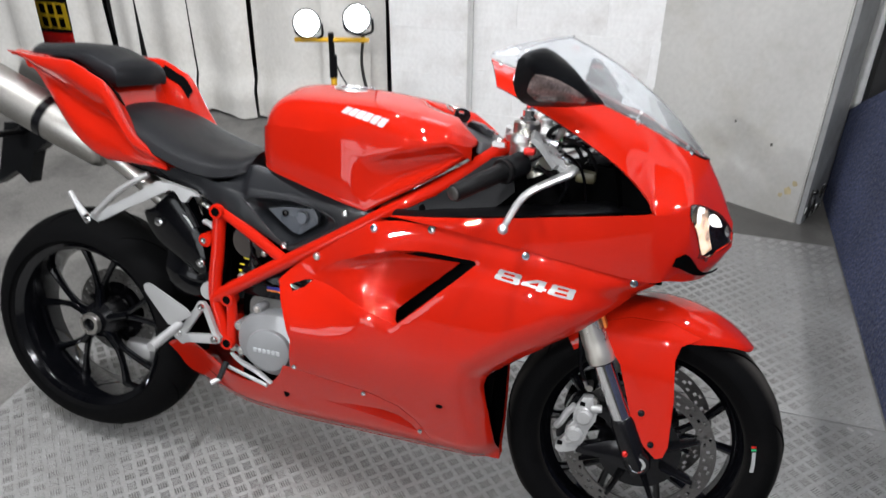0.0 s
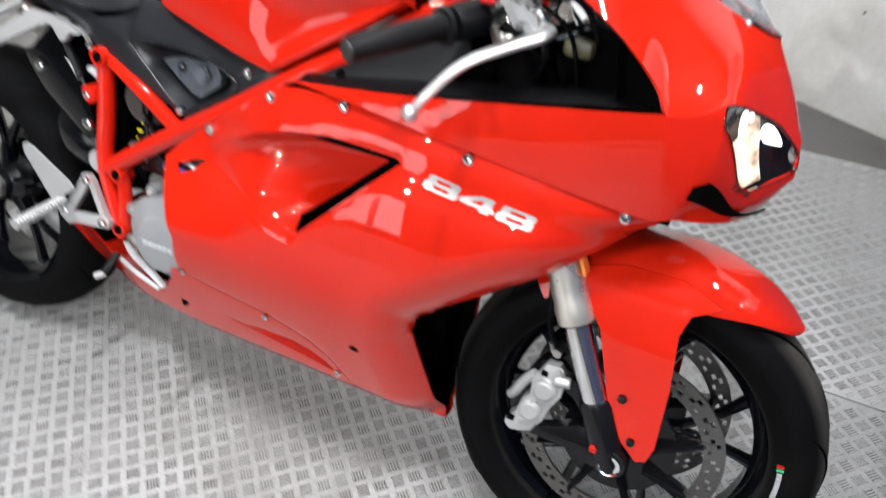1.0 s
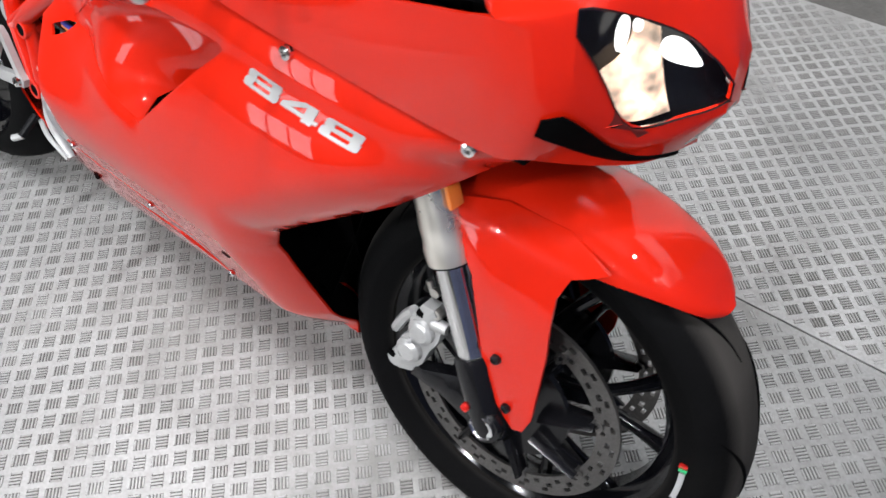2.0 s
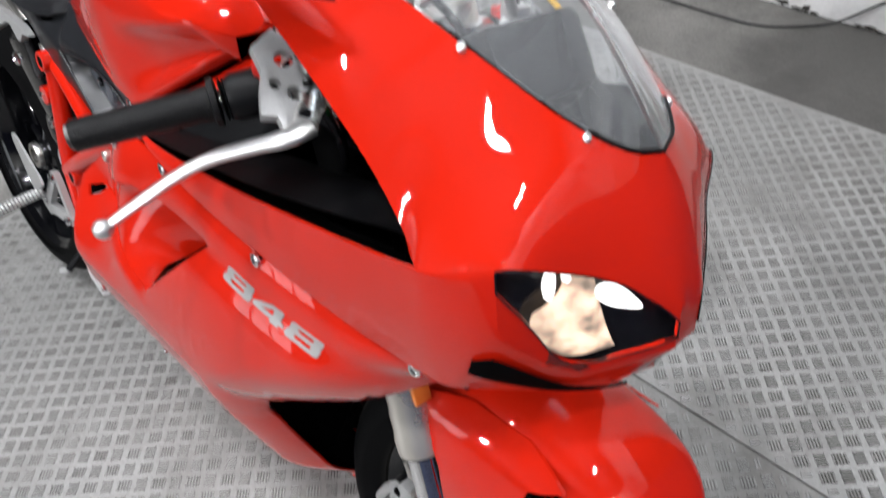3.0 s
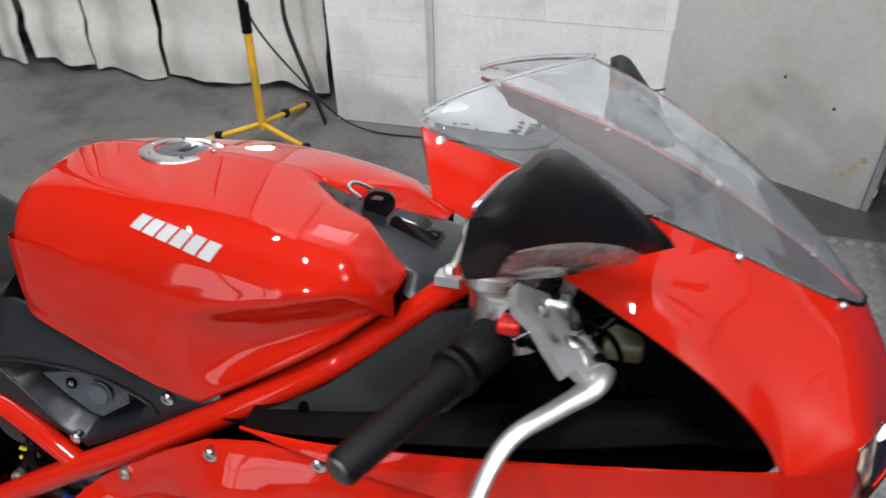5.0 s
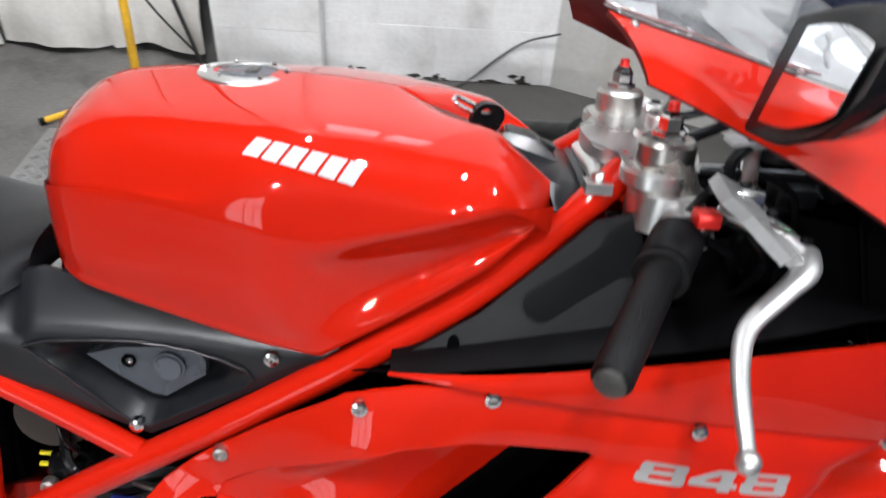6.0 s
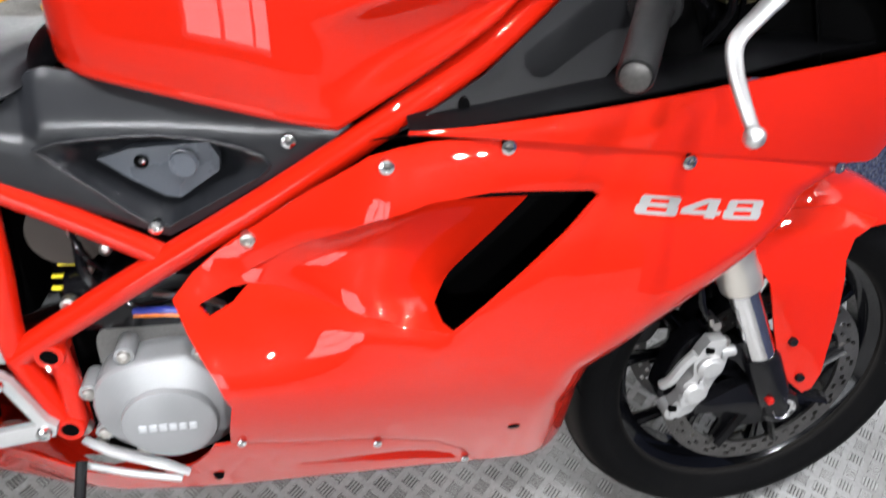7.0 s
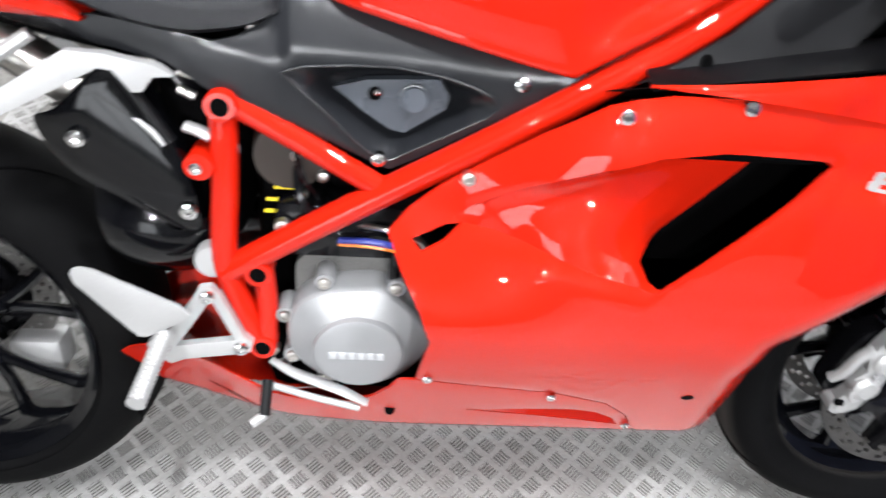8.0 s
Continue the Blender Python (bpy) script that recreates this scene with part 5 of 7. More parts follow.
# ---- black side panels under the tank
SIDE = [(0.108, 0.757), (0.05, 0.766), (0.0, 0.776), (-0.06, 0.788), (-0.115, 0.800), (-0.16, 0.810), (-0.19, 0.815), (-0.205, 0.812), (-0.216, 0.802), (-0.230, 0.784), (-0.253, 0.772), (-0.278, 0.767), (-0.32, 0.776), (-0.395, 0.785), (-0.44, 0.779), (-0.40, 0.757), (-0.326, 0.742), (-0.278, 0.712), (-0.20, 0.684), (-0.117, 0.644), (-0.094, 0.634), (-0.06, 0.652), (0.03, 0.708)]
POCKET = [(-0.208, 0.741), (-0.184, 0.748), (-0.138, 0.752), (-0.092, 0.753), (-0.045, 0.747), (-0.012, 0.738), (0.012, 0.728), (0.020, 0.716), (0.008, 0.704), (-0.03, 0.682), (-0.092, 0.647), (-0.106, 0.647), (-0.128, 0.664)]
COVER = [(-0.156, 0.721), (-0.121, 0.731), (-0.043, 0.736), (-0.033, 0.719), (-0.035, 0.703), (-0.079, 0.672), (-0.095, 0.675), (-0.126, 0.696)]


def side_w(x, z):
    """Upright below the moulded ridge, leaning inwards above it."""
    ridge = z - (0.742 - 0.27 * (x + 0.207) if x < -0.207 else 0.757 - 0.05 * (x + 0.207) + 0.004)
    w = 0.134 + 0.008 * ease(-0.1, 0.1, x) - 0.010 * ease(-0.25, -0.42, x)
    w -= 0.55 * max(0.0, ridge) ** 2 / (max(0.0, ridge) + 0.005)
    return w - 0.05 * max(0.0, -ridge)


def pocket_w(x, z):
    """The pocket falls in from its rear edge and is deepest round the cover."""
    gap = edge_gap(POCKET, x, z)
    floor_gap = edge_gap(COVER, x, z) if not inside(COVER, x, z) else 0.0
    return side_w(x, min(z, 0.745)) - 0.012 * ease(0.0, 0.010, gap) - 0.034 * ease(0.026, 0.006, floor_gap) * ease(0.0, 0.012, gap)


for side in (-1, 1):
    bm = bmesh.new()
    panel(bm, SIDE, side_w, 0.006, 0.008, [POCKET], side, relax=1)
    blk = part("side_panel", bm, SIDE_PLASTIC, bike, "black grained plastic side panel under the tank")
    bm = bmesh.new()
    panel(bm, POCKET, pocket_w, 0.004, 0.007, (), side, relax=3)
    part("pocket", bm, SIDE_PLASTIC, blk)
    bm = bmesh.new()
    rimline = dense(POCKET, 0.012)
    sweep(bm, [(x, side * (side_w(x, z) + 0.0005), z) for x, z in rimline + rimline[:1]], 0.0018, 8, caps=False)
    part("pocket_rim", bm, SIDE_PLASTIC, blk)
    bm = bmesh.new()
    panel(bm, COVER, lambda x, z: side_w(x, min(z, 0.73)) - 0.018, 0.014, 0.013, (), side)
    cov = part("access_cover", bm, GREY_SHEEN_PLASTIC, blk, "black plastic access cover, grey-blue from its painted window sheen")
    bm = bmesh.new()
    lathe(bm, [(0.0, -0.003), (0.0135, -0.003), (0.0145, 0.0), (0.0165, 0.0005), (0.0165, 0.003)], (-0.070, side * 0.121, 0.7145), "y", 24)
    part("round_plug", bm, GREY_SHEEN_PLASTIC, cov)
    bm = bmesh.new()
    lathe(bm, [(0.0, 0.0), (0.0075, 0.0), (0.0075, 0.002), (0.0, 0.002)] if side > 0 else [(0.0, 0.0), (0.0075, 0.0), (0.0075, -0.002), (0.0, -0.002)], (-0.112, side * 0.1155, 0.7175), "y", 16)
    part("screw_hole", bm, BLACK_DEEP, cov)
    screw(cov, (-0.110, side * 0.117, 0.7195), 0.004, aim=(0, side, 0))
    for x, z in ((0.041, 0.745), (-0.106, 0.647)):
        screw(blk, (x, side * (side_w(x, z) + 0.001), z), 0.0085, aim=(0, side, 0))

# ---- trellis frame in red tube
for side in (-1, 1):
    def tube(points, r, n=24):
        bm = bmesh.new()
        sweep(bm, [(x, side * y, z) for x, y, z in smooth_curve(points, n)], r, 14)
        return part("frame_tube", bm, RED_FRAME, bike, "red painted steel frame tube")

    tube([(-0.285, 0.128, 0.490), (-0.18, 0.136, 0.560), (-0.098, 0.14, 0.612), (0.03, 0.146, 0.691), (0.144, 0.146, 0.765), (0.24, 0.128, 0.826), (0.32, 0.095, 0.885), (0.385, 0.062, 0.94)], 0.0165, 34)
    tube([(-0.272, 0.124, 0.706), (-0.20, 0.128, 0.668), (-0.095, 0.138, 0.612)], 0.0135)
    tube([(-0.272, 0.124, 0.700), (-0.277, 0.126, 0.60), (-0.283, 0.128, 0.505), (-0.262, 0.13, 0.43), (-0.248, 0.13, 0.392)], 0.0155)
    tube([(-0.240, 0.13, 0.520), (-0.236, 0.131, 0.45), (-0.238, 0.131, 0.392)], 0.0125)
    for x, z, r in ((-0.271, 0.703, 0.017), (-0.243, 0.497, 0.0165), (-0.243, 0.388, 0.0165)):
        bm = bmesh.new()
        lathe(bm, [(r, 0.012), (r, -0.016), (r * 0.93, -0.018), (r * 0.62, -0.018), (r * 0.6, 0.010)], (x, side * 0.128, z), "y", 22, closed=True)
        lug = part("frame_lug", bm, RED_FRAME, bike, "red frame lug with a bolt hole")
        bm = bmesh.new()
        lathe(bm, [(0.0, 0.0), (r * 0.64, 0.0), (r * 0.64, 0.004), (0.0, 0.004)], (x, side * 0.128 + (0.009 if side > 0 else -0.0175), z), "y", 16)
        part("lug_hole", bm, BLACK_DEEP, lug)
    # gusset between the tubes
    bm = bmesh.new()
    panel(bm, [(-0.274, 0.50), (-0.245, 0.515), (-0.243, 0.39), (-0.256, 0.40)], lambda x, z: 0.128, 0.006, 0.02, [[(-0.262, 0.475), (-0.252, 0.482), (-0.25, 0.445), (-0.256, 0.45)]], side)
    part("gusset", bm, RED_FRAME, bike)
    bm = bmesh.new()
    sweep(bm, [(-0.30, side * 0.10, 0.632), (-0.30, side * 0.142, 0.632)], 0.016, 16)
    part("shock_mount", bm, RED_FRAME, bike)
    screw(bike, (-0.302, side * 0.144, 0.632), 0.008, "mount_bolt", (0, side, 0))
    # rear subframe rail
    bm = bmesh.new()
    sweep(bm, smooth_curve([(-0.275, side * 0.10, 0.735), (-0.40, side * 0.10, 0.76), (-0.56, side * 0.09, 0.80), (-0.72, side * 0.07, 0.88)], 16), 0.012, 10)
    part("subframe_rail", bm, BLACK_SATIN, bike)

# ---- engine: clutch cover and what shows round it
CX, CZ = -0.125, 0.42
CASE = [(-0.181, 0.4715), (-0.131, 0.484), (-0.089, 0.478), (-0.035, 0.418), (-0.058, 0.361), (-0.112, 0.332), (-0.165, 0.344), (-0.2036, 0.377), (-0.213, 0.414), (-0.2036, 0.451)]
bm = bmesh.new()
rows = []
for y, f in ((-0.085, 1.0), (-0.136, 1.0), (-0.1425, 0.985), (-0.1465, 0.95), (-0.158, 0.66), (-0.1615, 0.60)):
    rows.append([(-0.123 + (x + 0.123) * f, y, 0.402 + (z - 0.402) * f) for x, z in rounded(CASE, 60)])
loft(bm, rows, True, True)
cc = part("clutch_cover", bm, CLUTCH, bike, "light grey faceted engine clutch cover with raised round boss", 26)
# darker than the cover: the shade behind it is put into the colour
bm = bmesh.new()
ring = rounded([(-0.205, 0.47), (-0.19, 0.505), (-0.13, 0.528), (-0.07, 0.522), (-0.04, 0.47), (-0.06, 0.37), (-0.12, 0.345), (-0.19, 0.37)], 48)
loft(bm, [[(x, y, z) for x, z in ring] for y in (-0.05, -0.098, -0.104)], True, True)
part("clutch_housing", bm, mat("shaded_cover_casting", (0.13, 0.128, 0.122), 0.5, 0.3, 0.0, 0.2, 14, 0.1, 300, 0.2, 300), bike, "casting behind the clutch cover, shade put into its darker grey", 26)
bm = bmesh.new()
lathe(bm, [(0.0, -0.008), (0.044, -0.008), (0.050, -0.006), (0.052, 0.0), (0.052, 0.01)], (0, 0, 0), "y", 44)
for v in bm.verts:
    v.co = Vector((CX + 0.002 + v.co.x * 1.08, -0.162 + v.co.y, CZ - 0.018 + v.co.z * 0.98))
part("boss", bm, CLUTCH, cc, "raised round boss with worn marking")
MARK = mat("raised_grey_mark", (0.42, 0.43, 0.44), 0.4, 0.2)
for i in range(6):
    bm = bmesh.new()
    x = CX - 0.033 + 0.0115 * i
    box(bm, (x, -0.1712, CZ - 0.024), (x + 0.0088, -0.1695, CZ - 0.014), 0.0006)
    part("badge_bar", bm, MARK, cc, "worn raised badge bar")
for x, z in ((-0.166, 0.486), (-0.080, 0.482), (-0.214, 0.436), (-0.207, 0.374), (-0.165, 0.339)):
    bm = bmesh.new()
    sweep(bm, [(x, -0.10, z), (x, -0.139, z)], 0.0115, 14)
    ear = part("bolt_ear", bm, CLUTCH, cc)
    screw(ear, (x, -0.140, z), 0.008, "cover_bolt", (0, -1, 0), STEEL)
bm = bmesh.new()
sweep(bm, smooth_curve([(-0.083, -0.128, 0.49), (-0.082, -0.126, 0.515), (-0.075, -0.118, 0.545)], 8), 0.0075, 10)
part("hose", bm, BLACK_SATIN, bike)
# belts, hoses and dark casings between cover and frame
bm = bmesh.new()
box(bm, (-0.23, -0.115, 0.50), (-0.04, -0.05, 0.58), 0.02)
part("cylinder_casing", bm, BLACK_SATIN, bike, "black engine casing")
for pts, r, m in (([(-0.20, -0.10, 0.62), (-0.19, -0.12, 0.58), (-0.15, -0.115, 0.54), (-0.10, -0.11, 0.545)], 0.006, BLACK_SATIN), ([(-0.205, -0.10, 0.66), (-0.19, -0.125, 0.62), (-0.175, -0.11, 0.585)], 0.003, BLACK_SATIN), ([(-0.13, -0.11, 0.552), (-0.09, -0.128, 0.556), (-0.05, -0.12, 0.535), (-0.055, -0.125, 0.50)], 0.004, STEEL), ([(-0.15, -0.12, 0.535), (-0.11, -0.128, 0.539), (-0.07, -0.125, 0.53)], 0.0045, mat("blue_hose", (0.02, 0.03, 0.22), 0.4)), ([(-0.15, -0.123, 0.531), (-0.11, -0.131, 0.534), (-0.075, -0.128, 0.526)], 0.002, AMBER)):
    bm = bmesh.new()
    sweep(bm, smooth_curve(pts, 18), r, 8)
    part("hose", bm, m, bike)
bm = bmesh.new()
sweep(bm, [(-0.215, -0.04, 0.635), (-0.205, -0.105, 0.635)], 0.042, 24)
part("throttle_body", bm, mat("dull_casting", (0.030, 0.024, 0.020), 0.45, 0.3), bike, "dull cast throttle body")
for x, z, r in ((-0.215, 0.553, 0.010), (-0.195, 0.585, 0.008), (-0.17, 0.61, 0.007), (-0.20, 0.635, 0.006), (-0.19, 0.54, 0.006), (-0.235, 0.372, 0.010), (-0.205, 0.366, 0.008), (-0.22, 0.345, 0.008)):
    screw(bike, (x, -0.125 + 0.02 * (z > 0.57), z), r, "engine_bolt", (0, -1, 0), STEEL)
for x0, z0 in ((-0.225, 0.556), (-0.222, 0.572), (-0.212, 0.588)):
    bm = bmesh.new()
    box(bm, (x0 - 0.016, -0.095, z0 - 0.002), (x0 + 0.016, -0.09, z0 + 0.002), 0.001)
    part("yellow_tag", bm, mat("yellow_wire", (0.7, 0.6, 0.02), 0.5), bike)

# ---- rear brake pedal and right rider footrest
bm = bmesh.new()
sweep(bm, smooth_curve([(-0.235, -0.135, 0.362), (-0.20, -0.15, 0.352), (-0.15, -0.165, 0.344), (-0.11, -0.17, 0.325)], 14), [0.0055 + 0.003 * math.sin(3 * k / 13) for k in range(14)], 10, flat=0.5)
sweep(bm, smooth_curve([(-0.235, -0.15, 0.333), (-0.18, -0.168, 0.331), (-0.12, -0.172, 0.318)], 10), 0.0045, 10)
ped = part("brake_pedal", bm, CAST_GREY, bike, "silver alloy rear brake pedal")
bm = bmesh.new()
sweep(bm, [(-0.237, -0.155, 0.345), (-0.237, -0.188, 0.315)], 0.007, 10)
part("pedal_rubber", bm, BLACK_PLASTIC, ped, "black pedal tip")
bm = bmesh.new()
sweep(bm, [(-0.236, -0.186, 0.316), (-0.252, -0.196, 0.308)], 0.006, 10)
part("pedal_toe", bm, ALLOY_WHITE, ped)
ARM = [(-0.296, 0.486), (-0.286, 0.474), (-0.262, 0.414), (-0.252, 0.404), (-0.256, 0.390), (-0.268, 0.387), (-0.335, 0.379), (-0.352, 0.372), (-0.372, 0.386), (-0.378, 0.402), (-0.368, 0.412), (-0.352, 0.418), (-0.316, 0.472), (-0.310, 0.484)]
GAP = [(-0.297, 0.468), (-0.273, 0.408), (-0.343, 0.399)]
bm = bmesh.new()
panel(bm, ARM, lambda x, z: 0.158 + 0.05 * (-0.27 - x), 0.011, 0.012, [GAP])
bmesh.ops.bevel(bm, geom=[e for e in bm.edges if e.calc_face_angle(0) > 1.0], offset=0.0022, segments=2, affect="EDGES")
rest = part("footrest_bracket", bm, ALLOY_WHITE, bike, "silver alloy footrest bracket")
for x, z in ((-0.300, 0.474), (-0.266, 0.399), (-0.358, 0.398)):
    screw(rest, (x, -0.161, z), 0.009, "bracket_bolt")
bm = bmesh.new()
ribs, radii = [], []
for k in range(34):
    f = k / 33
    ribs.append(Vector((-0.352, -0.165, 0.425)).lerp(Vector((-0.358, -0.268, 0.404)), f))
    radii.append(0.0088 + (0.0024 if k % 2 else 0.0) - (0.002 if k < 3 else 0))
sweep(bm, ribs, radii, 14)
part("footrest_peg", bm, ALLOY_WHITE, rest, "ribbed silver footrest peg")
bm = bmesh.new()
panel(bm, [(-0.449, 0.503), (-0.446, 0.509), (-0.438, 0.512), (-0.424, 0.510), (-0.330, 0.468), (-0.318, 0.456), (-0.330, 0.445), (-0.372, 0.420), (-0.382, 0.420), (-0.392, 0.430), (-0.446, 0.490)], lambda x, z: 0.172 + 0.05 * (x + 0.38), 0.004, 0.016)
part("heel_guard", bm, ALLOY_WHITE, rest, "plain silver heel guard plate")

# ---- swing arm and shock
bm = bmesh.new()
rows = []
for k in range(14):
    f = k / 13
    x, z = -0.27 - 0.43 * f, 0.43 - 0.10 * f
    rows.append([(x, 0.10 + 0.03 * math.cos(a), z + (0.055 - 0.01 * f) * math.sin(a)) for a in (2 * math.pi * q / 18 for q in range(18))])
loft(bm, rows, True, True)
part("swing_arm", bm, BLACK_SATIN, bike, "black single-sided swing arm")
bm = bmesh.new()
panel(bm, rounded([(-0.474, 0.668), (-0.447, 0.685), (-0.413, 0.716), (-0.383, 0.737), (-0.352, 0.702), (-0.328, 0.652), (-0.312, 0.60), (-0.308, 0.550), (-0.335, 0.545), (-0.39, 0.575), (-0.45, 0.61)], 60), lambda x, z: 0.130 - 2.2 * ((z - (0.665 - 0.95 * (x + 0.39))) * 0.72) ** 2, 0.03, 0.010)
sh = part("exhaust_shield", bm, GLOSS_BLACK, bike, "glossy black heat shield beside the rear shock")
for x, z in ((-0.428, 0.655), (-0.318, 0.572)):
    screw(sh, (x, -0.132, z), 0.011, "shield_bolt")
bm = bmesh.new()
panel(bm, rounded([(-0.436, 0.60), (-0.40, 0.595), (-0.37, 0.565), (-0.34, 0.535), (-0.305, 0.545), (-0.305, 0.49), (-0.33, 0.462), (-0.395, 0.466), (-0.43, 0.52)], 60), lambda x, z: 0.118 - 7.0 * (z - 0.525) ** 2 - 3.5 * (x + 0.37) ** 2, 0.03, 0.010)
part("linkage_cover", bm, GLOSS_BLACK, bike, "glossy black moulded cover")
for pts, r, m in (([(-0.378, -0.125, 0.732), (-0.352, -0.128, 0.692), (-0.329, -0.13, 0.655)], 0.008, BLACK_PLASTIC), ([(-0.372, -0.12, 0.684), (-0.352, -0.122, 0.668), (-0.336, -0.124, 0.650)], 0.008, ALLOY_WHITE), ([(-0.315, -0.12, 0.670), (-0.300, -0.122, 0.666), (-0.288, -0.124, 0.660)], 0.0085, ALLOY_WHITE), ([(-0.318, -0.12, 0.712), (-0.302, -0.12, 0.704)], 0.007, STEEL), ([(-0.316, -0.118, 0.731), (-0.292, -0.12, 0.725), (-0.278, -0.12, 0.718)], 0.007, STEEL), ([(-0.34, -0.09, 0.735), (-0.305, -0.10, 0.70)], 0.012, BLACK_SATIN)):
    bm = bmesh.new()
    sweep(bm, smooth_curve(pts, 10), r, 12, flat=0.7)
    part("strut", bm, m, bike)
bm = bmesh.new()
lathe(bm, [(0.0, -0.02), (0.02, -0.02), (0.022, -0.015), (0.022, 0.0)], (-0.298, -0.115, 0.505), "y", 18)
part("pivot_cap", bm, ALLOY_WHITE, bike, "silver swing arm pivot cap")

# near-black tray and box added to darken the gaps below the seat
bm = bmesh.new()
rows = []
for k in range(14):
    f = k / 13
    rows.append([(-0.26 - 0.50 * f, 0.112 * t * (1 - 0.25 * f), 0.735 + 0.10 * f ** 1.5 + 0.03 * (1 - t * t)) for t in (-1, -0.6, -0.2, 0.2, 0.6, 1)])
loft(bm, rows)
shell(bm, 0.006)
part("seat_shade_tray", bm, BLACK_DEEP, bike, "near-black tray added to darken the space below the seat")
bm = bmesh.new()
box(bm, (-0.36, -0.075, 0.50), (-0.27, 0.09, 0.72), 0.02)
part("shock_shade_box", bm, BLACK_DEEP, bike, "near-black box added to darken the gaps round the rear shock")

# ---- passenger footrest hangers and silencers
for side in (-1, 1):
    bm = bmesh.new()
    panel(bm, [(-0.590, 0.648), (-0.572, 0.640), (-0.555, 0.648), (-0.492, 0.684), (-0.429, 0.716), (-0.388, 0.738), (-0.374, 0.736), (-0.358, 0.714), (-0.348, 0.714), (-0.336, 0.730), (-0.316, 0.731), (-0.330, 0.742), (-0.380, 0.753), (-0.418, 0.755), (-0.486, 0.712), (-0.55, 0.676), (-0.588, 0.662)], lambda x, z: 0.150 + 0.09 * (-0.40 - x), 0.012, 0.014, (), side)
    bmesh.ops.bevel(bm, geom=[e for e in bm.edges if e.calc_face_angle(0) > 1.0], offset=0.0022, segments=2, affect="EDGES")
    sweep(bm, smooth_curve([(-0.455, side * 0.13, 0.764), (-0.515, side * 0.155, 0.722), (-0.575, side * 0.164, 0.662)], 10), 0.012, 8, flat=0.6)
    hang = part("footrest_hanger", bm, ALLOY_WHITE, bike, "silver alloy passenger footrest hanger")
    bm = bmesh.new()
    sweep(bm, [(-0.588, side * 0.172, 0.642), (-0.612, side * 0.176, 0.675), (-0.632, side * 0.178, 0.708)], [0.010, 0.008, 0.007], 10)
    part("passenger_peg", bm, ALLOY_WHITE, hang, "folded silver passenger peg")
    screw(hang, (-0.582, side * 0.185, 0.652), 0.011, "hanger_bolt", (0, side, 0))
    a, b = Vector((-0.60, side * 0.075, 0.790)), Vector((-0.985, side * 0.105, 0.955))
    bm = bmesh.new()
    path = [a.lerp(b, f) for f in (0, 0.02, 0.05, 0.30, 0.95, 0.98, 1.0)]
    sweep(bm, path, [0.036, 0.044, 0.049, 0.053, 0.053, 0.050, 0.040], 28)
    sil = part("silencer", bm, TITAN, bike, "brushed metal under-tail silencer")
    bm = bmesh.new()
    c0 = a.lerp(b, 0.38)
    sweep(bm, [c0, a.lerp(b, 0.43)], 0.0555, 28)
    part("silencer_clamp", bm, BLACK_SATIN, sil, "black clamp round the silencer")
    bm = bmesh.new()
    sweep(bm, smooth_curve([a, a + Vector((0.10, 0, -0.06)), (-0.42, side * 0.06, 0.66), (-0.36, side * 0.05, 0.58)], 16), 0.026, 14)
    part("exhaust_pipe", bm, STEEL, bike, "steel exhaust pipe")
# plate carrier under the tail
bm = bmesh.new()
rows = [[(-0.80 - 0.13 * f, s * (0.05 - 0.015 * f), 0.86 - 0.06 * f + 0.01 * (1 - s * s)) for s in (-1, -0.5, 0, 0.5, 1)] for f in (0, 0.25, 0.5, 0.75, 1)]
loft(bm, rows)
shell(bm, 0.012)
panel(bm, [(-0.998, 0.685), (-0.97, 0.816), (-0.903, 0.820), (-0.827, 0.785), (-0.882, 0.748), (-0.904, 0.664), (-0.942, 0.693), (-1.02, 0.644)], lambda x, z: 0.02, 0.04, 0.03)
carrier = part("plate_carrier", bm, BLACK_PLASTIC, bike, "black number plate carrier under the tail")
for s in (-1, 1):
    bm = bmesh.new()
    sweep(bm, [(-0.90, s * 0.03, 0.80), (-0.91, s * 0.12, 0.80)], 0.008, 10)
    sweep(bm, [(-0.91, s * 0.11, 0.80), (-0.915, s * 0.17, 0.80)], [0.018, 0.012], 12)
    part("rear_indicator", bm, BLACK_PLASTIC, carrier)

# ---- wheels
def dusty_rubber(half):
    """Tyre rubber whose running band is grey with road dust."""
    m = RUBBER.copy()
    m.name = "dusty_tyre_rubber"
    nt = m.node_tree
    n, l = nt.nodes, nt.links
    co, sep, size, band, mix = (n.new(k) for k in ("ShaderNodeTexCoord", "ShaderNodeSeparateXYZ", "ShaderNodeMath", "ShaderNodeMapRange", "ShaderNodeMix"))
    size.operation, mix.data_type = "ABSOLUTE", "RGBA"
    l.new(co.outputs["Object"], sep.inputs[0])
    l.new(sep.outputs["Y"], size.inputs[0])
    l.new(size.outputs[0], band.inputs[0])
    band.inputs[1].default_value, band.inputs[2].default_value, band.inputs[3].default_value, band.inputs[4].default_value = half * 0.50, half * 0.80, 0.55, 0.0
    l.new(band.outputs[0], mix.inputs["Factor"])
    b = n["Principled BSDF"]
    l.new(b.inputs["Base Color"].links[0].from_socket, mix.inputs[6])
    mix.inputs[7].default_value = (0.060, 0.055, 0.050, 1)
    l.new(mix.outputs[2], b.inputs["Base Color"])
    return m


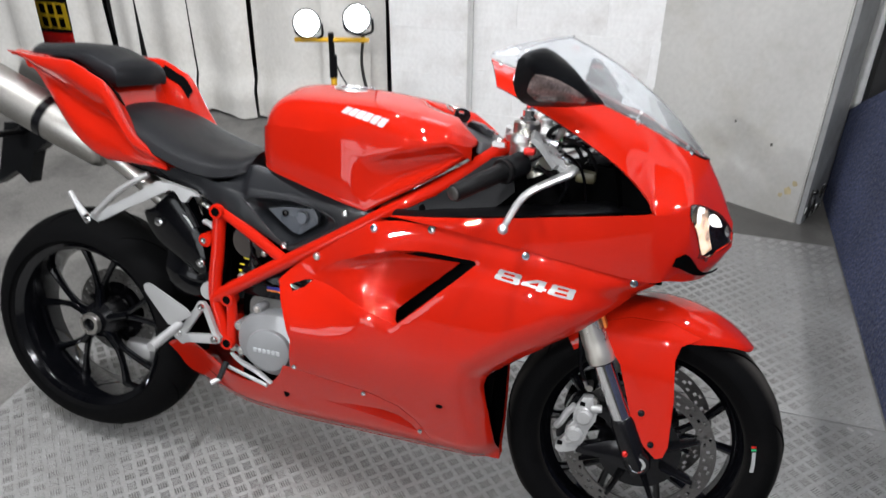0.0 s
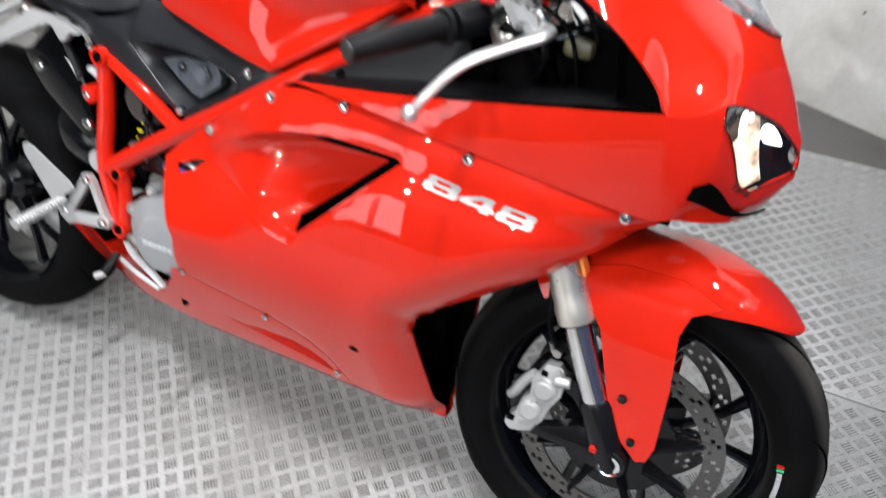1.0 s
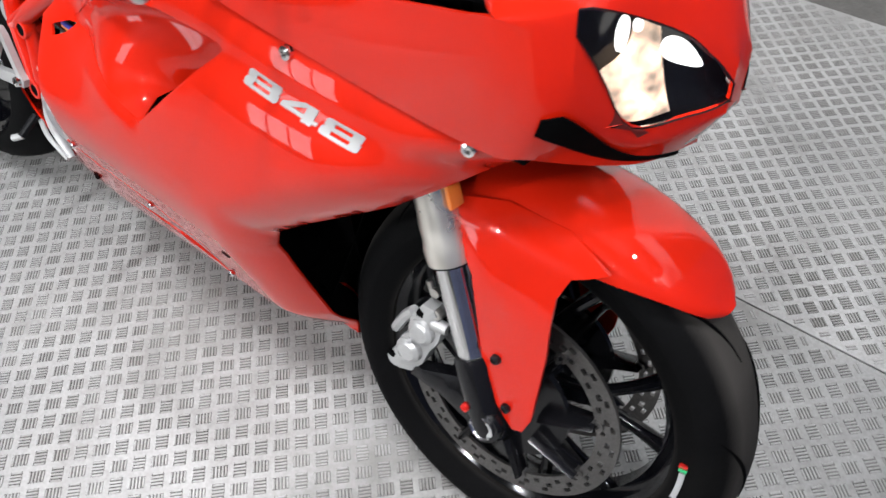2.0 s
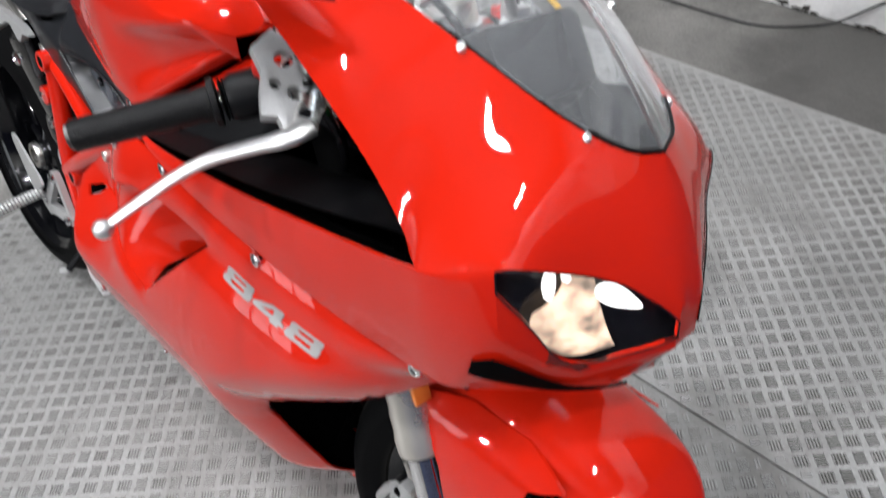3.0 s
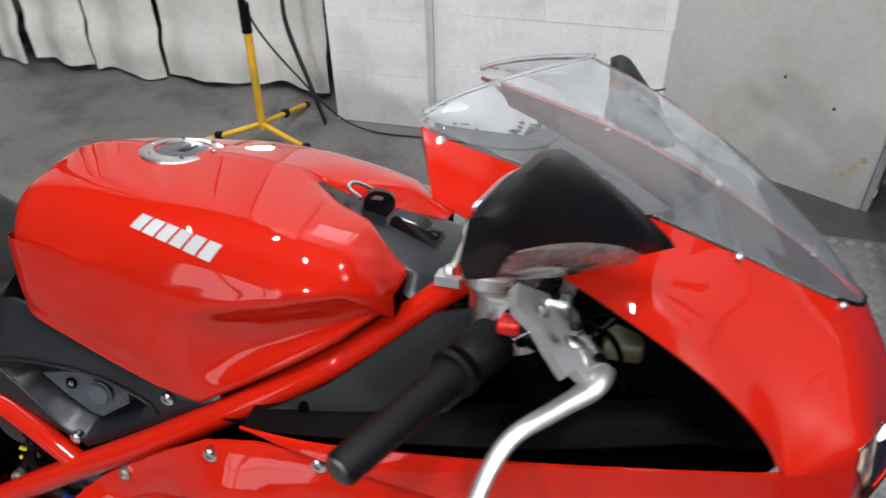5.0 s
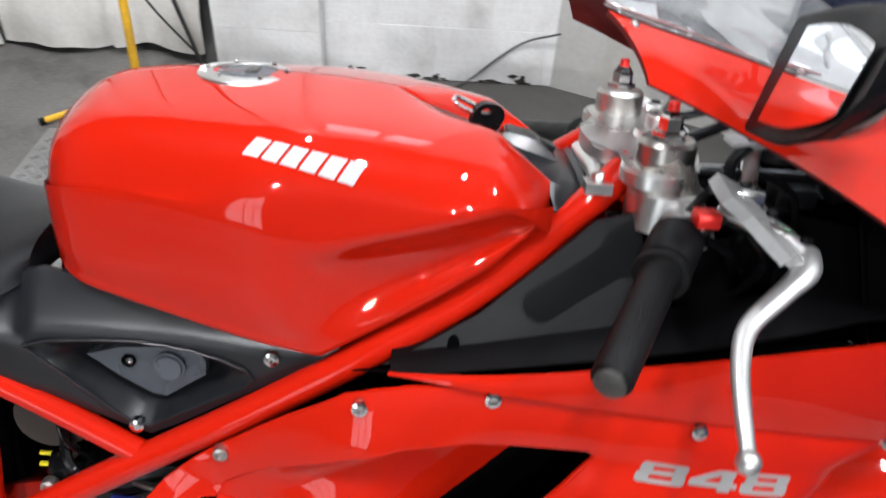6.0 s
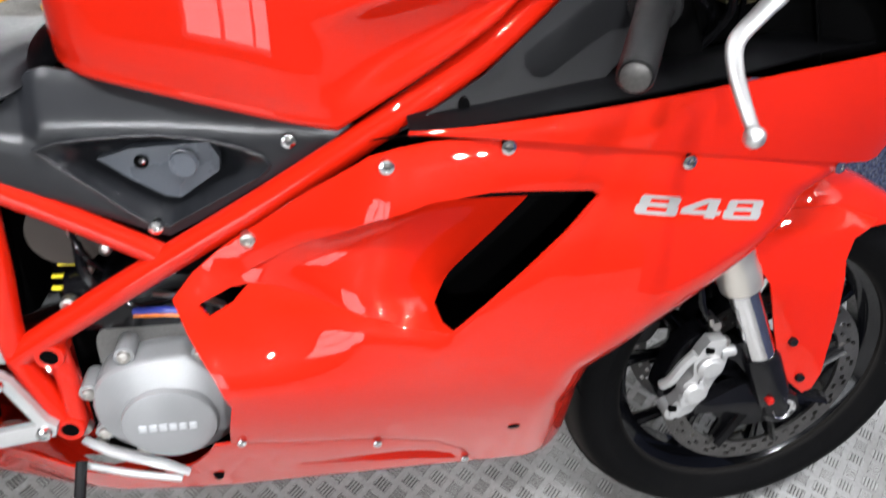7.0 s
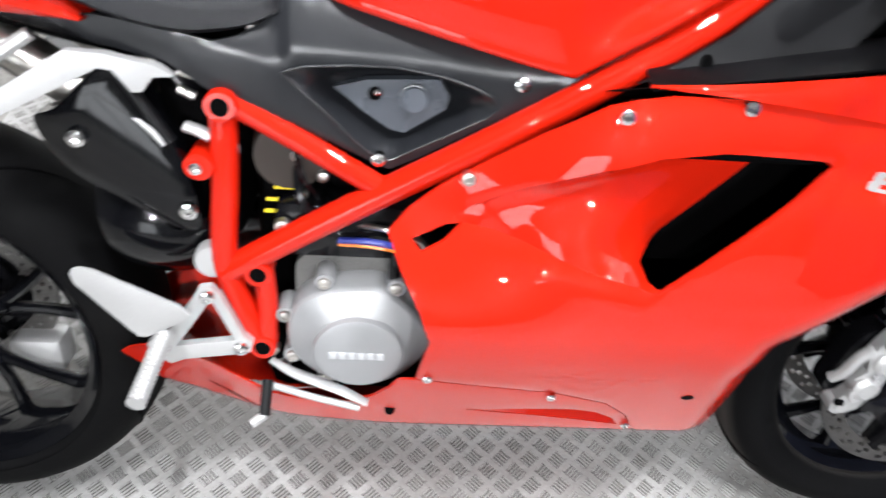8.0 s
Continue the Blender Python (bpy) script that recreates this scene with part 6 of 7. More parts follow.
def tyre(parent, r, half, rim_r, name, grooves):
    bm = bmesh.new()
    prof = [(rim_r, -half * 0.72), (rim_r + 0.012, -half * 0.86), (rim_r + 0.03, -half * 0.97)]
    for k in range(15):
        a = -math.pi / 2 + math.pi * k / 14
        prof.append((r - half * 0.80 + half * 0.80 * math.cos(a) ** 0.9 if abs(math.cos(a)) > 1e-6 else r - half * 0.80, half * math.sin(a)))
    prof += [(rim_r + 0.03, half * 0.97), (rim_r + 0.012, half * 0.86), (rim_r, half * 0.72)]
    lathe(bm, prof, (0, 0, 0), "y", 96, closed=True)
    t = part("tyre", bm, dusty_rubber(half) if name == "front" else RUBBER, parent, "black road tyre with curved tread grooves", 50)
    # grooves are near-black strips on the rubber, in place of shaded cuts
    for k in range(grooves):
        for s in (-1, 1):
            bm = bmesh.new()
            a0 = 2 * math.pi * (k + (0.5 if s > 0 else 0)) / grooves
            pts = []
            for q in range(13):
                f = q / 12
                w = s * half * (0.10 + 0.80 * f)
                rr = r - half * 0.80 + half * 0.80 * math.sqrt(max(0.0, 1 - (w / half) ** 2)) + 0.0006
                a = a0 + 0.42 * f ** 0.7
                pts.append((rr * math.cos(a), w, rr * math.sin(a)))
            sweep(bm, pts, [0.0004 + 0.0022 * math.sin(math.pi * min(0.97, max(0.03, q / 12))) for q in range(13)], 6)
            part("groove", bm, BLACK_DEEP, t)
    return t


def wheel_rim(parent, rim_r, half, name, spokes):
    bm = bmesh.new()
    prof = [(rim_r + 0.014, -half), (rim_r + 0.008, -half + 0.006), (rim_r - 0.004, -half + 0.012), (rim_r - 0.018, -half * 0.3), (rim_r - 0.018, half * 0.3), (rim_r - 0.004, half - 0.012), (rim_r + 0.008, half - 0.006), (rim_r + 0.014, half), (rim_r + 0.004, half - 0.008), (rim_r - 0.008, half * 0.3), (rim_r - 0.008, -half * 0.3), (rim_r + 0.004, -half + 0.008)]
    lathe(bm, prof, (0, 0, 0), "y", 80, closed=True)
    rim = part("rim", bm, GLOSS_BLACK, parent, "gloss black alloy rim")
    for k in range(spokes):
        a = 2 * math.pi * k / spokes + 0.3
        bm = bmesh.new()
        sweep(bm, [((0.036 + 0.014 * q) * math.cos(a), -0.012, (0.036 + 0.014 * q) * math.sin(a)) for q in range(5)], [0.024, 0.020, 0.018, 0.0175, 0.016], 12, flat=0.7)
        part("spoke", bm, GLOSS_BLACK, parent)
        for off in (-0.30, 0.30):
            bm = bmesh.new()
            path = []
            for q in range(11):
                f = q / 10
                rr = 0.070 + (rim_r - 0.078) * f
                ang = a + off * f ** 0.75
                path.append((rr * math.cos(ang), -0.012 * (1 - f), rr * math.sin(ang)))
            sweep(bm, path, [0.0135 - 0.004 * math.sin(math.pi * (0.2 + 0.8 * q / 10)) for q in range(11)], 10, flat=0.85)
            part("spoke_arm", bm, GLOSS_BLACK, parent)
    return rim


def brake_disc(parent, y, r_out, r_in, name, m=None):
    """A drilled disc on its carrier."""
    bm = bmesh.new()
    n = 96
    radii = [r_in, r_in + 0.006, r_in + 0.012, (r_in + r_out) / 2 - 0.004, (r_in + r_out) / 2 + 0.003, r_out - 0.012, r_out - 0.006, r_out]
    grid = [[[bm.verts.new((r * math.cos(2 * math.pi * k / n), y + s * 0.0025, r * math.sin(2 * math.pi * k / n))) for k in range(n)] for r in radii] for s in (-1, 1)]
    gone = lambda i, k: (i == 1 and k % 4 == 0) or (i == 3 and k % 4 == 2) or (i == 5 and k % 4 == 1)
    for i in range(len(radii) - 1):
        for k in range(n):
            k2 = (k + 1) % n
            if gone(i, k):
                for (p, q) in (((i, k), (i, k2)), ((i, k2), (i + 1, k2)), ((i + 1, k2), (i + 1, k)), ((i + 1, k), (i, k))):
                    bm.faces.new((grid[0][p[0]][p[1]], grid[0][q[0]][q[1]], grid[1][q[0]][q[1]], grid[1][p[0]][p[1]]))
                continue
            bm.faces.new((grid[0][i][k], grid[0][i][k2], grid[0][i + 1][k2], grid[0][i + 1][k]))
            bm.faces.new((grid[1][i][k], grid[1][i + 1][k], grid[1][i + 1][k2], grid[1][i][k2]))
    for i in (0, len(radii) - 1):
        for k in range(n):
            k2 = (k + 1) % n
            bm.faces.new((grid[0][i][k], grid[0][i][k2], grid[1][i][k2], grid[1][i][k]))
    d = part("brake_disc", bm, m or DISC, parent, "drilled steel brake disc with black carrier")
    bm = bmesh.new()
    lathe(bm, [(0.034, -0.004), (0.090, -0.004), (0.090, 0.004), (0.034, 0.004)] if r_in > 0.1 else [(0.034, -0.004), (0.066, -0.004), (0.066, 0.004), (0.034, 0.004)], (0, y, 0), "y", 40, closed=True)
    part("disc_carrier", bm, BLACK_SATIN, d)
    for k in range(8):
        a = 2 * math.pi * (k + 0.4) / 8
        bm = bmesh.new()
        sweep(bm, [(0.056 * math.cos(a), y, 0.056 * math.sin(a)), ((r_in + 0.002) * math.cos(a + 0.06), y, (r_in + 0.002) * math.sin(a + 0.06))], [0.026, 0.018], 8, flat=0.30)
        part("carrier_arm", bm, BLACK_SATIN, d)
    for k in range(8):
        a = 2 * math.pi * (k + 0.4) / 8 + 0.06
        bm = bmesh.new()
        lathe(bm, [(0.003, 0.004), (0.003, -0.006), (0.0085, -0.006), (0.0085, 0.004)], ((r_in + 0.003) * math.cos(a), y, (r_in + 0.003) * math.sin(a)), "y", 14, closed=True)
        part("disc_bobbin", bm, DISC, d)
    return d


def put_wheel(name, place, label, turn=0.0):
    w = new(name)
    w.parent = bike
    w.matrix_local = Matrix.Translation(place) @ pose(0, 0, 0, 0, 0, turn)
    w["label"] = label
    return w


STEER = 1.5
fw = put_wheel("front_wheel", (0.716, 0, 0.300), "front wheel with black spokes and twin discs", STEER)
tyre(fw, 0.300, 0.060, 0.218, "front", 9)
wheel_rim(fw, 0.214, 0.045, "front", 5)
brake_disc(fw, -0.066, 0.160, 0.128, "disc")
brake_disc(fw, 0.066, 0.160, 0.128, "disc")
bm = bmesh.new()
lathe(bm, [(0.016, -0.075), (0.030, -0.07), (0.045, -0.03), (0.045, 0.03), (0.030, 0.07), (0.016, 0.075)], (0, 0, 0), "y", 28)
part("hub", bm, BLACK_SATIN, fw)
rng = random.Random(8)
bm = bmesh.new()
for i in range(10):
    a = 0.155 - 0.020 * i
    r = 0.2355
    w, h = 0.0045, 0.0035
    c, s = math.cos(a), math.sin(a)
    for rr, sgn in ((r, 0),):
        q = [((rr + dr) * math.cos(a + da), -0.0572, (rr + dr) * math.sin(a + da)) for dr, da in ((-h, -0.008), (h, -0.008), (h, 0.008), (-h, 0.008))]
        loft(bm, [q, [(x, y + 0.004, z) for x, y, z in q]], True, True)
part("sidewall_mark", bm, WHITE_MARK, fw, "small white sidewall lettering as bars")
for col, a in ((RED_SMALL, 0.215), (mat("green_mark", (0.02, 0.35, 0.12), 0.5), 0.188)):
    bm = bmesh.new()
    q = [((0.2355 + dr) * math.cos(a + da), -0.0573, (0.2355 + dr) * math.sin(a + da)) for dr, da in ((-0.005, -0.009), (0.005, -0.009), (0.005, 0.009), (-0.005, 0.009))]
    loft(bm, [q, [(x, y + 0.004, z) for x, y, z in q]], True, True)
    part("sidewall_patch", bm, col, fw)

rw = put_wheel("rear_wheel", (-0.704, 0, 0.317), "rear wheel with black spokes and wide tyre")
tyre(rw, 0.303, 0.087, 0.216, "rear", 8)
wheel_rim(rw, 0.210, 0.075, "rear", 5)
brake_disc(rw, 0.055, 0.122, 0.085, "disc")
bm = bmesh.new()
lathe(bm, [(0.0, -0.048), (0.012, -0.048), (0.014, -0.055), (0.026, -0.055), (0.03, -0.05), (0.032, -0.035), (0.05, -0.02), (0.055, 0.04), (0.03, 0.08)], (0, 0, 0), "y", 28)
part("hub", bm, BLACK_SATIN, rw)
bm = bmesh.new()
lathe(bm, [(0.018, -0.062), (0.028, -0.062), (0.030, -0.058), (0.030, -0.045), (0.018, -0.045)], (0, 0, 0), "y", 6 * 4, closed=True)
part("wheel_nut", bm, STEEL, rw, "large steel wheel nut")
bm = bmesh.new()
box(bm, (-0.66, 0.02, 0.19), (-0.58, 0.075, 0.25), 0.012)
part("rear_caliper", bm, ALLOY_WHITE, bike, "silver rear brake caliper behind the spokes")
bm = bmesh.new()
lathe(bm, [(0.0, 0.02), (0.10, 0.02), (0.105, 0.05), (0.0, 0.06)], (-0.715, 0.05, 0.315), "y", 30)
part("axle_carrier", bm, BLACK_SATIN, bike)

# ---- front fork, calipers and mudguard
AX = Vector((0.139, 0, -0.293)).normalized()
for side in (-1, 1):
    foot = Vector((0.716, side * 0.108, 0.293))
    at = lambda d: foot - AX * d + Vector((0, side * -0.004 * d, 0))
    bm = bmesh.new()
    sweep(bm, [at(0.235), at(0.255), at(0.265), at(0.29), at(0.30), at(0.74)], [0.0285, 0.0295, 0.0275, 0.0275, 0.0260, 0.0260], 24)
    leg = part("fork_leg", bm, FORK, bike, "pale metal upside-down fork leg")
    # near-black sleeve added to put the bars' shadow on the leg
    bm = bmesh.new()
    sweep(bm, [at(0.48), at(0.49), at(0.635), at(0.645)], [0.0262, 0.0285, 0.0285, 0.0262], 22)
    part("fork_shade_sleeve", bm, BLACK_DEEP, leg, "near-black sleeve under the yoke for the handlebar shadow")
    bm = bmesh.new()
    sweep(bm, [at(0.08), at(0.24)], 0.0215, 22)
    part("fork_slider", bm, CHROME, leg, "chromed fork slider")
    bm = bmesh.new()
    sweep(bm, [at(0.232), at(0.2365)], 0.0265, 22)
    part("dust_seal", bm, BLACK_PLASTIC, leg)
    bm = bmesh.new()
    q = at(0.345) + Vector((0.029, side * 0.004, 0.012))
    box(bm, tuple(q - Vector((0.003, 0.012, 0.038))), tuple(q + Vector((0.003, 0.012, 0.038))), 0.002)
    turned(bm, 0, Matrix.Translation(q) @ pose(0, 0, 0, 0, -25, 0) @ Matrix.Translation(-q))
    part("fork_reflector", bm, AMBER, leg, "orange reflector strip")
    bm = bmesh.new()
    sweep(bm, [at(0.105), at(0.095), at(0.02), at(-0.02)], [0.024, 0.027, 0.027, 0.024], 18)
    lathe(bm, [(0.0, 0.018), (0.026, 0.018), (0.027, 0.012), (0.027, -0.012), (0.024, -0.018), (0.0, -0.018)], (0.718, side * 0.112, 0.298), "y", 26)
    # two arms that carry the caliper
    panel(bm, [(0.722, 0.272), (0.722, 0.318), (0.690, 0.334), (0.655, 0.327), (0.592, 0.302), (0.588, 0.288), (0.640, 0.287), (0.690, 0.272)], lambda x, z: 0.117 - 0.35 * max(0.0, z - 0.303), 0.022, 0.014, (), side)
    panel(bm, [(0.702, 0.325), (0.694, 0.384), (0.668, 0.394), (0.640, 0.402), (0.612, 0.404), (0.610, 0.388), (0.640, 0.372), (0.664, 0.345), (0.680, 0.322)], lambda x, z: 0.108, 0.020, 0.014, (), side)
    part("fork_foot", bm, BLACK_SATIN, leg, "black cast fork foot")
    bm = bmesh.new()
    lathe(bm, [(0.011, 0.0), (0.016, 0.0), (0.018, -0.003 * -side), (0.018, 0.004)], (0.718, side * (0.131), 0.298), "y", 24, closed=True)
    part("axle_end", bm, CHROME, leg, "bright hollow axle end")
    bm = bmesh.new()
    lathe(bm, [(0.0, 0.0), (0.011, 0.0), (0.011, 0.003), (0.0, 0.003)], (0.718, side * 0.130, 0.298), "y", 16)
    part("axle_bore", bm, BLACK_DEEP, leg)
    screw(leg, (0.690, side * 0.134, 0.318), 0.006, "pinch_bolt", (0, side, 0), RED_SMALL)
    # caliper
    c0, c1 = Vector((0.553, side * 0.088, 0.292)), Vector((0.598, side * 0.088, 0.415))
    bm = bmesh.new()
    panel(bm, [(0.589, 0.417), (0.609, 0.421), (0.622, 0.391), (0.620, 0.366), (0.609, 0.343), (0.601, 0.313), (0.586, 0.288), (0.566, 0.281), (0.550, 0.287), (0.551, 0.306), (0.562, 0.322), (0.563, 0.343), (0.574, 0.358), (0.572, 0.381), (0.580, 0.400)], lambda x, z: 0.112 + 0.006 * math.exp(-((0.34 * (z - 0.35) - 0.94 * (x - 0.580)) / 0.012) ** 2), 0.020, 0.012, (), side)
    bmesh.ops.bevel(bm, geom=[e for e in bm.edges if e.calc_face_angle(0) > 1.0], offset=0.003, segments=2, affect="EDGES")
    for px, pz in ((0.570, 0.318), (0.596, 0.384)):
        lathe(bm, [(0.0, -0.002), (0.004, -0.002), (0.005, -0.005), (0.010, -0.005), (0.012, -0.003), (0.013, 0.004)] if side < 0 else [(0.0, 0.002), (0.004, 0.002), (0.005, 0.005), (0.010, 0.005), (0.012, 0.003), (0.013, -0.004)], (px, side * 0.116, pz), "y", 18)
    # piston housings stand out as two rounded bosses, with a bridge behind and a mounting ear
    for px, pz, rr in ((0.580, 0.330, 0.021), (0.595, 0.374, 0.021)):
        sweep(bm, [(px, side * 0.100, pz), (px, side * 0.119, pz), (px, side * 0.1235, pz)], [rr, rr * 0.92, rr * 0.62], 18)
    sweep(bm, smooth_curve([(0.540, side * 0.094, 0.330), (0.548, side * 0.102, 0.345), (0.560, side * 0.104, 0.372), (0.574, side * 0.106, 0.392)], 10), [0.008] * 10, 8)
    sweep(bm, [(0.608, side * 0.108, 0.394), (0.630, side * 0.108, 0.396)], [0.011, 0.008], 12)
    sweep(bm, [(0.556, side * 0.085, 0.291), (0.556, side * 0.112, 0.291)], 0.013, 12)
    cal = part("brake_caliper", bm, CALIPER, bike, "silver four-piston radial brake caliper")
    bm = bmesh.new()
    panel(bm, rounded([(0.546, 0.296), (0.541, 0.325), (0.560, 0.384), (0.582, 0.408), (0.604, 0.408), (0.606, 0.350), (0.585, 0.296)], 40), lambda x, z: 0.088, 0.034, 0.014, (), side)
    part("inner_body", bm, BLACK_SATIN, cal, "dark inner half of the caliper")
    # black blocks on the face stand for shaded gaps in the casting
    for f, wide in ((0.08, 0.006), (0.90, 0.006)):
        bm = bmesh.new()
        q = c0.lerp(c1, f)
        box(bm, (q.x - wide - 0.004, q.y + side * 0.026 - 0.004, q.z - 0.0045), (q.x + wide - 0.004, q.y + side * 0.026 + 0.004, q.z + 0.0045), 0.002)
        part("slot", bm, BLACK_DEEP, cal, "gap in the caliper, its shade drawn as a black block")
    for f in (0.02, 0.98):
        screw(cal, c0.lerp(c1, f) + Vector((0.014, side * 0.022, 0)), 0.008, "caliper_bolt", (0, side, 0), STEEL)
    bm = bmesh.new()
    for i in range(5):
        q = c0.lerp(c1, 0.35 + 0.07 * i) + Vector((0.008, side * 0.0325, 0))
        box(bm, tuple(q - Vector((0.003, 0.0015, 0.0035))), tuple(q + Vector((0.003, 0.0015, 0.0035))), 0.0005)
    part("badge_bar", bm, mat("grey_mark", (0.3, 0.3, 0.3), 0.5), cal)
    bm = bmesh.new()
    sweep(bm, smooth_curve([tuple(c1 + Vector((0.0, side * 0.01, 0.015))), (0.575, side * 0.09, 0.47), (0.56, side * 0.08, 0.56), (0.53, side * 0.06, 0.66)], 16), 0.005, 8)
    part("brake_hose", bm, BLACK_SATIN, bike, "black brake hose")
    bm = bmesh.new()
    lathe(bm, [(0.0, -0.016), (0.007, -0.016), (0.007, 0.016), (0.0, 0.016)], tuple(c1 + Vector((0.0, 0, 0.02))), "y", 12)
    sweep(bm, [tuple(c1 + Vector((-0.006, side * 0.012, 0.02))), tuple(c1 + Vector((-0.012, side * 0.014, 0.035)))], 0.004, 8)
    part("banjo_bolt", bm, STEEL, cal)


def guard_rows():
    """The mudguard's hood over the tyre."""
    rows = []
    n = 36
    for k in range(n):
        f = k / (n - 1)
        a = radians(128 - 76 * f)
        r = 0.322 + 0.008 * math.sin(math.pi * f)
        wid = (0.086 - 0.006 * ease(0.3, 0.0, f)) * math.sqrt(max(0.01, 1 - max(0.0, (f - 0.62) / 0.385) ** 2.2))
        drop = 0.060 - 0.050 * ease(0.60, 1.0, f)
        row = []
        for q in range(17):
            s = q / 16 * 2 - 1
            row.append((0.716 + (r - drop * abs(s) ** 2.6) * math.cos(a), wid * math.sin(s * 1.45) / math.sin(1.45), 0.300 + (r - drop * abs(s) ** 2.6) * math.sin(a)))
        rows.append(row)
    return rows


bm = bmesh.new()
loft(bm, guard_rows())
shell(bm, 0.003)
guard = part("front_mudguard", bm, RED, bike, "glossy red front mudguard", 40)
for side in (-1, 1):
    bm = bmesh.new()
    panel(bm, [(0.590, 0.582), (0.652, 0.508), (0.690, 0.395), (0.725, 0.335), (0.752, 0.312), (0.766, 0.318), (0.773, 0.345), (0.768, 0.45), (0.757, 0.535), (0.765, 0.565), (0.80, 0.585), (0.74, 0.602), (0.66, 0.600)], lambda x, z: 0.118 - 0.36 * max(0.0, z - 0.50) ** 1.25 - 0.02 * ease(0.57, 0.61, z), 0.004, 0.014, (), side)
    part("mudguard_side", bm, RED, guard, "red mudguard leg bolted to the fork")
    for x, z in ((0.709, 0.411), (0.738, 0.344)):
        screw(guard, (x, side * 0.120, z), 0.007, "guard_screw", (0, side, 0), BLACK_SATIN)

# ---- top yoke, clip-on bars, levers
bm = bmesh.new()
ring = [(0.455, 0.0), (0.452, -0.05), (0.435, -0.105), (0.412, -0.132), (0.380, -0.130), (0.364, -0.105), (0.372, -0.07), (0.352, -0.045), (0.345, 0.0)]
ring = ring + [(x, -y) for x, y in ring[-2:0:-1]]
pts = smooth_curve([(x, y, 0) for x, y in ring], 64, closed=True)
loft(bm, [[(p.x, p.y, 0.935) for p in pts], [(p.x, p.y, 0.952) for p in pts]], True, True)
bmesh.ops.bevel(bm, geom=[e for e in bm.edges if abs(e.verts[0].co.z - e.verts[1].co.z) < 1e-4 and e.calc_length() < 0.05], offset=0.003, segments=2, affect="EDGES")
yoke = part("top_yoke", bm, ALLOY, bike, "bare alloy top yoke", 40)
bm = bmesh.new()
lathe(bm, [(0.0, 0.024), (0.013, 0.024), (0.015, 0.022), (0.015, 0.010), (0.024, 0.008), (0.026, 0.0)], (0.425, 0, 0.951), "z", 6 * 4)
part("stem_nut", bm, ALLOY, yoke, "alloy steering stem nut")
for side in (-1, 1):
    c = (0.404, side * 0.102, 0.0)
    bm = bmesh.new()
    lathe(bm, [(0.0, 0.978), (0.024, 0.978), (0.027, 0.974), (0.027, 0.945), (0.031, 0.944), (0.031, 0.93)], c, "z", 30)
    capf = part("fork_cap", bm, STEEL, yoke, "steel fork top cap")
    bm = bmesh.new()
    lathe(bm, [(0.0, 1.004), (0.008, 1.004), (0.009, 1.0), (0.0115, 0.998), (0.0115, 0.986), (0.016, 0.985), (0.016, 0.977)], c, "z", 6)
    part("adjuster", bm, CHROME, capf, "polished adjuster", 20)
    bm = bmesh.new()
    lathe(bm, [(0.0, 1.012), (0.005, 1.012), (0.006, 1.003)], c, "z", 12)
    part("adjuster_tip", bm, RED_SMALL, capf, "red adjuster tip")
    bm = bmesh.new()
    lathe(bm, [(0.030, 0.932), (0.036, 0.930), (0.037, 0.895), (0.030, 0.893)], (0.411, side * 0.102, 0), "z", 28, closed=True)
    sweep(bm, [(0.42, side * 0.125, 0.912), (0.417, side * 0.155, 0.908)], [0.02, 0.016], 16)
    part("bar_clamp", bm, ALLOY, yoke, "alloy clip-on clamp")
    # bar, switch housing and grip
    b0, b1 = Vector((0.425, side * 0.13, 0.908)), Vector((0.321, side * 0.330, 0.860))
    bm = bmesh.new()
    sweep(bm, [b0, b0.lerp(b1, 0.97)], 0.011, 14)
    bar = part("handlebar", bm, BLACK_SATIN, bike, "black clip-on handlebar with rubber grip")
    bm = bmesh.new()
    sweep(bm, [b0.lerp(b1, f) for f in (0.12, 0.14, 0.30, 0.34)], [0.018, 0.024, 0.024, 0.019], 18)
    part("switch_housing", bm, BLACK_PLASTIC, bar)
    bm = bmesh.new()
    path = [b0.lerp(b1, 0.37 + 0.005 * k) for k in range(3)] + [b0.lerp(b1, 0.40), b0.lerp(b1, 0.405), b0.lerp(b1, 0.46), b0.lerp(b1, 0.97), b0.lerp(b1, 0.98)]
    sweep(bm, path, [0.023, 0.025, 0.025, 0.024, 0.0185, 0.0168, 0.0160, 0.0145], 22)
    part("grip", bm, GRIP, bar, "black rubber grip with a worn end")
    for f in (0.335, 0.35):
        bm = bmesh.new()
        sweep(bm, [b0.lerp(b1, f - 0.006), b0.lerp(b1, f), b0.lerp(b1, f + 0.006)], [0.019, 0.022, 0.019], 18)
        part("throttle_ring", bm, BLACK_PLASTIC, bar)
    bm = bmesh.new()
    sweep(bm, [b0.lerp(b1, 0.975), b0.lerp(b1, 0.995), b0.lerp(b1, 1.0)], [0.0125, 0.0125, 0.010], 18)
    part("bar_end", bm, DISC, bar, "metal bar end")
    bm = bmesh.new()
    box(bm, (0.415, min(side * 0.162, side * 0.185), 0.922), (0.437, max(side * 0.162, side * 0.185), 0.936), 0.004)
    part("kill_switch", bm, RED_SMALL, bar, "red switch")
    # master cylinder and lever
    bm = bmesh.new()
    sweep(bm, [(0.448, side * 0.145, 0.930), (0.466, side * 0.158, 0.924), (0.492, side * 0.172, 0.916), (0.508, side * 0.190, 0.908)], [0.014, 0.016, 0.015, 0.012], 12, flat=0.75)
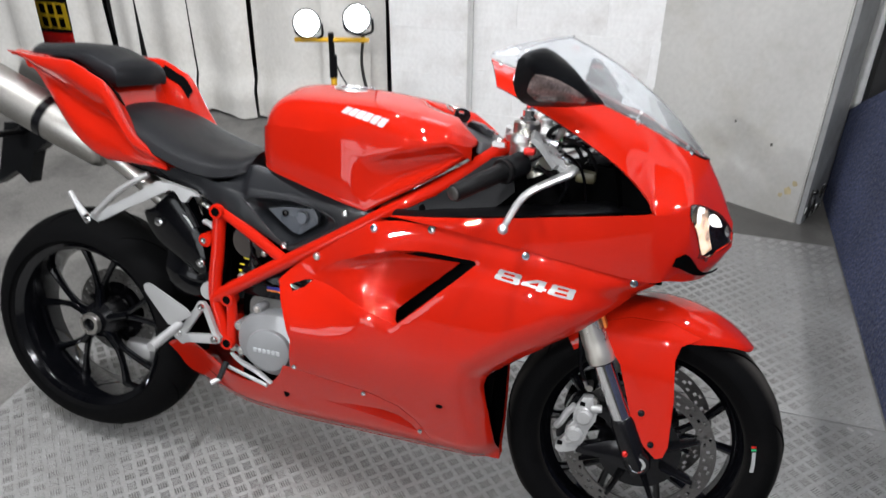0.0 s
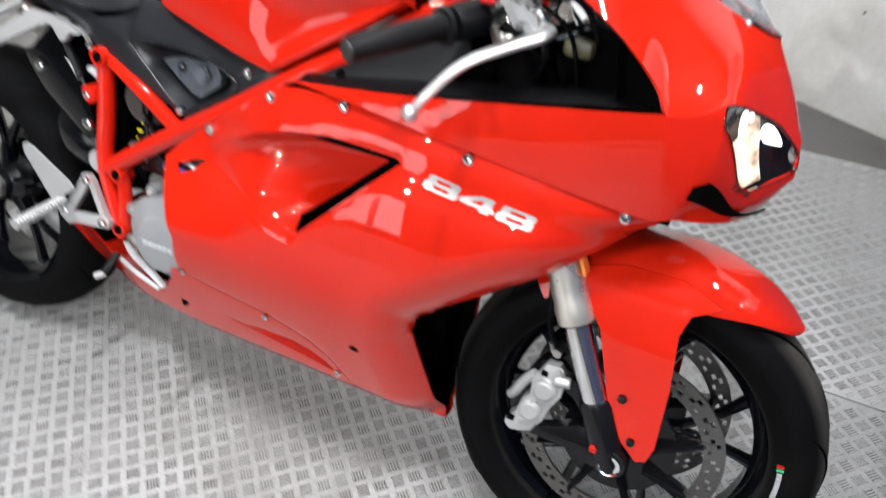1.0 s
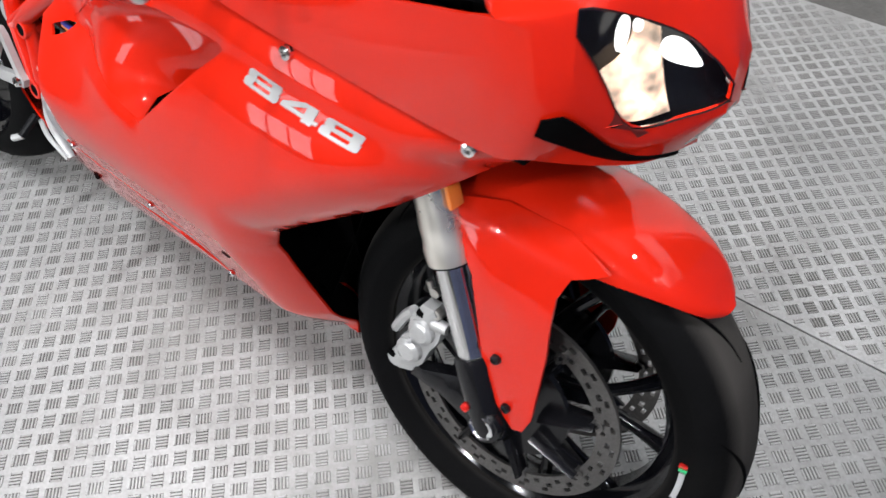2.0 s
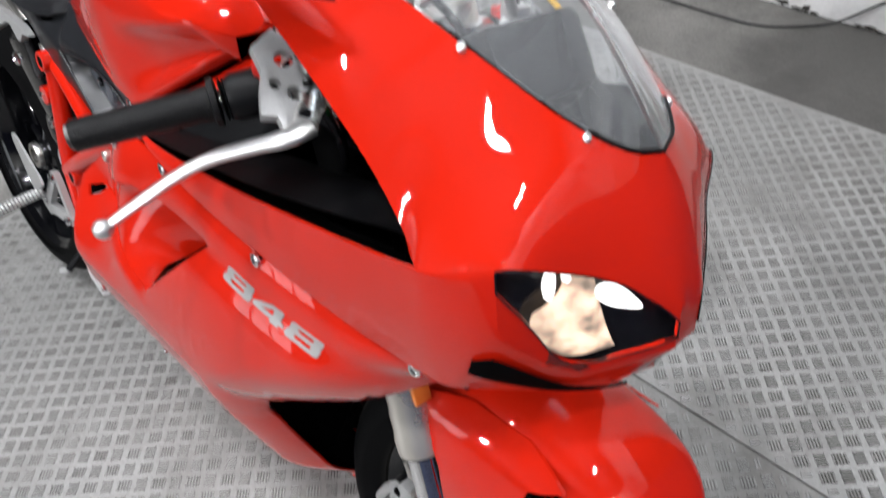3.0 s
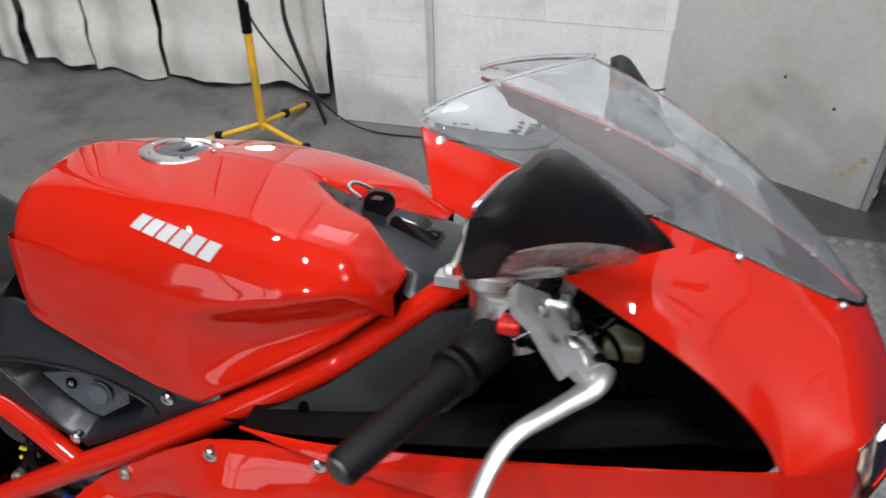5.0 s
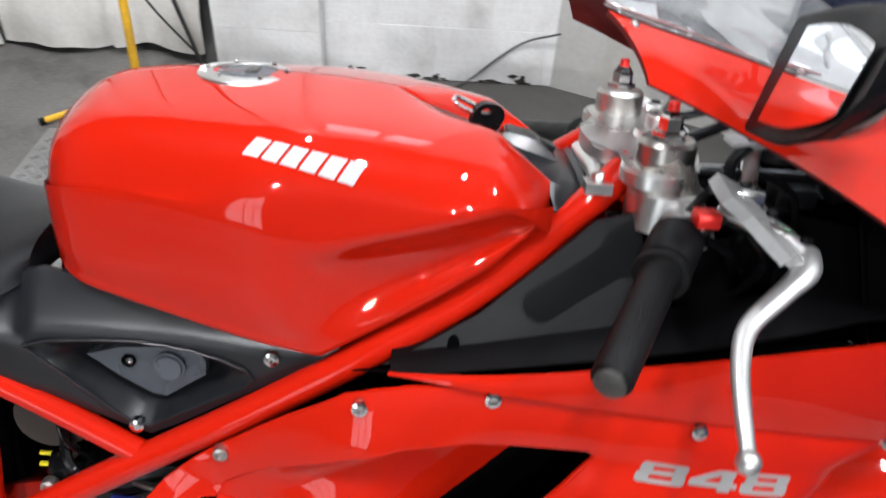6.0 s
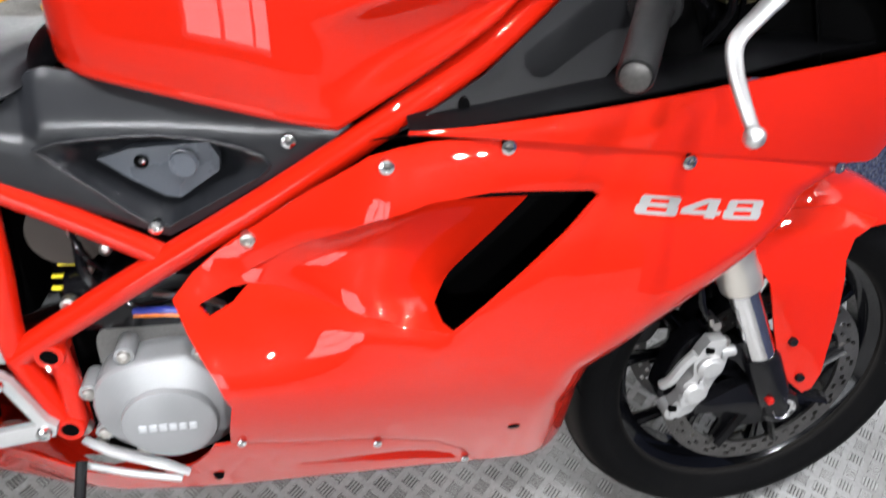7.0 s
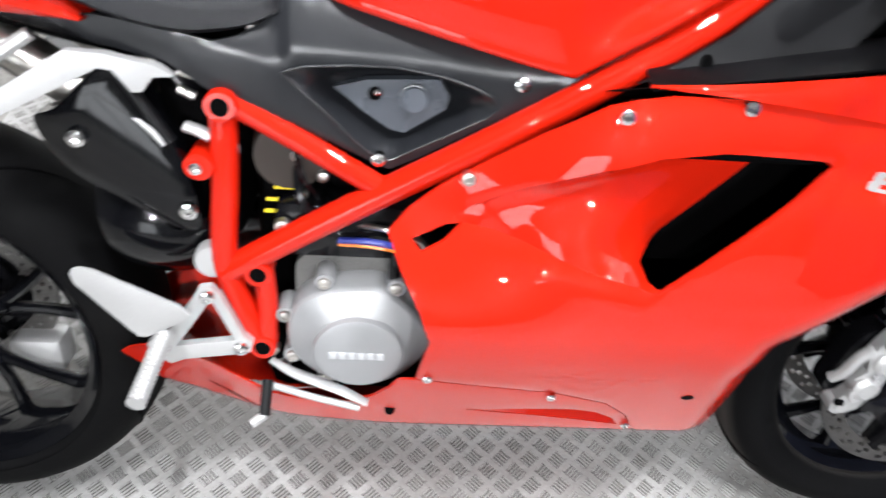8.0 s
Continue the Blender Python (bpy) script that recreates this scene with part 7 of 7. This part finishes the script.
    box(bm, (0.448, min(side * 0.14, side * 0.165), 0.934), (0.478, max(side * 0.14, side * 0.165), 0.953), 0.004)
    sweep(bm, [(0.470, side * 0.140, 0.945), (0.476, side * 0.118, 0.972), (0.482, side * 0.110, 0.99)], 0.008, 10, flat=0.5)
    # drilled bracket plate
    PU, PV, PO = Vector((0.822, 0.148, -0.550)), Vector((0.0, 0.965, 0.261)), Vector((0.476, -0.159, 0.94))
    flat_bm = bmesh.new()
    circle = lambda cx, cy, r: [(cx + r * math.cos(2 * math.pi * q / 12), cy + r * math.sin(2 * math.pi * q / 12)) for q in range(12)]
    panel(flat_bm, [(-0.056, -0.002), (-0.035, 0.006), (-0.003, 0.0177), (0.0104, 0.0125), (0.0216, -0.0131), (0.0387, -0.02), (0.0465, -0.0337), (0.0435, -0.0494), (0.0323, -0.0561), (0.0188, -0.0529), (0.0106, -0.0651), (-0.01, -0.0509), (-0.0261, -0.0363), (-0.05, -0.030)], lambda x, z: 0.0, 0.011, 0.007, [circle(-0.0253, -0.0118, 0.0095), circle(0.0003, -0.001, 0.0062), circle(0.0086, -0.0248, 0.0078), circle(0.0344, -0.0397, 0.0062), circle(-0.0085, -0.0345, 0.0058)])
    for v in flat_bm.verts:
        p = PO + PU * v.co.x + PV * v.co.z - PU.cross(PV) * v.co.y
        v.co = Vector((p.x, -side * p.y, p.z))
    cyl_plate = finish("bracket_plate", flat_bm, CAST_GREY, 20)
    cyl = part("master_cylinder", bm, ALLOY, bike, "bare alloy brake master cylinder with drilled lever bracket")
    plate_ob = new("bracket_plate", cyl_plate)
    plate_ob.parent = cyl
    plate_ob["label"] = "drilled silver lever bracket"
    for x, y, z in ((0.462, 0.152, 0.9545), (0.484, 0.168, 0.935), (0.508, 0.19, 0.9205)):
        bm = bmesh.new()
        lathe(bm, [(0.0, 0.001), (0.0055, 0.001), (0.0055, -0.002), (0.0, -0.002)], (x, side * y, z), "z", 14)
        part("socket_bolt", bm, BLACK_SATIN, cyl)
    bm = bmesh.new()
    lev = smooth_curve([(0.510, side * 0.186, 0.908), (0.504, side * 0.208, 0.899), (0.478, side * 0.228, 0.885), (0.448, side * 0.250, 0.868), (0.434, side * 0.280, 0.853), (0.427, side * 0.315, 0.835), (0.423, side * 0.345, 0.820)], 30)
    sweep(bm, lev, [0.0135, 0.0140, 0.0140, 0.0135, 0.0128, 0.012, 0.0112, 0.0105] + [0.0098 - 0.0036 * k / 21 for k in range(22)], 12, flat=0.62)
    bmesh.ops.create_uvsphere(bm, u_segments=16, v_segments=10, radius=0.0095, matrix=Matrix.Translation((0.422, side * 0.351, 0.816)))
    part("brake_lever" if side < 0 else "clutch_lever", bm, LEVER, bike, "polished alloy lever with a ball end", 60)
    bm = bmesh.new()
    sweep(bm, smooth_curve([(0.47, side * 0.15, 0.915), (0.50, side * 0.14, 0.87), (0.47, side * 0.11, 0.80), (0.46, side * 0.08, 0.72)], 16), 0.005, 8)
    sweep(bm, smooth_curve([(0.44, side * 0.15, 0.90), (0.49, side * 0.12, 0.86), (0.50, side * 0.07, 0.82), (0.45, side * 0.03, 0.78)], 16), 0.004, 8)
    part("control_cable", bm, BLACK_SATIN, bike)
# cables, hoses and a connector between the bars and the nose
for pts, r, m in (([(0.40, -0.155, 0.905), (0.46, -0.13, 0.955), (0.53, -0.10, 0.93), (0.56, -0.07, 0.86)], 0.0042, BLACK_SATIN), ([(0.415, -0.17, 0.90), (0.47, -0.15, 0.93), (0.52, -0.12, 0.90), (0.54, -0.09, 0.82)], 0.0032, BLACK_SATIN), ([(0.43, -0.135, 0.89), (0.49, -0.10, 0.88), (0.53, -0.03, 0.90), (0.52, 0.05, 0.89)], 0.005, BLACK_SATIN), ([(0.44, 0.02, 0.965), (0.49, -0.01, 0.985), (0.55, -0.02, 0.96), (0.59, -0.01, 0.91)], 0.0045, BLACK_SATIN), ([(0.48, -0.115, 0.985), (0.455, -0.13, 0.965), (0.455, -0.145, 0.945)], 0.0055, BLACK_PLASTIC), ([(0.36, -0.10, 0.90), (0.40, -0.07, 0.885), (0.44, -0.09, 0.87), (0.47, -0.06, 0.80)], 0.0038, BLACK_SATIN)):
    bm = bmesh.new()
    sweep(bm, smooth_curve(pts, 18), r, 8)
    part("wiring_hose", bm, m, bike)
bm = bmesh.new()
box(bm, (0.53, -0.075, 0.905), (0.572, -0.045, 0.925), 0.003)
part("connector", bm, BLACK_PLASTIC, bike, "black wiring connector in the nose")
bm = bmesh.new()
box(bm, (0.455, -0.125, 0.978), (0.49, -0.098, 0.984), 0.002)
part("reservoir_stay", bm, CAST_GREY, bike, "thin grey reservoir stay")
# steering damper across the yoke and fluid reservoir
bm = bmesh.new()
sweep(bm, [(0.348, -0.092, 0.922), (0.352, -0.05, 0.927), (0.348, 0.02, 0.928)], [0.007, 0.009, 0.009], 14)
loft(bm, [[(0.336, -0.098, z), (0.362, -0.098, z), (0.366, -0.080, z), (0.352, -0.070, z), (0.336, -0.076, z)] for z in (0.918, 0.928)], True, True)
lathe(bm, [(0.0, 0.936), (0.006, 0.936), (0.007, 0.934), (0.007, 0.926), (0.0, 0.926)], (0.349, -0.085, 0), "z", 6)
part("steering_damper", bm, ALLOY, bike, "polished steering damper behind the yoke")
bm = bmesh.new()
sweep(bm, [(0.385, 0, 0.76), (0.418, 0, 0.93)], 0.034, 20)
part("steering_head", bm, RED_FRAME, bike, "red painted steering head")
bm = bmesh.new()
lathe(bm, [(0.0, 1.005), (0.020, 1.005), (0.022, 1.0), (0.022, 0.965), (0.0, 0.962)], (0.505, -0.105, 0), "z", 20)
part("brake_reservoir", bm, BLACK_PLASTIC, bike, "black brake fluid reservoir")

# ---- mirrors on the nose
for side in (-1, 1):
    bm = bmesh.new()
    # sections run from the inner edge on the cowl to the outer tip
    TE = smooth_curve([(0.458, 0.214, 1.106), (0.456, 0.262, 1.117), (0.453, 0.310, 1.122), (0.441, 0.352, 1.117), (0.432, 0.374, 1.106)], 24)
    BE = smooth_curve([(0.553, 0.192, 1.031), (0.524, 0.232, 1.036), (0.480, 0.297, 1.046), (0.446, 0.348, 1.070), (0.436, 0.372, 1.090)], 24)
    BR = smooth_curve([(0.428, 0.207, 1.016), (0.422, 0.252, 1.022), (0.419, 0.296, 1.030), (0.416, 0.346, 1.052), (0.420, 0.370, 1.079)], 24)
    if side > 0:
        BR = smooth_curve([(0.452, 0.208, 1.016), (0.438, 0.252, 1.024), (0.431, 0.296, 1.032), (0.424, 0.342, 1.068), (0.429, 0.369, 1.090)], 24)
        for line in (TE, BE, BR):
            for p in line:
                p.x += 0.15 * max(0.0, p.y - 0.165) + 0.012
                p.z -= 0.014
        TE = [a.lerp(b, 0.12) + Vector((0.0, 0.006, 0.0)) for a, b in zip(TE, BE)]
        BR = [a.lerp(b, 0.22) + Vector((0.0, 0.006, 0.0)) for a, b in zip(BR, BE)]
    TR = [p + Vector((-0.008 - (0.004 * (1 - k / 23) if side < 0 else 0.0), 0, -0.003)) for k, p in enumerate(TE)]
    rows, panes = [], []
    for k, (t, b, tr, br) in enumerate(zip(TE, BE, TR, BR)):
        f = k / 23
        fat = 0.022 * (1 - f) ** 0.5 * (0.30 + 0.70 * ease(0.0, 0.25, f)) + 0.002
        ring = []
        for q in range(13):
            g = q / 12
            p = t.lerp(b, g)
            ring.append(p + Vector((0.75, 0.42, 0.25)) * fat * math.sin(math.pi * g) ** 0.55)
        ring += [b.lerp(br, 0.5) + Vector((0, 0, -0.003 * (1 - f))), br]
        ring += [br.lerp(tr, g) + Vector((-0.002, 0, 0)) for g in (0.04, 0.3, 0.6, 0.96)]
        ring += [tr]
        rows.append([(p.x, side * p.y, p.z) for p in ring])
        panes.append([(p.x - 0.0035, side * p.y, p.z) for p in (br.lerp(tr, g) for g in (0.13, 0.3, 0.5, 0.7, 0.87))])
    loft(bm, rows, True, True)
    mir = part("mirror", bm, BLACK_PLASTIC, bike, "black wing-shaped mirror housing with clear indicator in its front", 40)
    bm = bmesh.new()
    pa, pb, pc = (Vector(p) for p in (panes[4][0], panes[19][2], panes[4][4]))
    face = (pb - pa).cross(pc - pa).normalized()
    if face.x > 0:
        face = -face
    lift = max(face.dot(Vector(p) - pa) for row in panes[4:20] for p in row) + 0.0008
    loft(bm, [[Vector(p) + face * (lift - face.dot(Vector(p) - pa)) for p in row] for row in panes[4:20]])
    shell(bm, 0.001)
    part("mirror_glass", bm, MIRROR, mir, "mirror glass")
    # clear indicator lens along the lower front edge
    bm = bmesh.new()
    rows = []
    for k in range(6, 19):
        f = (k - 6) / 12
        fat = 0.022 * (1 - k / 23) ** 0.5 * (0.30 + 0.70 * ease(0.0, 0.25, k / 23)) + 0.002
        g0 = min(0.97, 0.72 + 0.25 * ((k - 12.5) / 6.5) ** 2)
        row = []
        for q in range(7):
            g = g0 + (0.995 - g0) * q / 6
            p = TE[k].lerp(BE[k], g) + Vector((0.75, 0.42, 0.25)) * (fat * math.sin(math.pi * g) ** 0.55 + 0.0022 - 0.0016 * (q in (0, 6)))
            row.append((p.x, side * p.y, p.z))
        reach = 0.55 * ease(6, 11, k) * ease(19, 15, k) + 0.02
        for q in (0.35, 0.7, 1.0):
            p = BE[k].lerp(BR[k], reach * q) + Vector((0.35, 0.25, -0.9)) * (0.0042 - 0.0018 * (q == 1.0))
            row.append((p.x, side * p.y, p.z))
        rows.append(row)
    loft(bm, rows)
    shell(bm, 0.0015)
    part("indicator_lens", bm, LENS, mir, "clear smoked indicator lens")

# ---- screws on the fairing
SCREWS = [(0.255, 0.757), (0.447, 0.734), (0.653, 0.702), (0.135, 0.742), (0.121, 0.356), (0.244, 0.268), (-0.038, 0.396), (-0.008, 0.648)]
for side in (-1, 1):
    for x, z in SCREWS:
        w = fair(x, z) if not 0.22 < z < 0.27 else belly_w(x, z)
        screw(bike, (x, side * (w + 0.0015), z), 0.0085 if z > 0.6 else 0.006, "fairing_screw", (0.15 if x > 0.6 else 0, side, 0), STEEL if x == -0.008 else CHROME)
    for x, y, z in ((0.347, 0.143, 1.082), (0.484, 0.138, 1.047), (0.615, 0.112, 1.000), (0.722, 0.066, 0.947)):
        screw(bike, (x - 0.001, side * (y - 0.0015), z - 0.002), 0.0045, "screen_screw", (0.4, side * 0.7, 0.6), ALLOY)

# ---- model number on the fairing: broad square numerals, sheared with the panel
def numeral(outline, holes, ox):
    """One numeral from unit outlines, laid on the right side panel."""
    def put(p):
        u = ox + p[0] * 0.0485 + p[1] * 0.007
        return (0.391 + u, 0.6825 - 0.150 * u + p[1] * 0.0205)
    bm = bmesh.new()
    panel(bm, [put(p) for p in outline], lambda x, z: fair(x, z) + 0.0012, 0.0015, 0.006, [[put(p) for p in h] for h in holes], -1, 0.0)
    return part("numeral", bm, NUMERAL, bike, "silver model number numeral")


EIGHT = [(0.06, 0.0), (0.94, 0.0), (1.0, 0.10), (1.0, 0.42), (0.95, 0.50), (0.98, 0.58), (0.98, 0.90), (0.92, 1.0), (0.10, 1.0), (0.04, 0.90), (0.04, 0.58), (0.07, 0.50), (0.0, 0.42), (0.0, 0.10)]
EIGHT_HOLES = [[(0.26, 0.17), (0.74, 0.17), (0.74, 0.40), (0.26, 0.40)], [(0.28, 0.60), (0.72, 0.60), (0.72, 0.83), (0.28, 0.83)]]
FOUR = [(0.62, 0.0), (0.88, 0.0), (0.88, 0.16), (1.0, 0.16), (1.0, 0.36), (0.88, 0.36), (0.88, 1.0), (0.52, 1.0), (0.0, 0.42), (0.0, 0.16), (0.62, 0.16)]
FOUR_HOLES = [[(0.24, 0.37), (0.62, 0.37), (0.62, 0.78)]]
for outline, holes, ox in ((EIGHT, EIGHT_HOLES, 0.0), (FOUR, FOUR_HOLES, 0.0525), (EIGHT, EIGHT_HOLES, 0.105)):
    numeral(outline, holes, ox)

# ---- side stand on the far side, down to the floor
bm = bmesh.new()
sweep(bm, [(-0.12, 0.12, 0.26), (-0.16, 0.21, 0.14), (-0.20, 0.30, 0.082)], [0.013, 0.011, 0.011], 12)
lathe(bm, [(0.0, 0.0), (0.026, 0.0), (0.026, 0.008), (0.0, 0.008)], (-0.20, 0.30, 0.076), "z", 16)
part("side_stand", bm, BLACK_SATIN, bike, "black side stand under the left side")

# ---------------------------------------------------------------- flood lamps on their stand
stand = holder("flood_light_stand", Matrix.Identity(4), "yellow tripod work light with two lit flood lamps", "work light")
HUB = Vector((-0.79, 1.76, 0.06))
bm = bmesh.new()
sweep(bm, [HUB, (-0.775, 1.76, 0.44)], 0.014, 14)
part("pole", bm, YELLOW, stand, "yellow painted steel pole")
bm = bmesh.new()
sweep(bm, [(-0.777, 1.76, 0.43), (-0.772, 1.76, 0.53)], 0.018, 14)
part("collar", bm, BLACK_PLASTIC, stand, "black clamp collar")
for ex, ey in ((-1.086, 1.64), (-0.388, 1.62), (-0.75, 2.07)):
    bm = bmesh.new()
    e = Vector((ex, ey, 0.006))
    sweep(bm, [HUB + Vector((0, 0, 0.02)), e], 0.010, 10)
    leg = part("leg", bm, YELLOW, stand, "yellow tripod leg")
    bm = bmesh.new()
    sweep(bm, [e, HUB.lerp(e, 0.94)], 0.012, 10)
    part("foot", bm, BLACK_PLASTIC, leg)
    bm = bmesh.new()
    q = HUB.lerp(e, 0.5) + Vector((0, 0, 0.012))
    box(bm, tuple(q - Vector((0.014, 0.014, 0.014))), tuple(q + Vector((0.014, 0.014, 0.014))), 0.004)
    part("joint", bm, BLACK_PLASTIC, leg)
bm = bmesh.new()
sweep(bm, [(-0.95, 1.76, 0.585), (-0.60, 1.76, 0.612)], 0.011, 12)
part("cross_bar", bm, YELLOW, stand, "yellow cross bar")
bm = bmesh.new()
sweep(bm, [(-0.775, 1.755, 0.52), (-0.773, 1.755, 0.63)], 0.013, 12)
part("bar_clamp", bm, BLACK_PLASTIC, stand)
for x, z in ((-0.877, 0.668), (-0.64, 0.706)):
    bm = bmesh.new()
    lathe(bm, [(0.0, 0.045), (0.035, 0.045), (0.056, 0.02), (0.062, -0.01), (0.058, -0.012), (0.055, 0.0), (0.0, 0.0)], (0, 0, 0), "y", 32)
    m = Matrix.Translation((x, 1.74, z)) @ pose(0, 0, 0, -14, 0, 22)
    turned(bm, 0, m)
    fl = part("flood_lamp", bm, BLACK_PLASTIC, stand, "round black flood lamp, lit")
    bm = bmesh.new()
    lathe(bm, [(0.0, -0.008), (0.046, -0.008), (0.053, -0.004), (0.053, -0.001), (0.0, -0.001)], (0, 0, 0), "y", 32)
    turned(bm, 0, m)
    part("lamp_face", bm, FLOOD, fl, "glowing white lamp face")
    bm = bmesh.new()
    sweep(bm, smooth_curve([(x - 0.066, 1.75, z), (x - 0.06, 1.755, z - 0.055), (x, 1.76, z - 0.074), (x + 0.06, 1.755, z - 0.055), (x + 0.066, 1.75, z)], 18), 0.006, 8)
    part("lamp_yoke", bm, BLACK_PLASTIC, fl)

bm = bmesh.new()
sweep(bm, smooth_curve([(-0.77, 1.77, 0.50), (-0.74, 1.78, 0.42), (-0.68, 1.84, 0.27), (-0.55, 1.90, 0.07), (-0.42, 1.92, 0.005), (-0.2, 1.925, 0.0), (0.07, 1.93, 0.0), (0.2, 1.99, 0.0), (0.30, 2.07, 0.01), (0.40, 2.09, 0.09), (0.50, 2.085, 0.17), (0.62, 2.06, 0.22)], 70), 0.0038, 8)
thing("power_cable", bm, CABLE, "black power cable trailing over the floor from the work light", "cable")
bm = bmesh.new()
sweep(bm, smooth_curve([(-0.64, 1.80, 0.62), (-0.66, 1.82, 0.45), (-0.62, 1.86, 0.20), (-0.60, 1.90, 0.03)], 20), 0.012, 10, flat=0.5)
thing("hanging_strap", bm, CABLE, "dark strap hanging from the work light", "strap")

# ---------------------------------------------------------------- motorcycle tail behind the sheets
tail = holder("parked_motorcycle", Matrix.Translation((-3.02, 2.55, -0.09)), "dark motorcycle parked behind the sheets, yellow plate showing", "motorcycle")
bm = bmesh.new()
box(bm, (-0.10, -0.004, 0.36), (0.12, 0.0, 0.52), 0.0015)
plate = part("number_plate", bm, PLATE_YELLOW, tail, "yellow number plate with black characters as bars")
for r, (z0, z1) in enumerate(((0.37, 0.43), (0.45, 0.51))):
    for k in range(3):
        bm = bmesh.new()
        box(bm, (-0.075 + 0.062 * k, -0.0055, z0), (-0.035 + 0.062 * k, -0.0035, z1), 0.0005)
        part("plate_bar", bm, BLACK_DEEP, plate)
bm = bmesh.new()
box(bm, (-0.13, -0.03, 0.255), (0.13, 0.05, 0.335), 0.02)
part("tail_lamp", bm, WARM_TAIL, tail, "red plastic tail unit")
bm = bmesh.new()
box(bm, (-0.07, 0.0, 0.22), (0.07, 0.3, 0.62), 0.03)
part("mudguard", bm, BLACK_PLASTIC, tail)
w = new("wheel")
w.parent = tail
w.matrix_local = Matrix.Translation((0, 0.32, 0.40)) @ pose(0, 0, 0, 0, 0, 90)
bm = bmesh.new()
lathe(bm, [(0.22, -0.06), (0.26, -0.08), (0.31, -0.03), (0.316, 0.0), (0.31, 0.03), (0.26, 0.08), (0.22, 0.06)], (0, 0, 0), "y", 40, closed=True)
part("tyre", bm, RUBBER, w)
bm = bmesh.new()
lathe(bm, [(0.03, -0.03), (0.22, -0.05), (0.22, 0.05), (0.03, 0.03)], (0, 0, 0), "y", 30, closed=True)
part("rim", bm, BLACK_SATIN, w)
